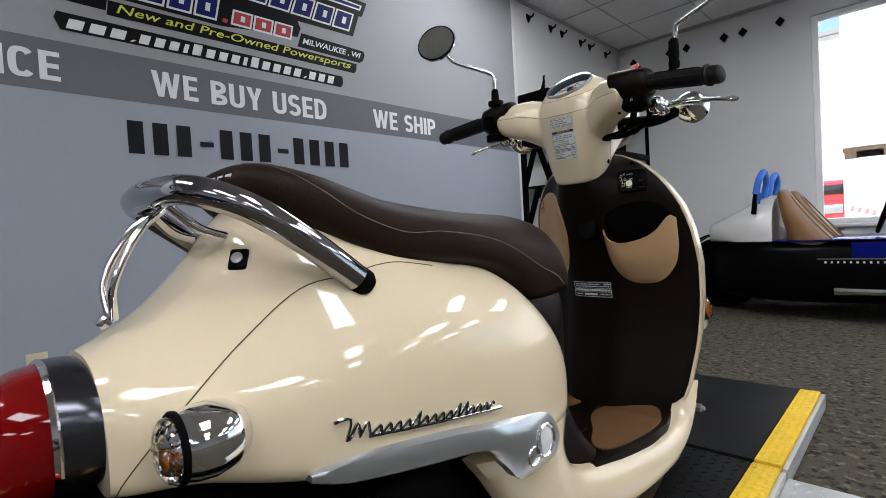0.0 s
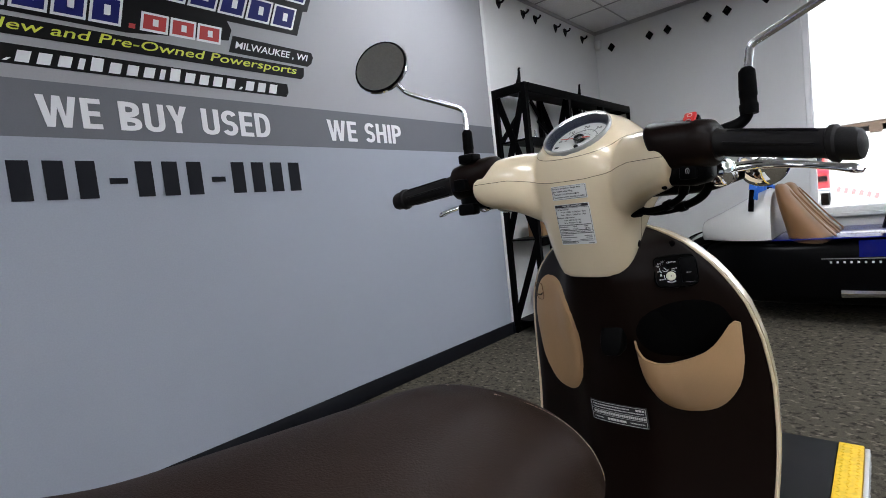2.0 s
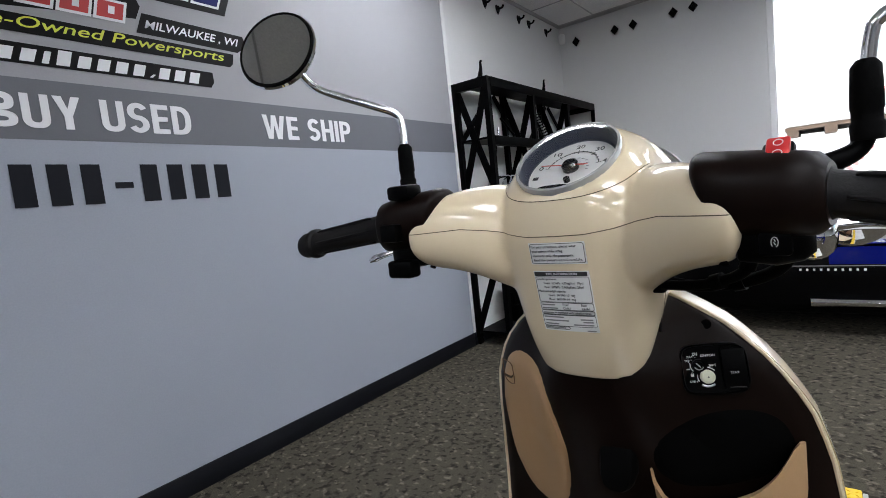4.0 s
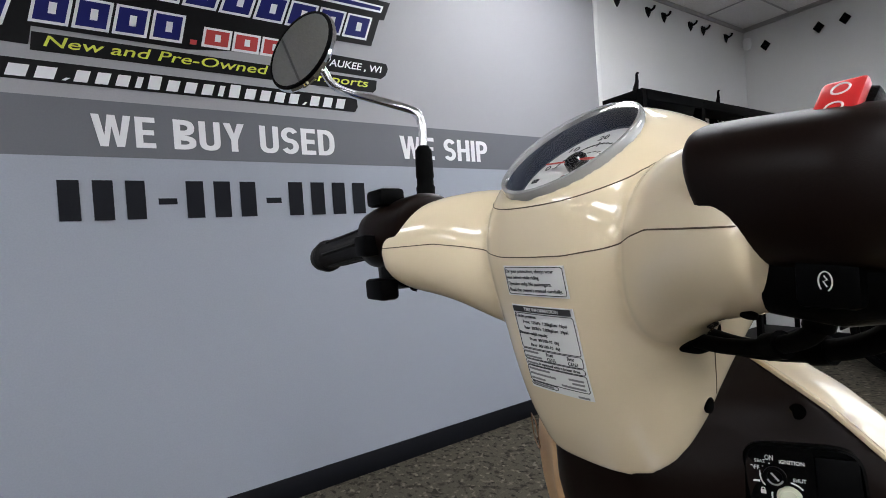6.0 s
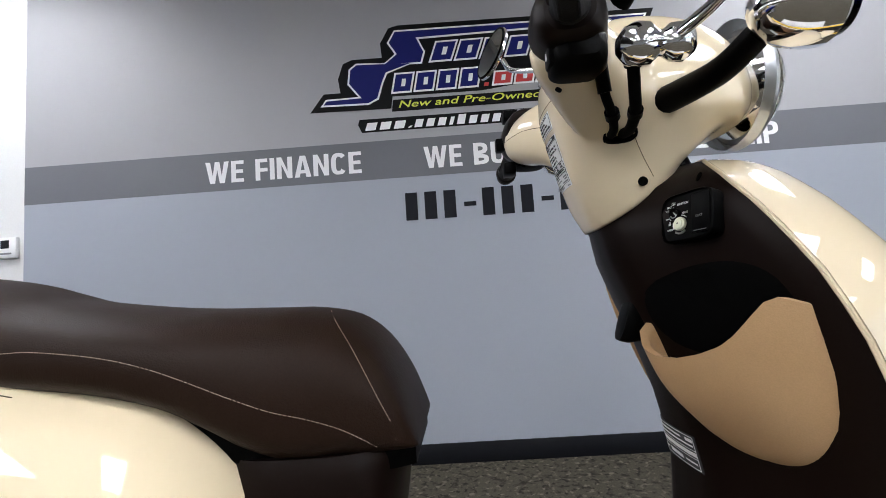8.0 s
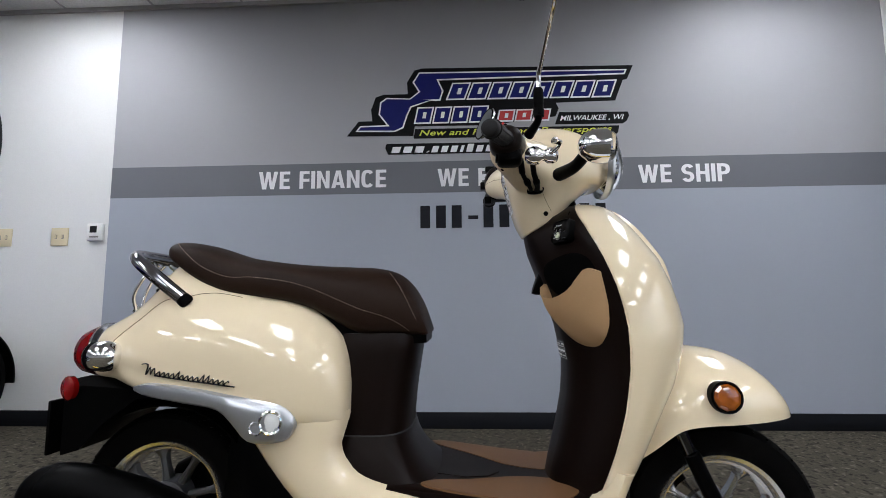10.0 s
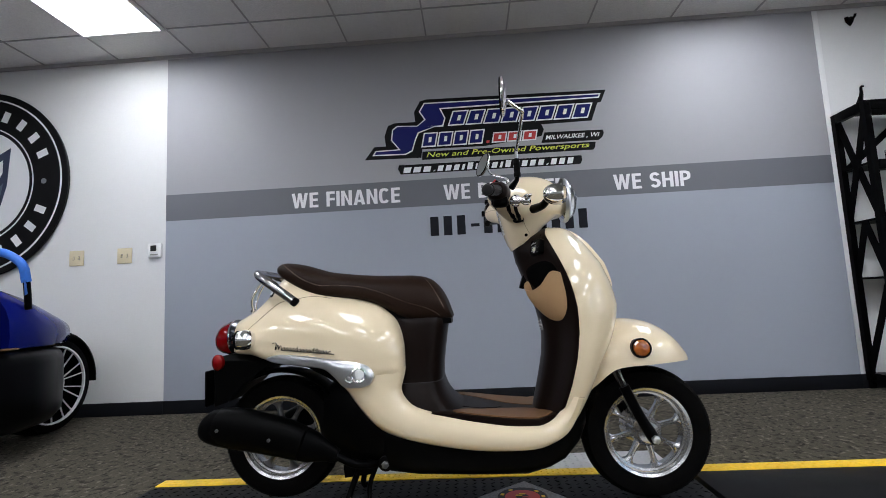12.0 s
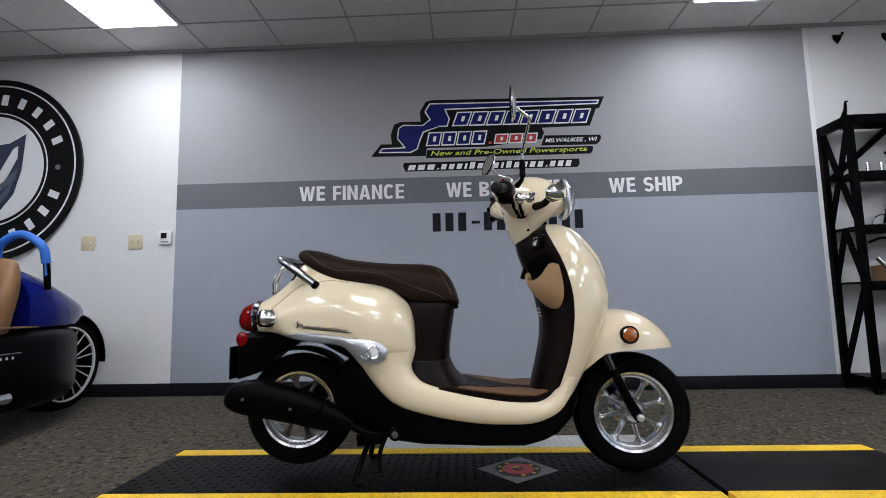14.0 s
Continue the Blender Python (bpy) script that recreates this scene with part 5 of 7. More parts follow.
# bar cover: half stations of y, top, foot, back, front, mirrored about the middle
HALF = [(0.161, 1.094, 1.062, 0.742, 0.775), (0.157, 1.108, 1.051, 0.722, 0.800), (0.145, 1.119, 1.043, 0.721, 0.812), (0.12, 1.127, 1.036, 0.731, 0.830), (0.10, 1.130, 1.027, 0.742, 0.850), (0.085, 1.130, 1.017, 0.752, 0.870), (0.07, 1.126, 1.008, 0.764, 0.885), (0.04, 1.112, 1.005, 0.786, 0.90)]
BAR = rows_of([(s * y, (t + l) / 2, b, f, (t - l) / 2) for s, rows in ((-1, HALF), (1, HALF[::-1])) for y, t, l, b, f in rows], 4)
bar_bm = loft([oval(((b + f) / 2, y, z), X, Z, (f - b) / 2, h, 48, 2.3) for y, z, b, f, h in BAR])


# instrument hood: a dome from the dial's rim down to the neck
def hood_ring(f, n=72):
    out = []
    for k in range(n):
        a = 2 * math.pi * k / n
        p = DC + DU * RA * 1.05 * math.cos(a) + DV * RB * 1.05 * math.sin(a)
        q = oval((0.8785, 0, 1.0705), DU, X, 0.0905, 0.1235, n, 3.0)[k]
        u = f * math.pi / 2
        h = math.sin(u) ** 0.9
        out.append(Vector((p.x + (q.x - p.x) * h, p.y + (q.y - p.y) * h, p.z - (p.z - q.z) * (1 - math.cos(u)))))
    return out


hood_bm = loft([oval((0.8785, 0, 1.03), DU, X, 0.08, 0.11, 72, 3.0)] + [hood_ring(1 - k / 16) for k in range(17)] + [oval(DC + DN * d, DU, DV, RA * f, RB * f, 72) for d, f in ((-0.001, 1.0), (-0.022, 0.98))])
bar = part("handlebar_cover", fused([bar_bm, neck_bm, hood_bm], 0.0032, 14), CREAM, sc, "glossy cream handlebar and neck cover")
SKIN = BVHTree.FromPolygons([v.co + sc.location for v in bar.data.vertices], [tuple(p.vertices) for p in bar.data.polygons])


def skin_x(y, z):
    """The back of the cover at (y, z)."""
    return SKIN.ray_cast(Vector((0.5, y, z)), X)[0].x


ys = [-0.156 + 0.312 * k / 88 for k in range(89)]
zs = [table([(0, 1.0718), (0.03, 1.0722), (0.055, 1.0755), (0.08, 1.082), (0.1, 1.0855), (0.15, 1.0845)], abs(y)) for y in ys]
part("cover_seam", tube([(skin_x(y, z) + 0.0001, y, z) for y, z in zip(ys, zs)], 0.00048, 6, 1), GAP, bar)
for s in (-1, 1):
    part("cover_screw", lathe([(0, 0.0035), (0.002, 0.0035), (0.0025, 0.002)], SKIN.find_nearest(Vector((0.745, s * 0.148, 1.036)))[0], (-0.5, 0, -0.85), 14), BLACK_HOLE, bar)
    part("neck_screw", lathe([(0, 0.0055), (0.002, 0.0055), (0.0025, 0.003)], SKIN.ray_cast(Vector((0.85, s * 0.3, 0.962)), Vector((0, -s, 0)))[0], (0.05, s, 0), 16), BLACK_HOLE, bar)
for s in (-1, 1):
    part("neck_seam", tube([SKIN.find_nearest(Vector((x, s * 0.095, z)))[0] for x, z in ((0.842, 1.006), (0.846, 0.996), (0.852, 0.984), (0.860, 0.970), (0.868, 0.958))], 0.00045, 6, 2), GAP, bar)
# opaque grey lip: the clear cover's edge reflection is in its colour
dial = part("speedometer", loft([oval(DC + DN * d, DU, DV, RA * f, RB * f, 56) for d, f in ((-0.004, 1.05), (0.0015, 1.068), (0.0042, 1.05), (0.0045, 1.0), (0.001, 0.985))], caps=False), RIM_GREY, sc, "round speedometer under a clear cover")
part("dial_well", loft([oval(DC + DN * d, DU, DV, RA * f, RB * f, 56) for d, f in ((0.001, 0.988), (-0.006, 0.975), (-0.0135, 0.94), (-0.014, 0.90))], caps=False), WELL, dial, "dark blue grey well")
part("dial_face", loft([oval(DC + DN * d, DU, DV, RA * f, RB * f, 56) for d, f in ((-0.0150, 0.96), (-0.0140, 0.95), (-0.0140, 0.01))]), DIAL, dial, "white dial face")
cover = part("dial_glass", loft([oval(DC + DN * d, DU, DV, RA * f, RB * f, 56) for d, f in ((0.0048, 1.02), (0.0078, 0.93), (0.0105, 0.75), (0.0125, 0.45), (0.013, 0.02))], caps=False), COVER_GLASS, dial, "clear dial cover")
cover.visible_shadow = False
dp = lambda a, b, d=-0.0137: DC + DU * a + DV * b + DN * d
DROT = Matrix((DU, -DN, DV)).transposed().to_4x4()
for k, num in enumerate(("0", "10", "20", "30", "40")):
    a = radians(170 - k * 40)
    w = 0.005 if num == "0" else 0.0095
    part("numeral", placed(letters(num, w, 0.0066, 0.0003), Matrix.Translation(dp(0.037 * math.cos(a) - w / 2, 0.040 * math.sin(a) - 0.003)) @ DROT), INK, dial)
tk = bmesh.new()
for k in range(17):
    a = radians(170 - k * 10)
    r0, r1 = (0.0255, 0.0310) if k % 4 == 0 else (0.0272, 0.0292)
    beam(dp(r0 * math.cos(a), r0 * 1.08 * math.sin(a)), dp(r1 * math.cos(a), r1 * 1.08 * math.sin(a)), 0.0009, 0.0004, bm=tk)
for k in range(7):
    a = radians(96 - k * 18)
    beam(dp(0.0175 * math.cos(a) - 0.0015, 0.019 * math.sin(a)), dp(0.0175 * math.cos(a) + 0.0015, 0.019 * math.sin(a)), 0.0009, 0.0004, bm=tk)
tube([dp(0.0282 * math.cos(radians(a)), 0.0282 * 1.08 * math.sin(radians(a))) for a in range(170, 6, -8)], 0.00035, 6, 2, bm=tk)
part("scale_ticks", tk, INK, dial)
part("needle", beam(dp(0.015, -0.002, -0.009), dp(-0.033, 0.005, -0.009), 0.0030, 0.001), PINK_INK, dial, "red needle")
part("needle_tail", beam(dp(0.006, -0.0008, -0.0085), dp(0.0185, -0.0026, -0.0085), 0.0062, 0.0012), PINK_INK, dial, "broad red tail of the needle")
part("needle_hub", lathe([(0, 0.0088), (0.006, 0.0088), (0.0085, 0.0065), (0.009, 0.001)], dp(0, 0), DN, 24), BLACK_GLOSS, dial)
part("odometer", loft([oval(dp(-0.012, -0.0315, d), DU, DV, 0.0165, 0.0050, 24, 3.0) for d in (-0.0138, -0.0130)]), BLACK_GLOSS, dial)
part("fuel_mark", slab([dp(a, b) for a, b in ((-0.040, -0.014), (-0.034, -0.014), (-0.034, -0.009), (-0.040, -0.009))], DN * 0.0005), INK, dial)
part("reset_knob", lathe([(0, 0.0035), (0.004, 0.0035), (0.005, 0.002)], dp(0.002, -0.022), DN, 16), BLACK_GLOSS, dial)
part("hood_seam", tube([SKIN.find_nearest(p)[0] for p in hood_ring(0.36, 96)[50:95]], 0.00048, 6, 1), GAP, dial)
part("trip_knob", lathe([(-0.010, 0.003), (0.002, 0.003), (0.003, 0.0045), (0.007, 0.0045), (0.008, 0.003)], (0.834, 0.050, 1.160), (-0.3, 0.25, 0.9), 16), BLACK_RUBBER, dial)

# headlight
hl = part("headlight", loft([oval((x, 0, z), Y, Z, a, b, 48, 2.1) for x, z, a, b in ((0.992, 1.090, 0.083, 0.079), (1.004, 1.088, 0.084, 0.080), (1.010, 1.087, 0.080, 0.076), (1.003, 1.087, 0.072, 0.068))], caps=False), SILVER, sc, "silver headlight ring")
part("lens", loft([oval((x, 0, 1.087), Y, Z, r, r * 0.95, 40) for x, r in ((1.004, 0.0745), (1.018, 0.070), (1.032, 0.056), (1.041, 0.034), (1.044, 0.002))]), GLASS, hl, "clear headlight lens")
part("reflector", loft([oval((x, 0, 1.087), Y, Z, r, r, 32) for x, r in ((1.003, 0.071), (0.985, 0.055), (0.972, 0.03), (0.97, 0.002))], caps=False), CHROME, hl)

for s in (-1, 1):
    # switch housing
    HOUSING = [(0.131 + 0.013 * (1 - math.cos(u)), 0.784 - 0.022 * math.sin(u), 1.104 - 0.005 * math.sin(u), 0.004 + 0.033 * math.sin(u), 0.004 + 0.030 * math.sin(u)) for u in [math.pi / 2 * k / 8 for k in range(9)]] + [(0.16, 0.757, 1.097, 0.037, 0.034), (0.19, 0.752, 1.095, 0.034, 0.032), (0.206, 0.749, 1.094, 0.030, 0.029), (0.213, 0.748, 1.093, 0.022, 0.022)]
    sw = part("switch_housing", loft([oval((x, s * y, z), (X + Vector((0, s * 0.2, 0))), Z - Vector((0, s * 0.45 * max(0, (0.2 - y) / 0.09), 0)), a, b, 48, 2.4) for y, x, z, a, b in HOUSING]), BROWN_PLASTIC, sc, "dark brown handlebar switch housing")
    part("lower_housing", loft([oval((0.760, s * y, z), X, Z, a, b, 20, 4) for y, z, a, b in ((0.150, 1.065, 0.014, 0.012), (0.156, 1.064, 0.025, 0.018), (0.18, 1.062, 0.027, 0.019), (0.196, 1.063, 0.023, 0.017), (0.203, 1.064, 0.014, 0.012))]), BLACK_PLASTIC, sw)
    if s < 0:
        up, out = Vector((0.75, -0.05, 0.66)).normalized(), Vector((-0.66, -0.05, 0.75)).normalized()
        lie = Matrix.Translation((0.7440, -0.183, 1.1245)) @ Matrix((Y, up, out)).transposed().to_4x4()
        part("switch_surround", placed(box((-0.0105, -0.0135, -0.012), (0.0105, 0.0125, 0.002), 0.004), lie), BLACK_PLASTIC, sw)
        rs = part("stop_switch", placed(box((-0.0074, -0.0105, 0.0), (0.0074, 0.0110, 0.006), 0.002), lie @ Matrix.Rotation(0.12, 4, "X")), RED_SWITCH, sw, "red engine stop switch")
        for v in (-0.005, 0.005):
            ring = [lie @ Matrix.Rotation(0.12, 4, "X") @ Vector((0.0028 * math.cos(a), v + 0.0028 * math.sin(a), 0.0061)) for a in [2 * math.pi * k / 20 for k in range(17 if v < 0 else 21)]]
            part("switch_mark", tube(ring, 0.0004, 6, 1), WHITE_INK, rs)
        sb = part("starter_button", box((0.7305, -0.190, 1.052), (0.745, -0.169, 1.073), 0.003), BLACK_SATIN, sw, "black starter button")
        part("switch_mark", tube([(0.7302, -0.1795 + 0.0021 * math.cos(a), 1.0625 + 0.0036 * math.sin(a)) for a in [2 * math.pi * k / 24 - 0.9 for k in range(21)]], 0.00028, 6, 1), WHITE_INK, sb)
        part("switch_mark", tube([(0.7302, -0.1795 + y, 1.0625 + z) for y, z in ((0.0004, 0.0022), (-0.0006, 0.0006), (0.0006, 0.0), (-0.0005, -0.0020))], 0.00028, 6, 1), WHITE_INK, sb)
    else:
        part("horn_button", box((0.708, 0.162, 1.078), (0.724, 0.186, 1.098), 0.003), BLACK_SATIN, sw, "black horn button")
        part("indicator_switch", box((0.718, 0.155, 1.036), (0.738, 0.19, 1.056), 0.004), BLACK_SATIN, sw)
        part("beam_switch", box((0.722, 0.15, 1.124), (0.748, 0.182, 1.140), 0.004), BLACK_SATIN, sw)
    # grip
    g0, g1 = Vector((0.749, s * 0.208, 1.094)), Vector((0.738, 0.362, 1.077) if s > 0 else (0.710, -0.350, 1.066))
    d = g1 - g0
    gp = part("grip", loft([oval(g0 + d * f, d.cross(Z).normalized(), Z, r, r, 24) for f, r in ((0, 0.0180), (0.035, 0.0185), (0.05, 0.0168), (0.30, 0.0160), (0.55, 0.0157), (0.76, 0.0160), (0.80, 0.0168), (0.815, 0.0195), (0.85, 0.0200), (0.865, 0.0172), (0.955, 0.0168), (0.985, 0.0150), (1.0, 0.010), (1.003, 0.001))]), GRIP_RUBBER, sc, "smooth black rubber grip with a flange")
    for k in range(6):
        a = 2 * math.pi * k / 6
        u, v = d.cross(Z).normalized(), d.normalized().cross(d.cross(Z).normalized())
        part("grip_rib", tube([g0 + d * f + (u * math.cos(a) + v * math.sin(a)) * r for f, r in ((0.12, 0.0160), (0.16, 0.0172), (0.40, 0.0168), (0.70, 0.0166), (0.74, 0.0152))], 0.0016, 6, 3), GRIP_RUBBER, gp)
    # lever and its perch
    fwd = 0.052 if s > 0 else 0.032
    lv = part("brake_lever", tube([(0.838, s * 0.196, 1.062), (0.836 + fwd * 0.4, s * 0.235, 1.063), (0.824 + fwd * 0.7, s * 0.28, 1.057), (0.802 + fwd * 0.9, s * 0.320, 1.048), (0.794 + fwd, s * 0.336, 1.044), (0.791 + fwd, s * 0.346, 1.040)], [0.0080, 0.0078, 0.0060, 0.0056, 0.0072, 0.0040], 14, 8, flat=0.7), CHROME, sc, "polished brake lever")
    part("lever_perch", loft([oval((x, s * 0.20, 1.058), Y, Z, a, b, 24, 2.3) for x, a, b in ((0.790, 0.008, 0.008), (0.796, 0.014, 0.016), (0.806, 0.017, 0.020), (0.817, 0.016, 0.019), (0.824, 0.011, 0.012), (0.829, 0.010, 0.011), (0.836, 0.014, 0.0165), (0.847, 0.0145, 0.017), (0.855, 0.010, 0.012), (0.858, 0.004, 0.005))]), CHROME, lv, "chrome lever bracket")
    # mirror
    mc, ax = (Vector((0.732, 0.357, 1.339)), (0.858, 0.382, -0.30)) if s > 0 else (Vector((0.764, -0.440, 1.308)), (0.99, -0.125, -0.03))
    mir = part("mirror", lathe([(-0.004, 0.052), (0.001, 0.0555), (0.004, 0.0545), (0.008, 0.045), (0.012, 0.025), (0.013, 0.002)], mc, ax, 40), CHROME, sc, "round chrome mirror")
    part("mirror_gasket", lathe([(-0.0040, 0.0500), (-0.0054, 0.0505), (-0.0056, 0.0530), (-0.0030, 0.0545), (-0.0010, 0.0535)], mc, ax, 40, caps=False), BLACK_RUBBER, mir, "black rubber rim")
    part("mirror_glass", lathe([(-0.0048, 0.0505), (-0.0042, 0.0505)], mc, ax, 40), MIRROR, mir, "mirror glass")
    stem = [(0.826, 0.237, 1.195), (0.827, 0.238, 1.226), (0.822, 0.244, 1.242), (0.802, 0.268, 1.256), (0.772, 0.316, 1.280), (0.760, 0.336, 1.296), (0.752, 0.346, 1.318)] if s > 0 else [(0.816, -0.237, 1.180), (0.816, -0.240, 1.205), (0.8163, -0.2445, 1.2155), (0.818, -0.262, 1.224), (0.824, -0.365, 1.268), (0.825, -0.385, 1.278), (0.823, -0.393, 1.2815), (0.813, -0.401, 1.284), (0.792, -0.425, 1.290), (0.780, -0.436, 1.296)]
    part("mirror_stem", tube(stem, 0.0052, 12, 6), CHROME, mir, "bent chrome mirror stem")
    part("stem_boot", lathe([(0, 0.0105), (0.012, 0.0112), (0.014, 0.0098), (0.022, 0.0098), (0.024, 0.0106), (0.040, 0.0102), (0.055, 0.0096), (0.060, 0.006)], (0.825 if s > 0 else 0.815, s * 0.236, 1.140 if s > 0 else 1.128), (0.01, 0, 1), 20), BLACK_RUBBER, mir, "black rubber stem boot")
    part("stem_mount", tube([(0.822, s * 0.236, 1.140), (0.808, s * 0.215, 1.122), (0.79, s * 0.19, 1.108)] if s > 0 else [(0.815, -0.236, 1.134), (0.813, -0.226, 1.119), (0.800, -0.19, 1.106)], [0.0075, 0.0075, 0.011], 12), BLACK_SATIN, mir)
    # front turn signal
    ft = part("front_turn_signal", loft([oval((x, s * 0.230, 1.066), Y, Z, r, r, 32) for x, r in ((0.8905, 0.004), (0.893, 0.013), (0.899, 0.0215), (0.909, 0.0285), (0.922, 0.0330), (0.936, 0.0345), (0.947, 0.034), (0.951, 0.0305))]), CHROME, sc, "round chrome turn signal")
    part("lens", loft([oval((x, s * 0.230, 1.066), Y, Z, r, r, 28) for x, r in ((0.951, 0.0305), (0.960, 0.027), (0.966, 0.016), (0.968, 0.002))]), GLASS, ft, "clear lens")
    part("signal_arm", tube([(0.912, s * 0.205, 1.058), (0.900, s * 0.16, 1.046), (0.885, s * 0.10, 1.048), (0.87, s * 0.06, 1.05)], [0.012, 0.013, 0.015, 0.016], 14), BLACK_PLASTIC, ft, "black signal arm")

# cables and hoses from the right switch into the neck
# the slot's inner shade is painted as a solid black plug
hole = part("hose_hole", loft([oval(Vector((0.826, 0, 1.015)) + Y * y, X, Vector((0.15, 0, 1)), a, b, 28, 2.6) for y, a, b in ((-0.070, 0.019, 0.010), (-0.0825, 0.019, 0.010), (-0.0835, 0.017, 0.008), (-0.080, 0.016, 0.007))]), BLACK_HOLE, sc, "black plug painted as the shade in the hose slot")
for k, pts in enumerate(([(0.816, -0.076, 1.015), (0.812, -0.102, 1.014), (0.802, -0.132, 1.020), (0.789, -0.156, 1.034), (0.784, -0.165, 1.064)], [(0.829, -0.076, 1.016), (0.827, -0.108, 1.011), (0.820, -0.146, 1.016), (0.811, -0.174, 1.028), (0.807, -0.186, 1.046), (0.804, -0.188, 1.072)])):
    hs = part("brake_hose" if k else "throttle_cable", tube(pts, 0.0058 if k else 0.0048, 12, 8), BLACK_RUBBER, sc, "black rubber hose")
    part("ferrule", tube([pts[-2], pts[-1]], 0.0078 if k else 0.0068, 12), BLACK_PLASTIC, hs)
    part("hose_collar", lathe([(-0.005, 0.0075), (0.005, 0.0075)], pts[2], Vector(pts[3]) - Vector(pts[1]), 14), BLACK_PLASTIC, hs)

# printed labels on the neck's back


def print_line(ob, text, ya, yb, z, h, mat):
    """One line of type from ya to yb on the neck's back, standing on z."""
    bm = letters(text, abs(ya - yb), h, 0.0003, 0.004)
    for v in bm.verts:
        y, zz = ya - v.co.x, z + v.co.z
        v.co = Vector((skin_x(y, zz) - 0.0013 + v.co.y, y, zz))
    part("print_line", bm, mat, ob, smooth=False)


def print_bar(ob, ya, yb, z, h, mat, proud=0.0012):
    n = 14
    rows = []
    for k in range(n + 1):
        y = ya + (yb - ya) * k / n
        rows.append([Vector((skin_x(y, zz) - d, y, zz)) for zz, d in ((z, 0.0), (z, proud), (z + h, proud), (z + h, 0.0))])
    part("print_bar", loft(rows), mat, ob, smooth=False)


def print_frame(ob, ya, yb, za, zb):
    c = 0.0012
    edge = [(ya - c, za), (yb + c, za), (yb, za + c), (yb, zb - c), (yb + c, zb), (ya - c, zb), (ya, zb - c), (ya, za + c), (ya - c, za)]
    loop = [(a[0] + (b[0] - a[0]) * k / 8, a[1] + (b[1] - a[1]) * k / 8) for a, b in zip(edge, edge[1:]) for k in range(8)] + [edge[0]]
    part("label_border", tube([(skin_x(y, z) - 0.0008, y, z) for y, z in loop], 0.00028, 6, 1), INK, ob)


def neck_label(z0, z1, y0, y1, label):
    cols = [y0 + (y1 - y0) * k / 12 for k in range(13)]
    sheets = [[[Vector((skin_x(y, z) + d, y, z)) for y in cols] for z in np.linspace(z0, z1, 6)] for d in (-0.0007, 0.0006)]
    return part("warning_label", loft([f + q[::-1] for f, q in zip(*sheets)]), PAPER, sc, label)


LY0, LY1 = -0.030, 0.028
LW = LY1 - LY0
lab = neck_label(1.044, 1.066, LY0, LY1, "white printed warning label with a black border")
print_frame(lab, LY1 - 0.0012, LY0 + 0.0012, 1.0452, 1.0648)
for k, (text, a, b) in enumerate((("For your protection, always wear", 0.05, 0.86), ("your helmet while riding.", 0.05, 0.63), ("Operator only. No passengers.", 0.06, 0.80), ("Read the owner's manual carefully.", 0.07, 0.94))):
    print_line(lab, text, LY1 - LW * a, LY1 - LW * b, 1.0600 - 0.0045 * k, 0.0034, INK)
lab = neck_label(0.972, 1.037, LY0, LY1, "white printed tyre label with a black heading")
print_bar(lab, LY1 - 0.001, LY0 + 0.002, 1.0318, 0.0044, INK)
print_line(lab, "TIRE INFORMATION", LY1 - LW * 0.24, LY1 - LW * 0.80, 1.0328, 0.0025, WHITE_INK)
for za, zb, w in ((1.0040, 1.0308, 1.0), (0.9955, 1.0032, 1.0), (0.9905, 0.9948, 1.0), (0.9775, 0.9898, 1.0), (0.9740, 0.9768, 0.5)):
    print_frame(lab, LY1 - 0.0012, LY1 - 0.0012 - (LW - 0.0024) * w, za, zb)
for k, (text, a, b) in enumerate((("Cold tire pressures:", 0.05, 0.42), ("Front  125kPa  1.25kgf/cm  18psi", 0.17, 0.88), ("Rear  200kPa  2.00kgf/cm  29psi", 0.17, 0.88), ("Maximum weight capacity:", 0.05, 0.55), ("Front  80/100-10  46J", 0.22, 0.70), ("Rear  80/100-10  46J", 0.22, 0.70))):
    print_line(lab, text, LY1 - LW * a, LY1 - LW * b, 1.0269 - 0.0043 * k, 0.0030, INK)
for text, a, b, z in (("Front", 0.45, 0.56, 1.0000), ("Rear", 0.78, 0.88, 1.0000), ("C6161", 0.45, 0.58, 0.9963), ("C6161", 0.78, 0.91, 0.9963), ("is equipped with tubeless tires.", 0.28, 0.93, 0.9912)):
    print_line(lab, text, LY1 - LW * a, LY1 - LW * b, z, 0.0027, INK)
for a, b, z in ((0.05, 0.30, 1.0002), (0.05, 0.34, 0.9966), (0.05, 0.25, 0.9915), (0.05, 0.42, 0.9868), (0.05, 0.50, 0.9830), (0.05, 0.30, 0.9792), (0.72, 0.93, 0.9850), (0.76, 0.93, 0.9822), (0.58, 0.93, 0.9790), (0.05, 0.42, 0.9748), (0.80, 0.95, 0.9728)):
    print_bar(lab, LY1 - LW * a, LY1 - LW * b, z, 0.0013, GREY_INK)

# the scooter stands on the middle of the platform
sc.location += Vector((0.008, -0.042, 0))

# ---- wall graphics ----
WY = WALL_Y - 0.0015


def on_wall(pts, d=0.0):
    return [Vector((x, WY - d, z)) for x, z in pts]


def decal(name, pts, mat, parent, d, label=""):
    return part(name, slab(on_wall(pts, d), (0, -0.0012, 0)), mat, parent, label, smooth=False)


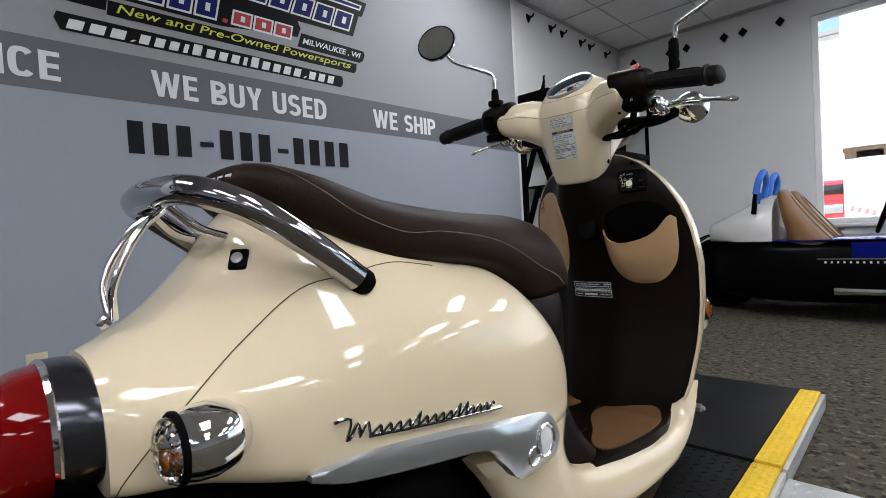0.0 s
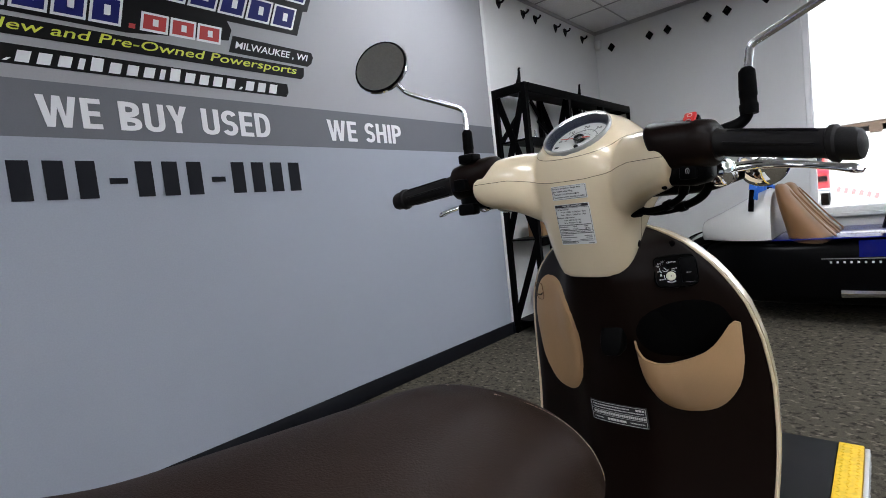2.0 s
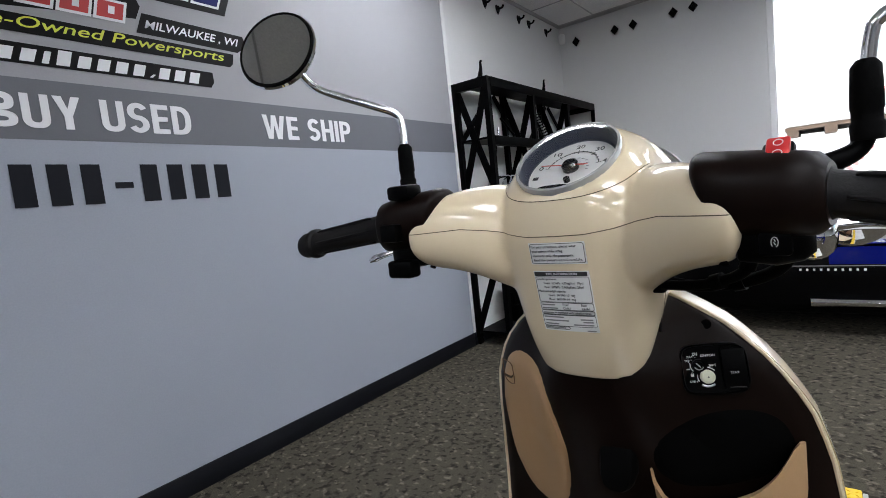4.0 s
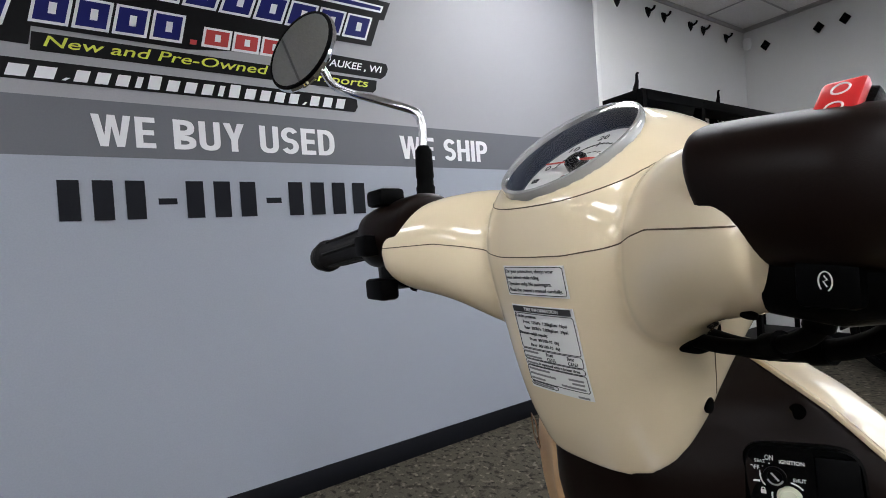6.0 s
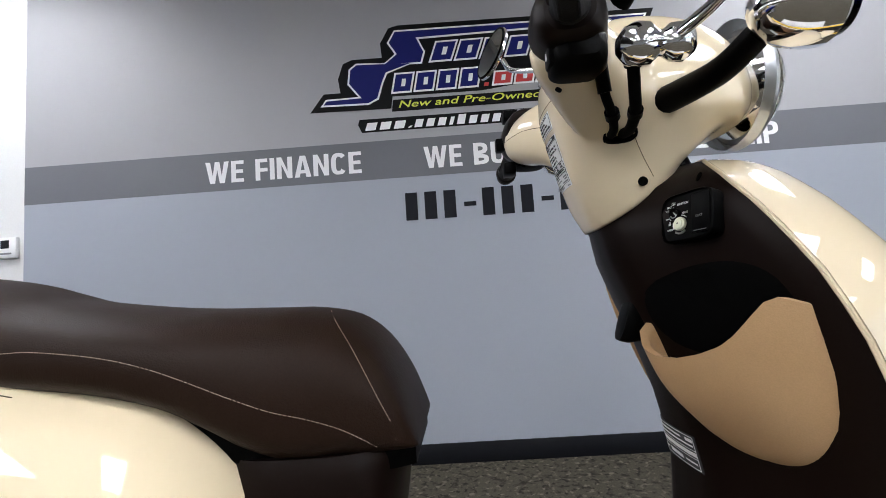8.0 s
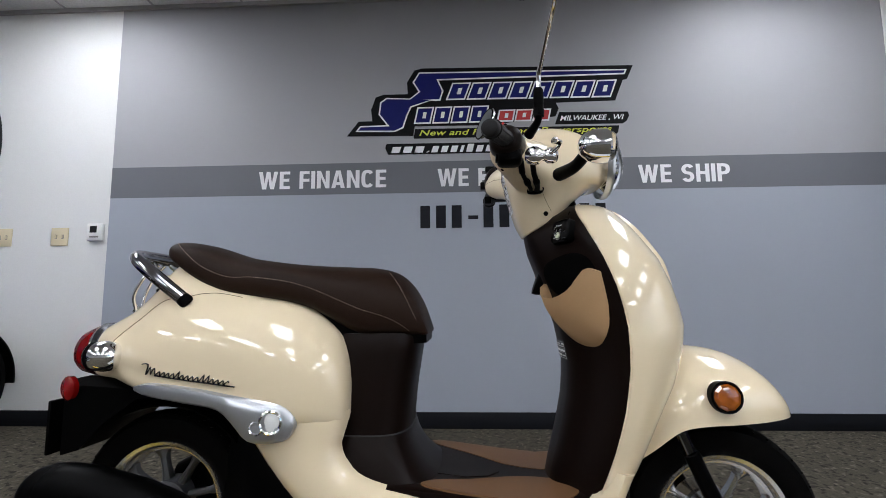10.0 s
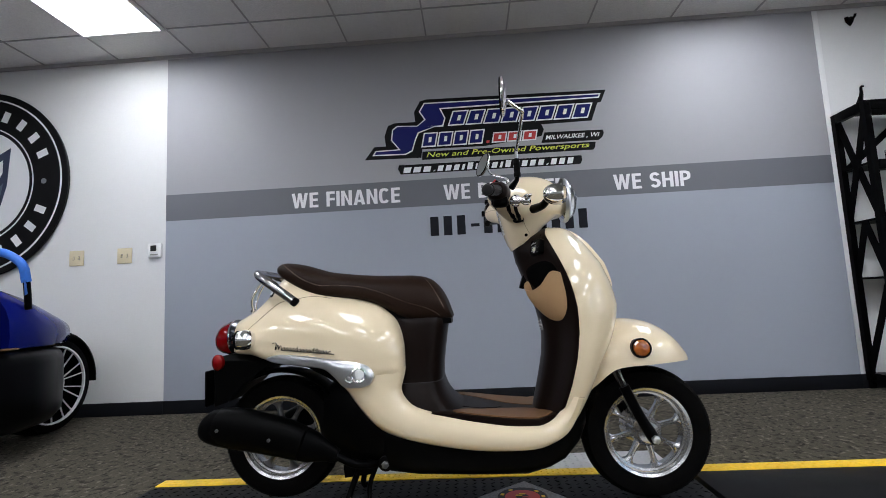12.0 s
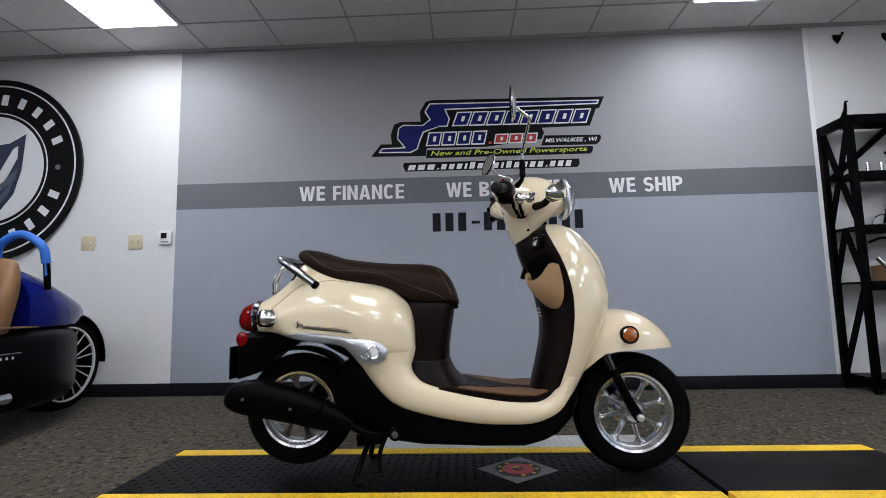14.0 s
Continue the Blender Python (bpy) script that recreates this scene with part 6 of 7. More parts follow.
def bold_letters(text):
    """Condensed bold capitals one unit high, as faces in the x z plane from the origin on; returns them and their width."""
    s, b = 0.17, 0.165
    bm = bmesh.new()
    poly = lambda x, pts: bm.faces.new([bm.verts.new((x + p, 0, q)) for p, q in pts])
    rect = lambda x, x0, x1, z0, z1: poly(x, [(x0, z0), (x1, z0), (x1, z1), (x0, z1)])

    def strip(x, outer, inner):
        a, c = [[bm.verts.new((x + p, 0, q)) for p, q in line] for line in (outer, inner)]
        for k in range(len(a) - 1):
            bm.faces.new((a[k], a[k + 1], c[k + 1], c[k]))

    def arc(cx, cz, rx, rz, a0, a1, n=18, e=2.0):
        out = []
        for k in range(n + 1):
            t = radians(a0 + (a1 - a0) * k / n)
            out.append((cx + rx * math.copysign(abs(math.cos(t)) ** (2 / e), math.cos(t)), cz + rz * math.copysign(abs(math.sin(t)) ** (2 / e), math.sin(t))))
        return out

    def bowl(x, x1, z0, z1):
        c, h = (z0 + z1) / 2, (z1 - z0) / 2
        strip(x, arc(s, c, x1 - s, h, 90, -90, e=2.7), arc(s, c, x1 - 2 * s, h - b, 90, -90, e=2.7))

    x = 0.0
    for ch in text:
        w = {"W": 0.86, "E": 0.46, "F": 0.44, "I": s, "N": 0.56, "A": 0.60, "C": 0.55, "B": 0.55, "U": 0.55, "Y": 0.58, "S": 0.53, "D": 0.55, "H": 0.56, "P": 0.53, " ": 0.26}[ch]
        if ch in "EFIHBDP":
            rect(x, 0, s, 0, 1)
        if ch in "EF":
            for z in ((0, 0.42, 1 - b) if ch == "E" else (0.40, 1 - b)):
                rect(x, s, w if z != 0.42 else w - 0.03, z, z + b)
        if ch == "H":
            rect(x, s, w - s, 0.42, 0.42 + b), rect(x, w - s, w, 0, 1)
        if ch in "BP":
            bowl(x, w - (0.03 if ch == "B" else 0), 0.47 if ch == "B" else 0.38, 1)
        if ch == "B":
            bowl(x, w, 0, 0.47)
        if ch == "D":
            bowl(x, w, 0, 1)
        if ch == "C":
            strip(x, arc(w / 2, 0.5, w / 2, 0.5, 38, 322, 28, 2.8), arc(w / 2, 0.5, w / 2 - s, 0.5 - b, 38, 322, 28, 2.8))
        if ch == "U":
            strip(x, [(0, 1)] + arc(w / 2, 0.3, w / 2, 0.3, 180, 360, 18, 2.4) + [(w, 1)], [(s, 1)] + arc(w / 2, 0.3, w / 2 - s, 0.3 - b, 180, 360, 18, 2.4) + [(w - s, 1)])
        if ch == "S":
            r = (0.5 - b / 2) / 2
            line = [(t, 0.5 + r) for t in range(25, 271, 12)] + [(t, 0.5 - r) for t in range(85, -156, -12)]
            mid = [(w / 2 + (w - s) / 2 * math.cos(radians(t)), c + r * math.sin(radians(t)), b + (s - b) * abs(math.cos(radians(t)))) for t, c in line]
            o, q = [], []
            for k, (px, pz, th) in enumerate(mid):
                d = Vector(mid[min(k + 1, len(mid) - 1)][:2]) - Vector(mid[max(k - 1, 0)][:2])
                d.normalize()
                o.append((px - d.y * th / 2, pz + d.x * th / 2)), q.append((px + d.y * th / 2, pz - d.x * th / 2))
            strip(x, o, q)
        if ch == "N":
            poly(x, [(0, 0), (s, 0), (s, 0.66), (w - s, 0), (w, 0), (w, 1), (w - s, 1), (w - s, 0.34), (s, 1), (0, 1)])
        if ch == "W":
            poly(x, [(0, 1), (0.17, 1), (0.265, 0.34), (0.345, 1), (0.515, 1), (0.595, 0.34), (0.69, 1), (0.86, 1), (0.695, 0), (0.52, 0), (0.43, 0.64), (0.34, 0), (0.165, 0)])
        if ch == "Y":
            poly(x, [(0, 1), (0.19, 1), (0.29, 0.62), (0.39, 1), (0.58, 1), (0.38, 0.40), (0.38, 0), (0.20, 0), (0.20, 0.40)])
        if ch == "A":
            for m in (1, -1):
                poly(x + 0.3, [(m * (p - 0.3), q) for p, q in ((0, 0), (0.18, 0), (0.3, 0.78), (0.3, 1), (0.2, 1))])
            poly(x, [(0.208, 0.18), (0.392, 0.18), (0.367, 0.34), (0.233, 0.34)])
        x += w + 0.085
    bmesh.ops.remove_doubles(bm, verts=bm.verts[:], dist=1e-5)
    return bm, x - 0.085


def wall_text(text, x0, x1, z0, z1, mat, label):
    """A line of capitals cut from thin vinyl on the wall, letter by letter."""
    made, w = [], 0.0
    for ch in text:
        bm, cw = bold_letters(ch)
        made.append((bm, w))
        w += cw + 0.085
    k = (x1 - x0) / (w - 0.085)
    t = thing("wall_lettering", ((x0 + x1) / 2, WY, z0), label, "wall lettering")
    for bm, x in made:
        if not bm.faces:
            bm.free()
            continue
        flat = bmesh.ops.extrude_face_region(bm, geom=bm.faces[:])
        bmesh.ops.translate(bm, verts=[g for g in flat["geom"] if isinstance(g, bmesh.types.BMVert)], vec=(0, 0.0012, 0))
        placed(bm, Matrix.Translation((x0 + x * k, WY - 0.002, z0)) @ Matrix.Diagonal((k, 1, z1 - z0, 1)))
        part("letter", bm, mat, t, smooth=False)
    return t


wall_text("WE FINANCE", -0.710, 0.148, 1.534, 1.653, VINYL_WHITE, "bold white vinyl letters on the dark band")
wall_text("WE BUY USED", 0.488, 1.428, 1.532, 1.651, VINYL_WHITE, "bold white vinyl letters on the dark band")
wall_text("WE SHIP", 1.783, 2.357, 1.532, 1.650, VINYL_WHITE, "bold white vinyl letters on the dark band")
num = thing("wall_number_bars", (0.97, WY, 1.26), "row of dark vinyl bars below the band", "wall graphic")
for k in range(12):
    x0 = 0.358 + k * 0.1025
    if k in (3, 7):
        decal("bar", [(x0 + 0.02, 1.312), (x0 + 0.085, 1.312), (x0 + 0.085, 1.336), (x0 + 0.02, 1.336)], VINYL_DIGIT, num, 0.001)
    else:
        decal("bar", [(x0 + 0.016, 1.256), (x0 + 0.080, 1.256), (x0 + 0.080, 1.405), (x0 + 0.016, 1.405)], VINYL_DIGIT, num, 0.001)

logo = thing("wall_logo", (0.85, WY, 1.9), "blue, red and black vinyl logo of slanted blocks", "wall graphic")


def grown(pts, g):
    """An outline pushed outwards by g."""
    n, out = len(pts), []
    area = sum(pts[i][0] * pts[(i + 1) % n][1] - pts[(i + 1) % n][0] * pts[i][1] for i in range(n))
    s = 1 if area > 0 else -1
    for i in range(n):
        a, b, c = (Vector(pts[j % n]) for j in (i - 1, i, i + 1))
        d0, d1 = (b - a).normalized(), (c - b).normalized()
        m = Vector((d0.y, -d0.x)) + Vector((d1.y, -d1.x))
        m = m.normalized() / max(0.5, math.sqrt(max(0.1, (1 + d0.dot(d1)) / 2)))
        out.append(tuple(b + m * g * s))
    return out


BACKING = [(-0.119, 1.886), (-0.041, 1.987), (0.052, 1.987), (0.042, 2.066), (0.073, 2.152), (0.125, 2.171), (0.29, 2.170), (0.285, 2.253), (0.334, 2.336), (0.386, 2.349), (1.784, 2.328), (1.741, 2.232), (1.714, 2.228), (1.659, 2.088), (1.273, 2.083), (1.290, 2.043), (1.268, 1.990), (0.825, 1.940), (0.338, 1.945), (0.327, 1.878)]
decal("backing", BACKING, VINYL_BLACK, logo, 0.0, "black backing shape")
SW1 = [(0.365, 2.321), (1.744, 2.302), (1.727, 2.266), (0.498, 2.260), (0.531, 2.185), (0.509, 2.118), (0.285, 2.122), (0.362, 2.185), (0.322, 2.251)]
SW2 = [(0.145, 2.148), (0.464, 2.128), (0.315, 2.076), (0.290, 2.022), (0.262, 1.935), (0.205, 1.908), (-0.061, 1.915), (-0.030, 1.955), (0.150, 1.957), (0.093, 2.031), (0.104, 2.117)]
for sw in (SW1, SW2):
    decal("swoosh_edge", sw, VINYL_WHITE, logo, 0.0014)
    decal("swoosh", grown(sw, -0.010), VINYL_BLUE, logo, 0.0028, "blue swoosh with a white edge")


def block(x0, x1, z0, z1, lean, mat, parent, notch):
    pts = [(x0, z0), (x1, z0), (x1 + lean, z1), (x0 + lean, z1)]
    decal("block_edge", pts, VINYL_WHITE, parent, 0.0014)
    decal("block", grown(pts, -0.010), mat, parent, 0.0028)
    if notch:
        xm, w, h = (x0 + x1 + lean) / 2, (x1 - x0) * 0.10, (z1 - z0) * 0.18
        decal("block_slot", [(xm - w, (z0 + z1) / 2 - h), (xm + w, (z0 + z1) / 2 - h), (xm + w + lean * 0.3, (z0 + z1) / 2 + h), (xm - w + lean * 0.3, (z0 + z1) / 2 + h)], VINYL_WHITE, parent, 0.0042)


for k in range(8):
    block(0.545 + k * 0.137, 0.545 + k * 0.137 + 0.128, 2.120 - k * 0.0012, 2.240 - k * 0.0012, 0.045, VINYL_BLUE, logo, True)
for k in range(4):
    block(0.330 + k * 0.122, 0.330 + k * 0.122 + 0.113, 1.960, 2.076, 0.025, VINYL_BLUE, logo, True)
decal("dot", [(0.838, 1.962), (0.862, 1.962), (0.866, 1.982), (0.842, 1.982)], VINYL_RED, logo, 0.0028)
for k in range(3):
    block(0.880 + k * 0.117, 0.880 + k * 0.117 + 0.110, 1.961, 2.044, 0.018, VINYL_RED, logo, True)
sub = thing("wall_slogan", (1.0, WY, 1.86), "yellow words on a black vinyl strip", "wall graphic")
decal("strip", [(0.330, 1.860), (1.650, 1.856), (1.668, 1.872), (1.676, 1.918), (0.338, 1.926)], VINYL_BLACK, sub, 0.0001)
part("lettering", placed(letters("New and Pre-Owned Powersports", 1.26, 0.052, 0.001, 0.006, 0.25), Matrix.Translation((0.368, WY - 0.0015, 1.866))), VINYL_YELLOW, sub, smooth=False)
town = thing("wall_town_strip", (1.5, WY, 1.93), "white slanted words on a black vinyl strip", "wall graphic")
decal("strip", [(1.262, 1.935), (1.700, 1.930), (1.728, 1.950), (1.744, 1.985), (1.736, 2.010), (1.292, 2.018)], VINYL_BLACK, town, 0.0001)
part("lettering", placed(letters("MILWAUKEE , WI", 0.415, 0.040, 0.001, 0.01, 0.3), Matrix.Translation((1.296, WY - 0.0015, 1.953))), VINYL_WHITE, town, smooth=False)
site = thing("wall_bar_strip", (0.85, WY, 1.75), "black vinyl strip with a row of white bars", "wall graphic")
decal("strip", [(0.160, 1.754), (1.545, 1.750), (1.562, 1.775), (1.560, 1.818), (0.150, 1.828), (0.140, 1.80)], VINYL_BLACK, site, 0.0001)
x = 0.178
for k in range(22):
    w = 0.056 if k < 3 else (0.012 if k in (3, 18) else (0.020 if k in (7, 12) else 0.041))
    z1 = 1.774 if k in (3, 18) else (1.806 if k not in (8, 13) else 1.816)
    decal("bar", [(x, 1.764 - k * 0.0002), (x + w, 1.764 - k * 0.0002), (x + w + 0.014, z1), (x + 0.014, z1)], VINYL_WHITE, site, 0.0014)
    x += w + 0.022

# round sign
RC = Vector((-3.31, WALL_Y - 0.03, 1.875))
sign = thing("round_sign", (RC.x, WALL_Y, RC.z - 0.78), "large round black and white wall sign with a shield", "wall sign")
part("disc", lathe([(0.028, 0.77), (0.0, 0.78), (-0.004, 0.775)], RC, (0, 1, 0), 96), VINYL_BLACK, sign)


def ring_decal(name, r0, r1, mat, d):
    bm = loft([oval(RC + Vector((0, -d, 0)), X, Z, r, r, 96) for r in (r0, r1)] + [oval(RC + Vector((0, -d + 0.002, 0)), X, Z, r, r, 96) for r in (r1, r0)], caps=False)
    return part(name, bm, mat, sign)


ring_decal("outer_line", 0.715, 0.728, VINYL_WHITE, 0.006)
ring_decal("inner_line", 0.478, 0.488, VINYL_WHITE, 0.006)
part("white_field", lathe([(-0.004, 0.452), (-0.006, 0.452)], RC, (0, 1, 0), 80), VINYL_WHITE, sign)
for n, a0, a1, flip in ((10, radians(165), radians(15), 1), (10, radians(195), radians(345), -1)):
    for k in range(n):
        a = a0 + (a1 - a0) * (k + 0.5) / n
        c = RC + Vector((math.cos(a), 0, math.sin(a))) * 0.60 + Vector((0, -0.005, 0))
        u, v = Vector((-math.sin(a), 0, math.cos(a))), Vector((math.cos(a), 0, math.sin(a)))
        part("bar", slab([c + u * p * 0.028 + v * q * 0.045 for p, q in ((-1, -1), (1, -1), (1, 1), (-1, 1))], (0, -0.002, 0)), VINYL_WHITE, sign)
for s in (-1, 1):
    part("dot", lathe([(0, 0.022), (-0.002, 0.022)], RC + Vector((s * 0.575, -0.005, 0)), (0, 1, 0), 24), VINYL_GREY, sign)
    half = [(0, -0.42), (s * 0.10, -0.36), (s * 0.21, -0.22), (s * 0.265, -0.02), (s * 0.285, 0.29), (s * 0.15, 0.215), (0, 0.195)]
    part("shield_half", slab([RC + Vector((x, -0.007, z)) for x, z in half], (0, -0.002, 0)), VINYL_SLATE if s < 0 else VINYL_NIGHT, sign, smooth=False)
    part("chevron", slab([RC + Vector((x, -0.0095, z)) for x, z in ((0, -0.345), (0, -0.175), (s * 0.185, 0.165), (s * 0.225, 0.19), (s * 0.225, 0.085), (s * 0.04, -0.30))], (0, -0.002, 0)), VINYL_WHITE, sign, smooth=False)
    for k in range(2):
        part("feather", slab([RC + Vector((x, -0.0095, z - 0.11 * k)) for x, z in ((s * 0.075, -0.15), (s * (0.235 - 0.035 * k), 0.0), (s * (0.215 - 0.04 * k), -0.10), (s * 0.105, -0.185))], (0, -0.002, 0)), VINYL_MIST, sign, smooth=False)

# plates on the wall
for x in (-2.46, -2.063):
    t = thing("switch_plate", (x, WALL_Y, 1.165), "almond double light switch plate", "switch plate", "light switches")
    part("plate", box((x - 0.060, WALL_Y - 0.008, 1.172), (x + 0.060, WALL_Y - 0.0005, 1.294), 0.003), ALMOND, t)
    for d in (-0.023, 0.023):
        part("toggle", box((x + d - 0.005, WALL_Y - 0.018, 1.223), (x + d + 0.005, WALL_Y - 0.0085, 1.243), 0.002), ALMOND, t)
        part("slot", box((x + d - 0.007, WALL_Y - 0.0095, 1.219), (x + d + 0.007, WALL_Y - 0.0082, 1.247)), GREY_INK, t)
t = thing("thermostat", (-1.817, WALL_Y, 1.205), "white wall thermostat with a dark display", "thermostat")
part("case", box((-1.862, WALL_Y - 0.028, 1.203), (-1.752, WALL_Y - 0.0005, 1.318), 0.008), WHITE_TRIM, t)
part("display", box((-1.838, WALL_Y - 0.0295, 1.255), (-1.790, WALL_Y - 0.0285, 1.300)), BLACK_GLOSS, t)
part("buttons_strip", box((-1.838, WALL_Y - 0.0295, 1.222), (-1.776, WALL_Y - 0.0285, 1.232)), GREY_INK, t)
t = thing("wall_outlet", (-0.005, WALL_Y, 0.315), "almond duplex wall outlet", "outlet")
part("plate", box((-0.040, WALL_Y - 0.007, 0.312), (0.030, WALL_Y - 0.0005, 0.428), 0.003), ALMOND, t)
for z in (0.343, 0.397):
    part("receptacle", lathe([(0, 0.016), (0.0085, 0.016), (0.009, 0.014)], (-0.005, WALL_Y - 0.0005, z), (0, -1, 0), 20), ALMOND, t)
    for d in (-0.006, 0.006):
        part("slot", box((-0.005 + d - 0.0012, WALL_Y - 0.0105, z - 0.005), (-0.005 + d + 0.0012, WALL_Y - 0.0095, z + 0.005)), INK, t)


# black hanger plates under the ceiling
def wall_hook(x):
    t = thing("wall_hook", (x, WALL_Y, 2.69), "small black steel wall hook plate", "wall hook", "hooks on the north wall")
    part("plate", slab([Vector((x + a, WALL_Y - 0.001, 2.745 + b)) for a, b in ((0, -0.05), (0.03, -0.012), (0.034, 0.022), (0.012, 0.03), (0, 0.022), (-0.012, 0.03), (-0.034, 0.022), (-0.03, -0.012))], (0, -0.006, 0)), BLACK_SATIN, t, smooth=False)
    part("prong", tube([(x, WALL_Y - 0.006, 2.745), (x, WALL_Y - 0.03, 2.740), (x + 0.004, WALL_Y - 0.05, 2.748), (x + 0.006, WALL_Y - 0.058, 2.765)], 0.009, 8), BLACK_SATIN, t)


for x in (3.66, 4.04, 4.25, 4.63, 4.83, 5.21):
    wall_hook(x)
for y in (1.74, 1.335, 1.155, 0.79, 0.62, 0.305):
    t = thing("hook_plate", (EAST, y, 2.615), "small black diamond hook plate on the wall", "wall hook", "hooks on the east wall")
    part("plate", slab([Vector((EAST - 0.001, y + a, 2.665 + b)) for a, b in ((0, -0.05), (0.042, 0), (0, 0.05), (-0.042, 0))], (-0.006, 0, 0)), BLACK_SATIN, t, smooth=False)
    part("peg", lathe([(0, 0.009), (0.03, 0.009), (0.034, 0.006)], (EAST - 0.007, y, 2.665), (-1, 0, 0.1), 12), BLACK_SATIN, t)

cs = thing("corner_sensor", (EAST, WALL_Y, 2.66), "small white rounded sensor high in the corner", "sensor")
part("sensor_case", loft([oval((EAST - 0.045, WALL_Y - 0.045, z), X, Y, a, a, 20, 2.5) for z, a in ((2.665, 0.012), (2.672, 0.026), (2.70, 0.034), (2.755, 0.034), (2.765, 0.026))]), WHITE_TRIM, cs)
part("sensor_bracket", box((EAST - 0.03, WALL_Y - 0.03, 2.70), (EAST - 0.0005, WALL_Y - 0.0005, 2.73)), WHITE_TRIM, cs)

# ---- steel rack ----
RX0, RX1, RY0, RY1, RTOP = 3.44, 5.56, 1.62, 1.895, 1.991
rack = thing("steel_rack", ((RX0 + RX1) / 2, (RY0 + RY1) / 2, 0), "tall black steel shelving rack with braced ends", "shelving rack")
for x in [RX0 + (RX1 - RX0) * k / 3 for k in range(4)]:
    for y in (RY0, RY1):
        part("post", beam((x, y, 0.06), (x, y, RTOP), 0.042, 0.04), BLACK_SATIN, rack, smooth=False)
    for z0, z1 in ((0.10, 0.77), (0.77, 1.17), (1.17, 1.56), (1.56, 1.98)):
        mid = (RY0 + RY1) / 2
        ends = {0.10: ((RY1, RY0),), 0.77: ((RY0, mid), (RY1, mid)), 1.17: ((RY1, mid), (RY0, mid))}.get(z0, ((mid, RY1), (mid, RY0)))
        for k, (ya, yb) in enumerate(ends):
            part("brace", beam((x + 0.004 * k, ya, z0), (x + 0.004 * k, yb, z1), 0.006, 0.055), BLACK_SATIN, rack, smooth=False)
for z in (0.10, 0.77, 1.17, 1.56, 1.98):
    part("shelf", box((RX0, RY0, z - 0.005), (RX1, RY1, z + 0.01)), BLACK_SATIN, rack, smooth=False)
    part("front_rail", box((RX0 + 0.026, RY0 - 0.022, z - 0.055), (RX1 - 0.026, RY0 - 0.001, z + 0.012), 0.003), BLACK_SATIN, rack)
for x in (RX0, RX1):
    part("end_rail", box((x - 0.0215, RY0 + 0.021, 1.925), (x + 0.0215, RY1 - 0.021, 1.992), 0.003), BLACK_SATIN, rack)
for a, b in (((RX0 + 0.03, RY1, 1.57), (RX0 + 0.50, RY1, 1.97)), ((RX0 + 0.95, RY1, 1.57), (RX0 + 0.55, RY1, 1.97)), ((RX0 + 1.1, RY1, 1.57), (RX0 + 1.55, RY1, 1.97)), ((RX0 + 2.05, RY1, 1.57), (RX0 + 1.6, RY1, 1.97)), ((RX0 + 0.40, RY1, 1.175), (RX0 + 0.50, RY1, 1.55)), ((RX0 + 1.5, RY1, 1.175), (RX0 + 1.58, RY1, 1.55))):
    part("back_brace", beam(a, b, 0.008, 0.045), BLACK_SATIN, rack, smooth=False)
for x in (RX0, RX1):
    for y in (RY0, RY1):
        part("caster", lathe([(-0.012, 0.028), (0.012, 0.028)], (x, y, 0.029), (1, 0, 0), 20), BLACK_RUBBER, rack)
for x in (RX0 + 0.03, RX0 + 1.07):
    t = thing("hook_bracket", (x, RY0 + 0.05, 1.99), "small black steel bracket standing on the rack", "bracket", "brackets on the rack")
    part("foot", box((x - 0.035, RY0 + 0.02, 1.991), (x + 0.035, RY0 + 0.08, 1.999), 0.002), BLACK_SATIN, t)
    part("arm", tube([(x - 0.02, RY0 + 0.05, 1.998), (x, RY0 + 0.05, 2.06), (x + 0.004, RY0 + 0.05, 2.11), (x + 0.022, RY0 + 0.05, 2.118)], [0.02, 0.012, 0.008, 0.006], 8), BLACK_SATIN, t)
for x in (3.62, 3.72):
    solid("chrome_post", tube([(x, 1.72, 1.571), (x, 1.72, 1.66)], 0.009, 10), CHROME, (x, 1.72, 1.571), "short chrome tube standing on the rack", "tube", "chrome tubes")
solid("lever_bar", tube([(3.74, 1.70, 1.73), (3.86, 1.70, 1.655), (3.93, 1.70, 1.615), (3.92, 1.70, 1.581)], 0.010, 8), BLACK_SATIN, (3.85, 1.7, 1.571), "bent black steel lever lying on the rack", "lever")
lug = thing("luggage_rack", (3.95, 1.72, 1.181), "chrome wire luggage rack lying on the shelf", "luggage rack")
for k in range(6):
    x = 3.66 + k * 0.115
    part("hoop", tube([(x, 1.66, 1.193), (x + 0.06, 1.66, 1.225), (x + 0.10, 1.67, 1.28), (x + 0.12, 1.76, 1.287), (x + 0.09, 1.85, 1.275), (x + 0.05, 1.86, 1.205)], 0.0055, 8), CHROME, lug)
part("rail", tube([(3.60, 1.66, 1.188), (4.36, 1.66, 1.188)], 0.006, 8), CHROME, lug)
part("rail", tube([(3.76, 1.672, 1.283), (4.40, 1.672, 1.283)], 0.006, 8), CHROME, lug)
bx = thing("cardboard_box", (3.74, 1.76, 0.78), "small open brown cardboard box on the rack", "box")
part("box_body", box((3.66, 1.70, 0.781), (3.82, 1.84, 0.90), 0.003), CARD, bx)
part("flap", slab([Vector((3.66, 1.70, 0.901)), Vector((3.82, 1.70, 0.901)), Vector((3.84, 1.67, 0.96)), Vector((3.64, 1.67, 0.96))], (0, 0.003, 0.001)), CARD, bx)
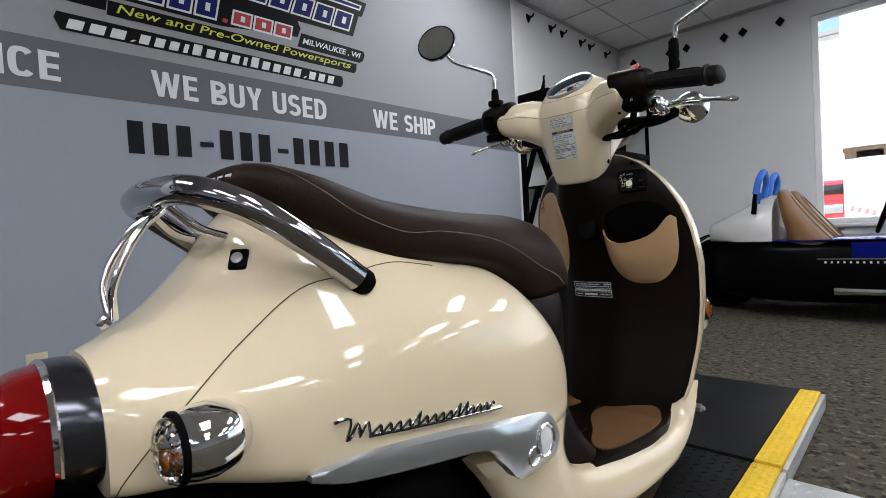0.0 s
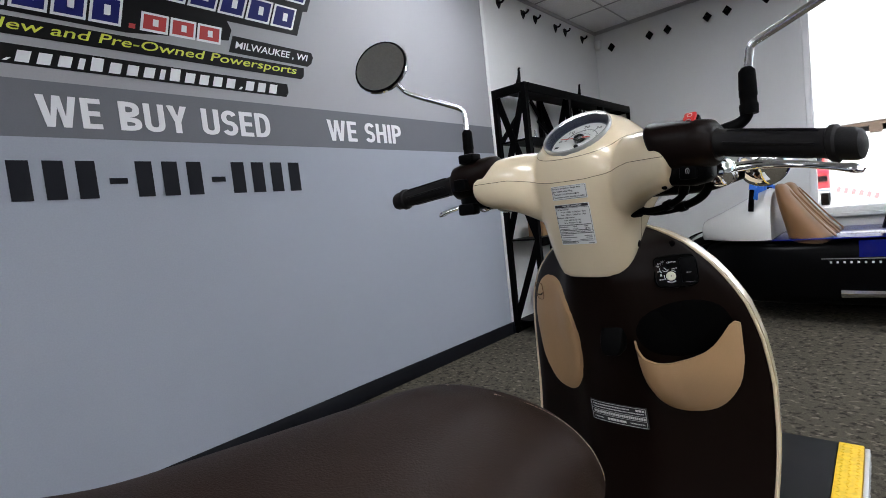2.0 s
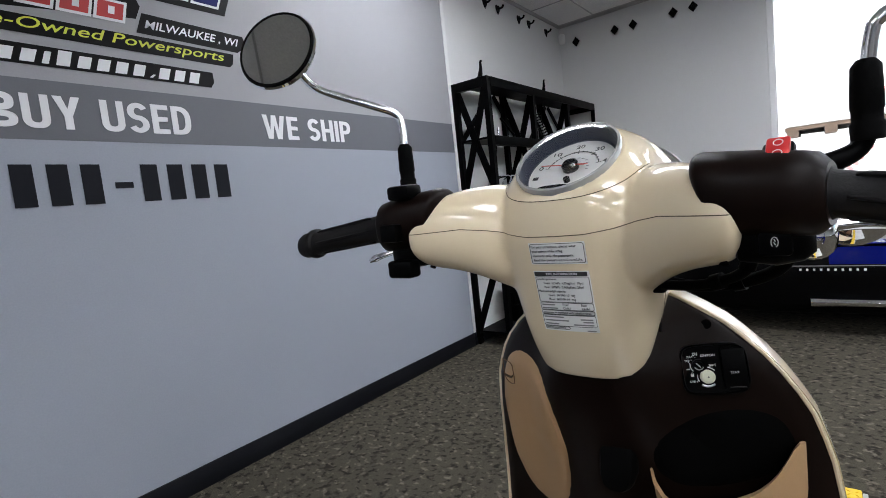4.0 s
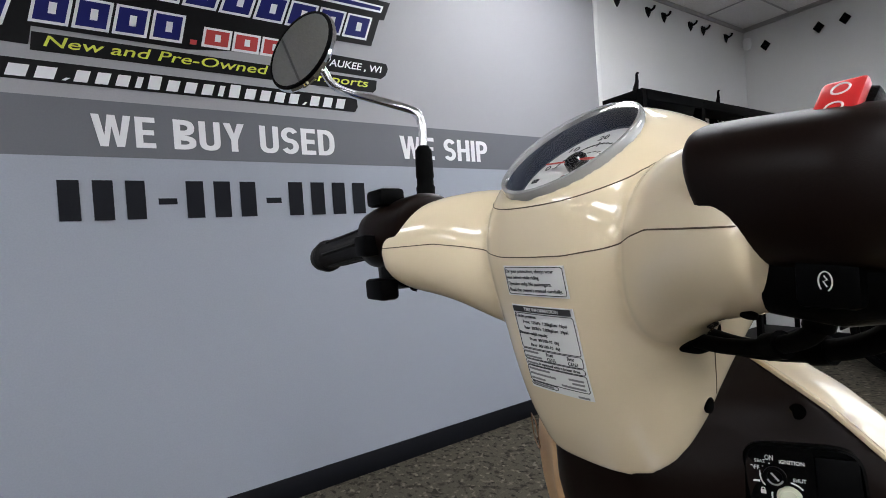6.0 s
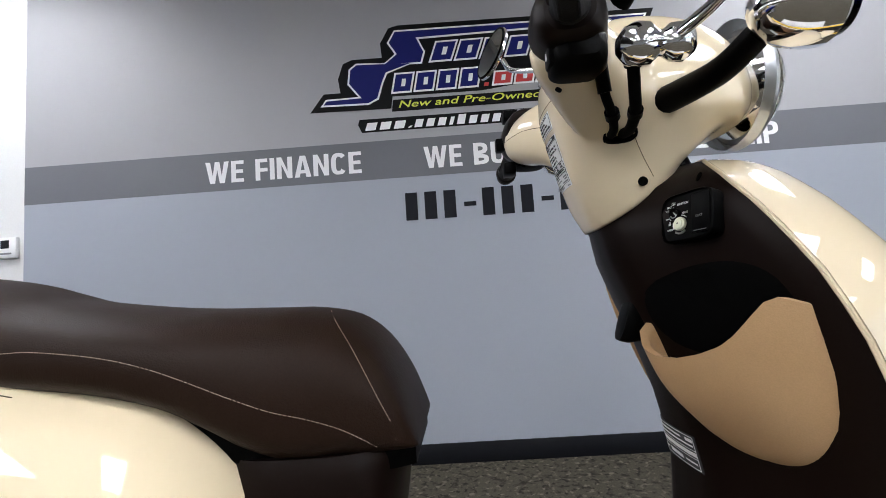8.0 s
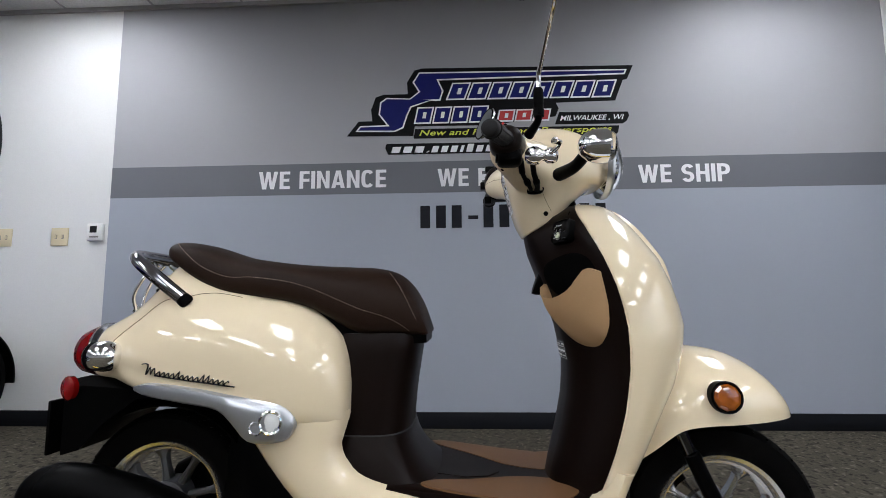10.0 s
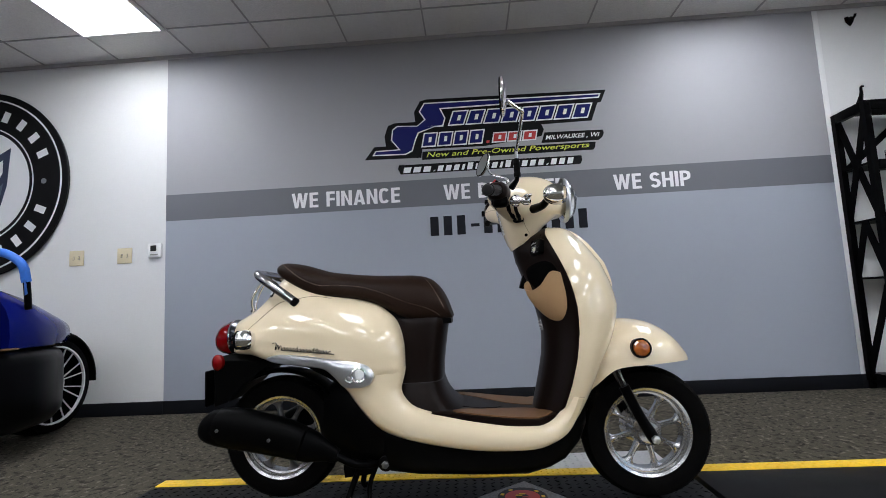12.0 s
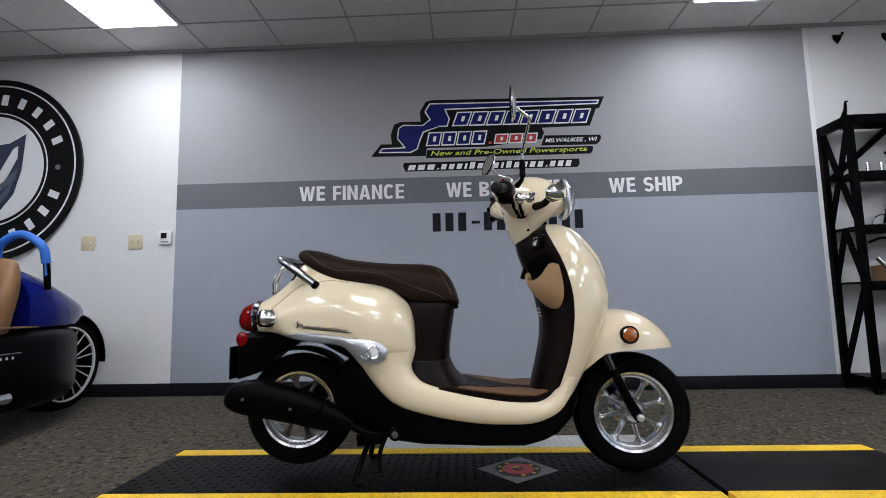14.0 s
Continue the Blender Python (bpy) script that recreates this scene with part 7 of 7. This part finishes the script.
solid("chrome_pipe", tube([(3.55, 1.64, 0.95), (3.63, 1.63, 0.85), (3.68, 1.63, 0.795)], 0.016, 12), CHROME, (3.62, 1.64, 0.78), "chrome exhaust pipe leaning on the rack", "pipe")
solid("cable_loop", tube([(3.52, 1.66, 1.06), (3.64, 1.65, 1.09), (3.82, 1.64, 1.02), (3.93, 1.64, 0.86), (3.99, 1.65, 0.795)], 0.009, 8), BLACK_RUBBER, (3.9, 1.65, 0.78), "black rubber cable hanging on the rack", "cable")
for k, (x, y, z, r) in enumerate(((3.92, 1.74, 0.82, 0.035), (4.02, 1.70, 0.83, 0.05), (4.13, 1.76, 0.835, 0.05), (4.26, 1.72, 0.845, 0.06), (4.42, 1.74, 0.85, 0.065), (4.62, 1.74, 0.86, 0.07), (4.9, 1.74, 0.86, 0.07))):
    pb = thing("machine_part", (x, y, 0.78), "dark metal machine part lying on the rack", "machine part", "parts on the rack")
    part("casing", loft([oval((x, y, 0.781 + h), X, Y, r * a, r * a * 0.85, 16, 3) for h, a in ((0, 0.9), (r * 0.3, 1.1), (r * 1.0, 1.0), (r * 1.3, 0.7))]), BLACK_PLASTIC if k % 2 else GREASE, pb)
    part("stub", tube([(x, y, 0.80 + r), (x + r * 0.9, y - r * 0.5, 0.80 + r * 1.6)], r * 0.25, 8), STEEL if k % 3 == 0 else BLACK_SATIN, pb)
pp = thing("perforated_panel", (4.55, 1.64, 1.181), "white perforated metal panel leaning on the shelf", "panel")
part("sheet", box((4.40, 1.66, 1.182), (4.78, 1.668, 1.455), 0.002), WHITE_TRIM, pp)
for r in range(4):
    for c in range(8):
        part("slot", box((4.425 + c * 0.044, 1.6585, 1.225 + r * 0.055), (4.443 + c * 0.044, 1.6598, 1.25 + r * 0.055)), INK, pp)
drum = thing("black_tub", (3.90, 1.76, 0.11), "round black plastic tub on the lowest shelf", "tub")
part("tub_wall", loft([oval((3.90, 1.755, z), X, Y, r, r * 0.62, 32) for z, r in ((0.112, 0.155), (0.13, 0.165), (0.35, 0.18), (0.36, 0.19), (0.375, 0.19), (0.372, 0.175), (0.13, 0.155))]), BLACK_PLASTIC, drum)
part("tub_band", loft([oval((3.90, 1.755, z), X, Y, r, r * 0.62, 32) for z, r in ((0.24, 0.1745), (0.245, 0.179), (0.255, 0.179), (0.26, 0.1755))], caps=False), BLACK_SATIN, drum)


shock = thing("shock_absorber", (4.60, 1.72, 1.571), "black coil spring shock absorber leaning on the rack", "shock absorber")
foot, head = Vector((4.60, 1.72, 1.585)), Vector((4.42, 1.74, 1.87))
along = (head - foot).normalized()
side = along.cross(Y).normalized()
part("coil", tube([foot + along * (0.05 + 0.24 * k / 90) + (side * math.cos(2 * math.pi * k / 10) + side.cross(along) * math.sin(2 * math.pi * k / 10)) * 0.026 for k in range(91)], 0.0055, 6, 1), BLACK_SATIN, shock)
part("damper_rod", tube([foot, head], 0.011, 12), STEEL, shock)
for c in (foot, head):
    part("mount_eye", lathe([(-0.012, 0.010), (-0.012, 0.018), (0.012, 0.018), (0.012, 0.010)], c, (0, 1, 0), 20, caps=False), BLACK_SATIN, shock)


# ---- three-wheelers ----
def three_wheeler(m, deck, label, film, back, spokes):
    """Low open three-wheeled car, tail at the origin, nose along +x of m; back: how far the cockpit is set back from the tail."""
    car = thing("three_wheeler", m.translation, label, "car", "three-wheelers")
    put = lambda bm: placed(bm, m)
    HWC = 0.47
    D = back - 0.26
    body = part("body", put(loft([oval((x, 0, (a + b) / 2), Y, Z, w, (a - b) / 2, 28, 6) for x, a, b, w in ((0.0, 0.50, 0.24, 0.12), (0.03, 0.55, 0.18, 0.16), (0.15, 0.58, 0.14, 0.27), (0.35, 0.60, 0.12, 0.40), (0.6, 0.60, 0.12, 0.48), (0.8, 0.60, 0.12, HWC), (1.9, 0.62, 0.13, HWC), (2.6, 0.58, 0.16, 0.36), (3.0, 0.45, 0.22, 0.22))])), CAR_BLACK, car, "black body sides")
    part("rear_deck", put(loft([[Vector((q.x, q.y, max(q.z, 0.60))) for q in ring] for ring in [oval((x * (1 + back / 0.49), 0, z), Y, Z, w, h, 28, 2.6) for x, z, w, h in ((-0.010, 0.66, 0.10, 0.06), (-0.004, 0.66, 0.15, 0.085), (0.02, 0.66, 0.20, 0.105), (0.12, 0.66, 0.28, 0.15), (0.24, 0.66, 0.35, 0.215), (0.36, 0.66, 0.40, 0.28), (0.45, 0.66, 0.41, 0.315), (0.49, 0.66, 0.39, 0.30))]])), deck, car, "glossy rounded rear deck")
    part("bonnet", put(loft([oval((x + D, 0, 0.60), Y, Z, w, h, 28, 3) for x, w, h in ((1.55, 0.42, 0.10), (1.65, 0.45, 0.20), (2.0, 0.44, 0.19), (2.6, 0.36, 0.14), (3.1, 0.22, 0.06))])), CAR_BLUE, car, "blue bonnet")
    for s in (-1, 1):
        st = part("seat_back", put(loft([oval((x + D, s * 0.225, z), Y, X, w, d, 28, 2.8) for z, x, w, d in rows_of([(0.40, 1.05, 0.20, 0.20), (0.52, 1.02, 0.205, 0.165), (0.64, 0.96, 0.20, 0.125), (0.76, 0.90, 0.19, 0.090), (0.86, 0.855, 0.17, 0.065), (0.94, 0.825, 0.138, 0.048), (0.985, 0.81, 0.10, 0.036), (1.0, 0.805, 0.05, 0.02), (1.003, 0.803, 0.008, 0.004)], 3)])), LEATHER, car, "tan leather bucket seat")
        for e in (-1, 1):
            part("piping", put(tube([(D + x, s * 0.225 + e * y, z) for x, y, z in ((1.20, 0.150, 0.52), (1.085, 0.145, 0.65), (0.985, 0.13, 0.78), (0.915, 0.105, 0.88), (0.865, 0.06, 0.95))], 0.006, 8)), LEATHER, st)
        part("cushion", put(box((D + 0.95, s * 0.225 - 0.19, 0.40), (D + 1.42, s * 0.225 + 0.19, 0.53), 0.04)), LEATHER, st)
        H = [(back + x, s * y, z) for x, y, z in ((0.37, 0.38, 0.82), (0.39, 0.38, 0.98), (0.41, 0.36, 1.09), (0.42, 0.23, 1.16), (0.41, 0.09, 1.09), (0.39, 0.07, 0.98), (0.37, 0.07, 0.82))]
        hp = part("roll_hoop", put(tube(H, 0.019, 14)), BLACK_SATIN, car, "black roll hoop wrapped in blue tape")
        part("tape_wrap", put(tube(H[1:7], 0.025, 12)), BLUE_TAPE, hp, "blue tape wrapping")
        part("tape_end", put(slab([Vector((back + x, s * y, z)) for x, y, z in ((0.40, 0.385, 0.99), (0.43, 0.40, 0.985), (0.42, 0.40, 0.90), (0.39, 0.39, 0.91))], (0.003, s * 0.004, 0.002))), BLUE_TAPE, hp)
        part("side_line", put(box((0.80, min(s * 0.4695, s * 0.4720), 0.462), (2.2, max(s * 0.4695, s * 0.4720), 0.468))), GREY_INK, car)
        mk = part("marking_field", put(box((0.83 - 0.0, min(s * 0.4695, s * 0.4712), 0.424), (1.23, max(s * 0.4695, s * 0.4712), 0.456))), CAR_BLACK, car)
        for k in range(10):
            part("bar", put(box((0.845 + k * 0.036, min(s * 0.4710, s * 0.4730), 0.434), (0.857 + k * 0.036, max(s * 0.4710, s * 0.4730), 0.448))), WHITE_INK, mk)
        part("side_pipe", put(tube([(0.90, s * 0.5000, 0.235), (1.2, s * 0.5000, 0.238), (2.3, s * 0.5000, 0.245)], [0.030, 0.024, 0.024], 16)), CHROME, car, "polished side exhaust pipe")
        part("pipe_bracket", put(box((1.5, min(s * 0.4650, s * 0.4900), 0.225), (1.54, max(s * 0.4650, s * 0.4900), 0.255))), STEEL, car)
        if film:
            part("film_patch", put(box((1.0, min(s * 0.4695, s * 0.4725), 0.475), (1.6, max(s * 0.4695, s * 0.4725), 0.585))), CAR_BLUE, car, "blue protective film")
    part("sill_trim", put(box((D + 0.76, -0.46, 0.597), (D + 1.58, 0.46, 0.606), 0.003)), CAR_BLUE if film else LEATHER, car)
    sw = part("steering_wheel", put(tube([(D + 1.42 + 0.05 * math.sin(a), -0.225 + 0.16 * math.cos(a), 0.80 + 0.155 * math.sin(a)) for a in [2 * math.pi * k / 20 for k in range(21)]], 0.013, 10, 2)), BLACK_SATIN, car, "thin rimmed steering wheel")
    part("column", put(tube([(D + 1.62, -0.225, 0.72), (D + 1.42, -0.225, 0.80)], 0.02, 10)), BLACK_SATIN, sw)
    for a in (0.5, 2.6, 4.7):
        part("spoke", put(tube([(D + 1.42, -0.225, 0.80), (D + 1.42 + 0.05 * math.sin(a), -0.225 + 0.155 * math.cos(a), 0.80 + 0.15 * math.sin(a))], 0.008, 8)), STEEL, sw)
    for name, c, r in (("rear_wheel", Vector((0.05, 0.03, 0.315)), 0.315), ("front_wheel", Vector((2.45, -0.68, 0.31)), 0.31), ("front_wheel", Vector((2.45, 0.68, 0.31)), 0.31)):
        w = part(name, put(lathe([(-0.09, r * 0.80), (-0.10, r * 0.85), (-0.095, r * 0.96), (-0.06, r), (0.06, r), (0.095, r * 0.96), (0.10, r * 0.85), (0.09, r * 0.80)], c, (0, 1, 0), 56, caps=False)), BLACK_RUBBER, car, "black tyre on a multi-spoke wheel")
        part("rim", put(lathe([(-0.085, r * 0.82), (-0.097, r * 0.83), (-0.097, r * 0.81), (-0.05, r * 0.77), (0.05, r * 0.77), (0.097, r * 0.81), (0.097, r * 0.83), (0.085, r * 0.82)], c, (0, 1, 0), 48, caps=False)), BLACK_SATIN, w)
        part("wheel_back", put(lathe([(-0.01, r * 0.77), (0.01, r * 0.77)], c, (0, 1, 0), 40)), BLACK_SATIN, w)
        for s in (-1, 1):
            part("rim_edge", put(lathe([(0.082, r * 0.825), (0.099, r * 0.825), (0.099, r * 0.79), (0.082, r * 0.79)], c, (0, s, 0), 48, caps=False)), spokes, w)
            for k in range(9):
                for d in (-0.10, 0.10):
                    a = 2 * math.pi * k / 9
                    q0 = c + Vector((math.cos(a + d * 0.7) * r * 0.26, s * 0.075, math.sin(a + d * 0.7) * r * 0.26))
                    q1 = c + Vector((math.cos(a + d * 1.5) * r * 0.80, s * 0.085, math.sin(a + d * 1.5) * r * 0.80))
                    part("spoke", put(beam(q0, q1, 0.0065, 0.008)), spokes, w)
            part("hub_ring", put(lathe([(0, r * 0.30), (0.006, r * 0.30), (0.006, r * 0.25), (0, r * 0.25)], c + Vector((0, s * 0.075, 0)), (0, s, 0), 32, caps=False)), spokes, w)
            part("hub_cap", put(lathe([(0, r * 0.07), (0.012, r * 0.065), (0.014, r * 0.03)], c + Vector((0, s * 0.07, 0)), (0, s, 0), 20)), RED_SWITCH, w, "red hub cap")
    fd = []
    for k in range(15):
        a = radians(-4 + k * 8.5)
        c, r = Vector((0.05, 0.03, 0.315)), 0.345
        p = c + Vector((-math.cos(a) * r, 0, math.sin(a) * r))
        o = Vector((-math.cos(a), 0, math.sin(a)))
        fd.append([p + Vector((0, -0.105, 0)), p + Vector((0, 0.105, 0)), p + Vector((0, 0.105, 0)) + o * 0.012, p + Vector((0, -0.105, 0)) + o * 0.012])
    part("mudguard", put(loft(fd)), BLACK_SATIN, car, "black rear mudguard")
    return car


three_wheeler(Matrix.Translation((-2.32, 1.50, 0)) @ Matrix.Rotation(-math.pi / 2, 4, "Z"), CAR_BLUE, "dark blue and black open three-wheeled car with tan seats", False, 0.18, SPOKE_SILVER)
three_wheeler(Matrix.Translation((4.72, 0.72, 0)) @ Matrix.Rotation(-math.pi / 2, 4, "Z"), CAR_WHITE, "black and white open three-wheeled car with tan seats", True, 0.02, BLACK_SATIN)

# ---- outside the window ----
WRAP = material("white_plastic_wrap", (0.80, 0.80, 0.80), 0.35, stain=0.06, stain_size=2.5, grain=0.03, grain_size=20, bump=0.5)
PALLET = material("pallet_wood", (0.09, 0.06, 0.04), 0.8, stain=0.2, stain_size=6)
WRAP_RED = material("red_print", (0.62, 0.22, 0.22), 0.5)
WRAP_GREY = material("grey_print", (0.42, 0.42, 0.42), 0.5)
for y0, y1, hs in ((-1.60, 0.08, (0.14, 1.47, 1.60, 4.4)), (-3.4, -1.75, (0.14, 1.45, 1.58, 4.3))):
    for z0, z1 in ((hs[0], hs[1]), (hs[2], hs[3])):
        cr = thing("wrapped_crate", (8.6, (y0 + y1) / 2, z0), "crate wrapped in printed white plastic", "crate", "crates outside")
        part("wrap", box((8.0, y0, z0), (9.2, y1, z1), 0.03), WRAP, cr)
        rnd = random.Random(int(z0 * 100 - y0 * 10))
        for k in range(5):
            cy, cz, an = rnd.uniform(y0 + 0.25, y1 - 0.25), rnd.uniform(z0 + 0.2, z1 - 0.2), rnd.choice((0.6, 0.9, -0.3))
            for q in range(6):
                d = (q - 2.5) * 0.075
                c = Vector((7.998, cy - d * math.cos(an), cz + d * math.sin(an)))
                part("printed_bar", slab([c + Vector((0, -(a * 0.020 * math.cos(an) - b * 0.034 * math.sin(an)), a * 0.020 * math.sin(an) + b * 0.034 * math.cos(an))) for a, b in ((-1, -1), (1, -1), (1, 1), (-1, 1))], (-0.002, 0, 0)), WRAP_RED if k % 2 else WRAP_GREY, cr, smooth=False)
        for k in range(2):
            cy, cz = rnd.uniform(y0 + 0.2, y1 - 0.2), rnd.uniform(z0 + 0.15, z1 - 0.15)
            for q in range(3):
                a = 2 * math.pi * q / 3 + math.pi / 6
                u = Vector((0, math.cos(a), math.sin(a)))
                v = Vector((0, -math.sin(a), math.cos(a)))
                c = Vector((7.998, cy, cz)) + u * 0.05
                part("printed_arrow", slab([c + v * p * 0.05 + u * w * 0.016 for p, w in ((-1, -1), (0.6, -1), (1, 0), (0.6, 1), (-1, 1))], (-0.002, 0, 0)), WRAP_GREY, cr, smooth=False)
    for zb, zt in ((-0.02, 0.14), (hs[1], hs[2])):
        pl = thing("pallet", (8.6, (y0 + y1) / 2, zb), "weathered wooden pallet under a crate", "pallet", "pallets outside")
        h = (zt - zb) / 3
        for k in range(5):
            yy = y0 + 0.02 + k * (y1 - y0 - 0.16) / 4
            part("bearer", box((8.0, yy, zb), (9.2, yy + 0.12, zb + 2 * h - 0.001)), PALLET, pl, smooth=False)
        for k in range(6):
            part("slat", box((8.0 + k * 0.21, y0, zb + 2 * h), (8.15 + k * 0.21, y1, zt)), PALLET, pl, smooth=False)
RED_PAINT = material("red_truck_paint", (0.45, 0.02, 0.025), 0.3, coat=0.8, stain=0.05)
TRUCK_Y = 1.75
tk = thing("red_pickup", (22, TRUCK_Y, -0.02), "red pickup truck parked across the yard", "truck")
part("cab", loft([oval((x, TRUCK_Y, z), Y, Z, w, h, 24, 5) for x, z, w, h in ((21.9, 1.45, 0.72, 0.30), (22.3, 1.5, 0.80, 0.42), (23.6, 1.5, 0.80, 0.42), (23.9, 1.45, 0.75, 0.34))]), RED_PAINT, tk)
part("windscreen", box((21.86, TRUCK_Y - 0.65, 1.38), (21.95, TRUCK_Y + 0.65, 1.72), 0.02), BLACK_GLOSS, tk)
part("bonnet", loft([oval((x, TRUCK_Y, z), Y, Z, w, h, 24, 6) for x, z, w, h in ((20.1, 0.80, 0.90, 0.30), (20.2, 0.82, 0.95, 0.36), (21.9, 0.88, 0.95, 0.36))]), RED_PAINT, tk)
part("grille", box((20.05, TRUCK_Y - 0.6, 0.72), (20.12, TRUCK_Y + 0.6, 1.0), 0.01), STEEL, tk)
part("bumper", box((19.95, TRUCK_Y - 0.95, 0.42), (20.15, TRUCK_Y + 0.95, 0.58), 0.03), CHROME, tk)
for y in (TRUCK_Y - 0.75, TRUCK_Y + 0.75):
    part("headlight", box((20.04, y - 0.14, 0.78), (20.1, y + 0.14, 0.98), 0.02), GLASS, tk)
    part("tyre", lathe([(-0.1, 0.35), (0.1, 0.35)], (20.9, y, 0.34), (0, 1, 0), 28), BLACK_RUBBER, tk)
    part("tyre", lathe([(-0.1, 0.35), (0.1, 0.35)], (23.6, y, 0.34), (0, 1, 0), 28), BLACK_RUBBER, tk)
BRICK = material("far_building", (0.78, 0.77, 0.75), 0.9, stain=0.1, stain_size=0.5)
fb = thing("far_building", (45, 0, 0), "pale low building across the street", "building")
part("wall", box((44, -30, -0.02), (50, 30, 13.0)), BRICK, fb, smooth=False)
part("roof", box((43.7, -30.3, 13.0), (50.3, 30.3, 13.3)), GREY_INK, fb, smooth=False)
for k in range(9):
    y = -18 + k * 4.5
    wd = part("window", box((43.95, y, 1.2), (43.999, y + 2.2, 3.2)), WHITE_TRIM, fb, smooth=False)
    part("pane", box((43.93, y + 0.1, 1.3), (43.949, y + 2.1, 3.1)), BLACK_GLOSS, wd, smooth=False)
# hanging pieces by the window
bn = thing("hanging_banner", (5.35, -1.15, 2.25), "dark blue hanging banner with a pale label", "banner")
part("cloth", slab([Vector((5.35, y, z)) for y, z in ((-0.98, 2.60), (-0.99, 2.36), (-1.04, 2.25), (-1.5, 2.25), (-1.55, 2.36), (-1.55, 2.60))], (0.03, 0, 0)), CAR_BLUE, bn)
part("label", box((5.345, -1.25, 2.50), (5.349, -1.08, 2.55)), WHITE_INK, bn)
part("cord", tube([(5.365, -1.25, 2.59), (5.365, -1.25, TOP + 0.01)], 0.004, 6), BLACK_SATIN, bn)
rb = thing("red_strip", (EAST - 0.02, -1.9, 2.76), "red strip sign over the window", "sign")
part("board", box((EAST - 0.025, -2.9, 2.755), (EAST - 0.002, -0.85, 2.83), 0.004), VINYL_RED, rb)
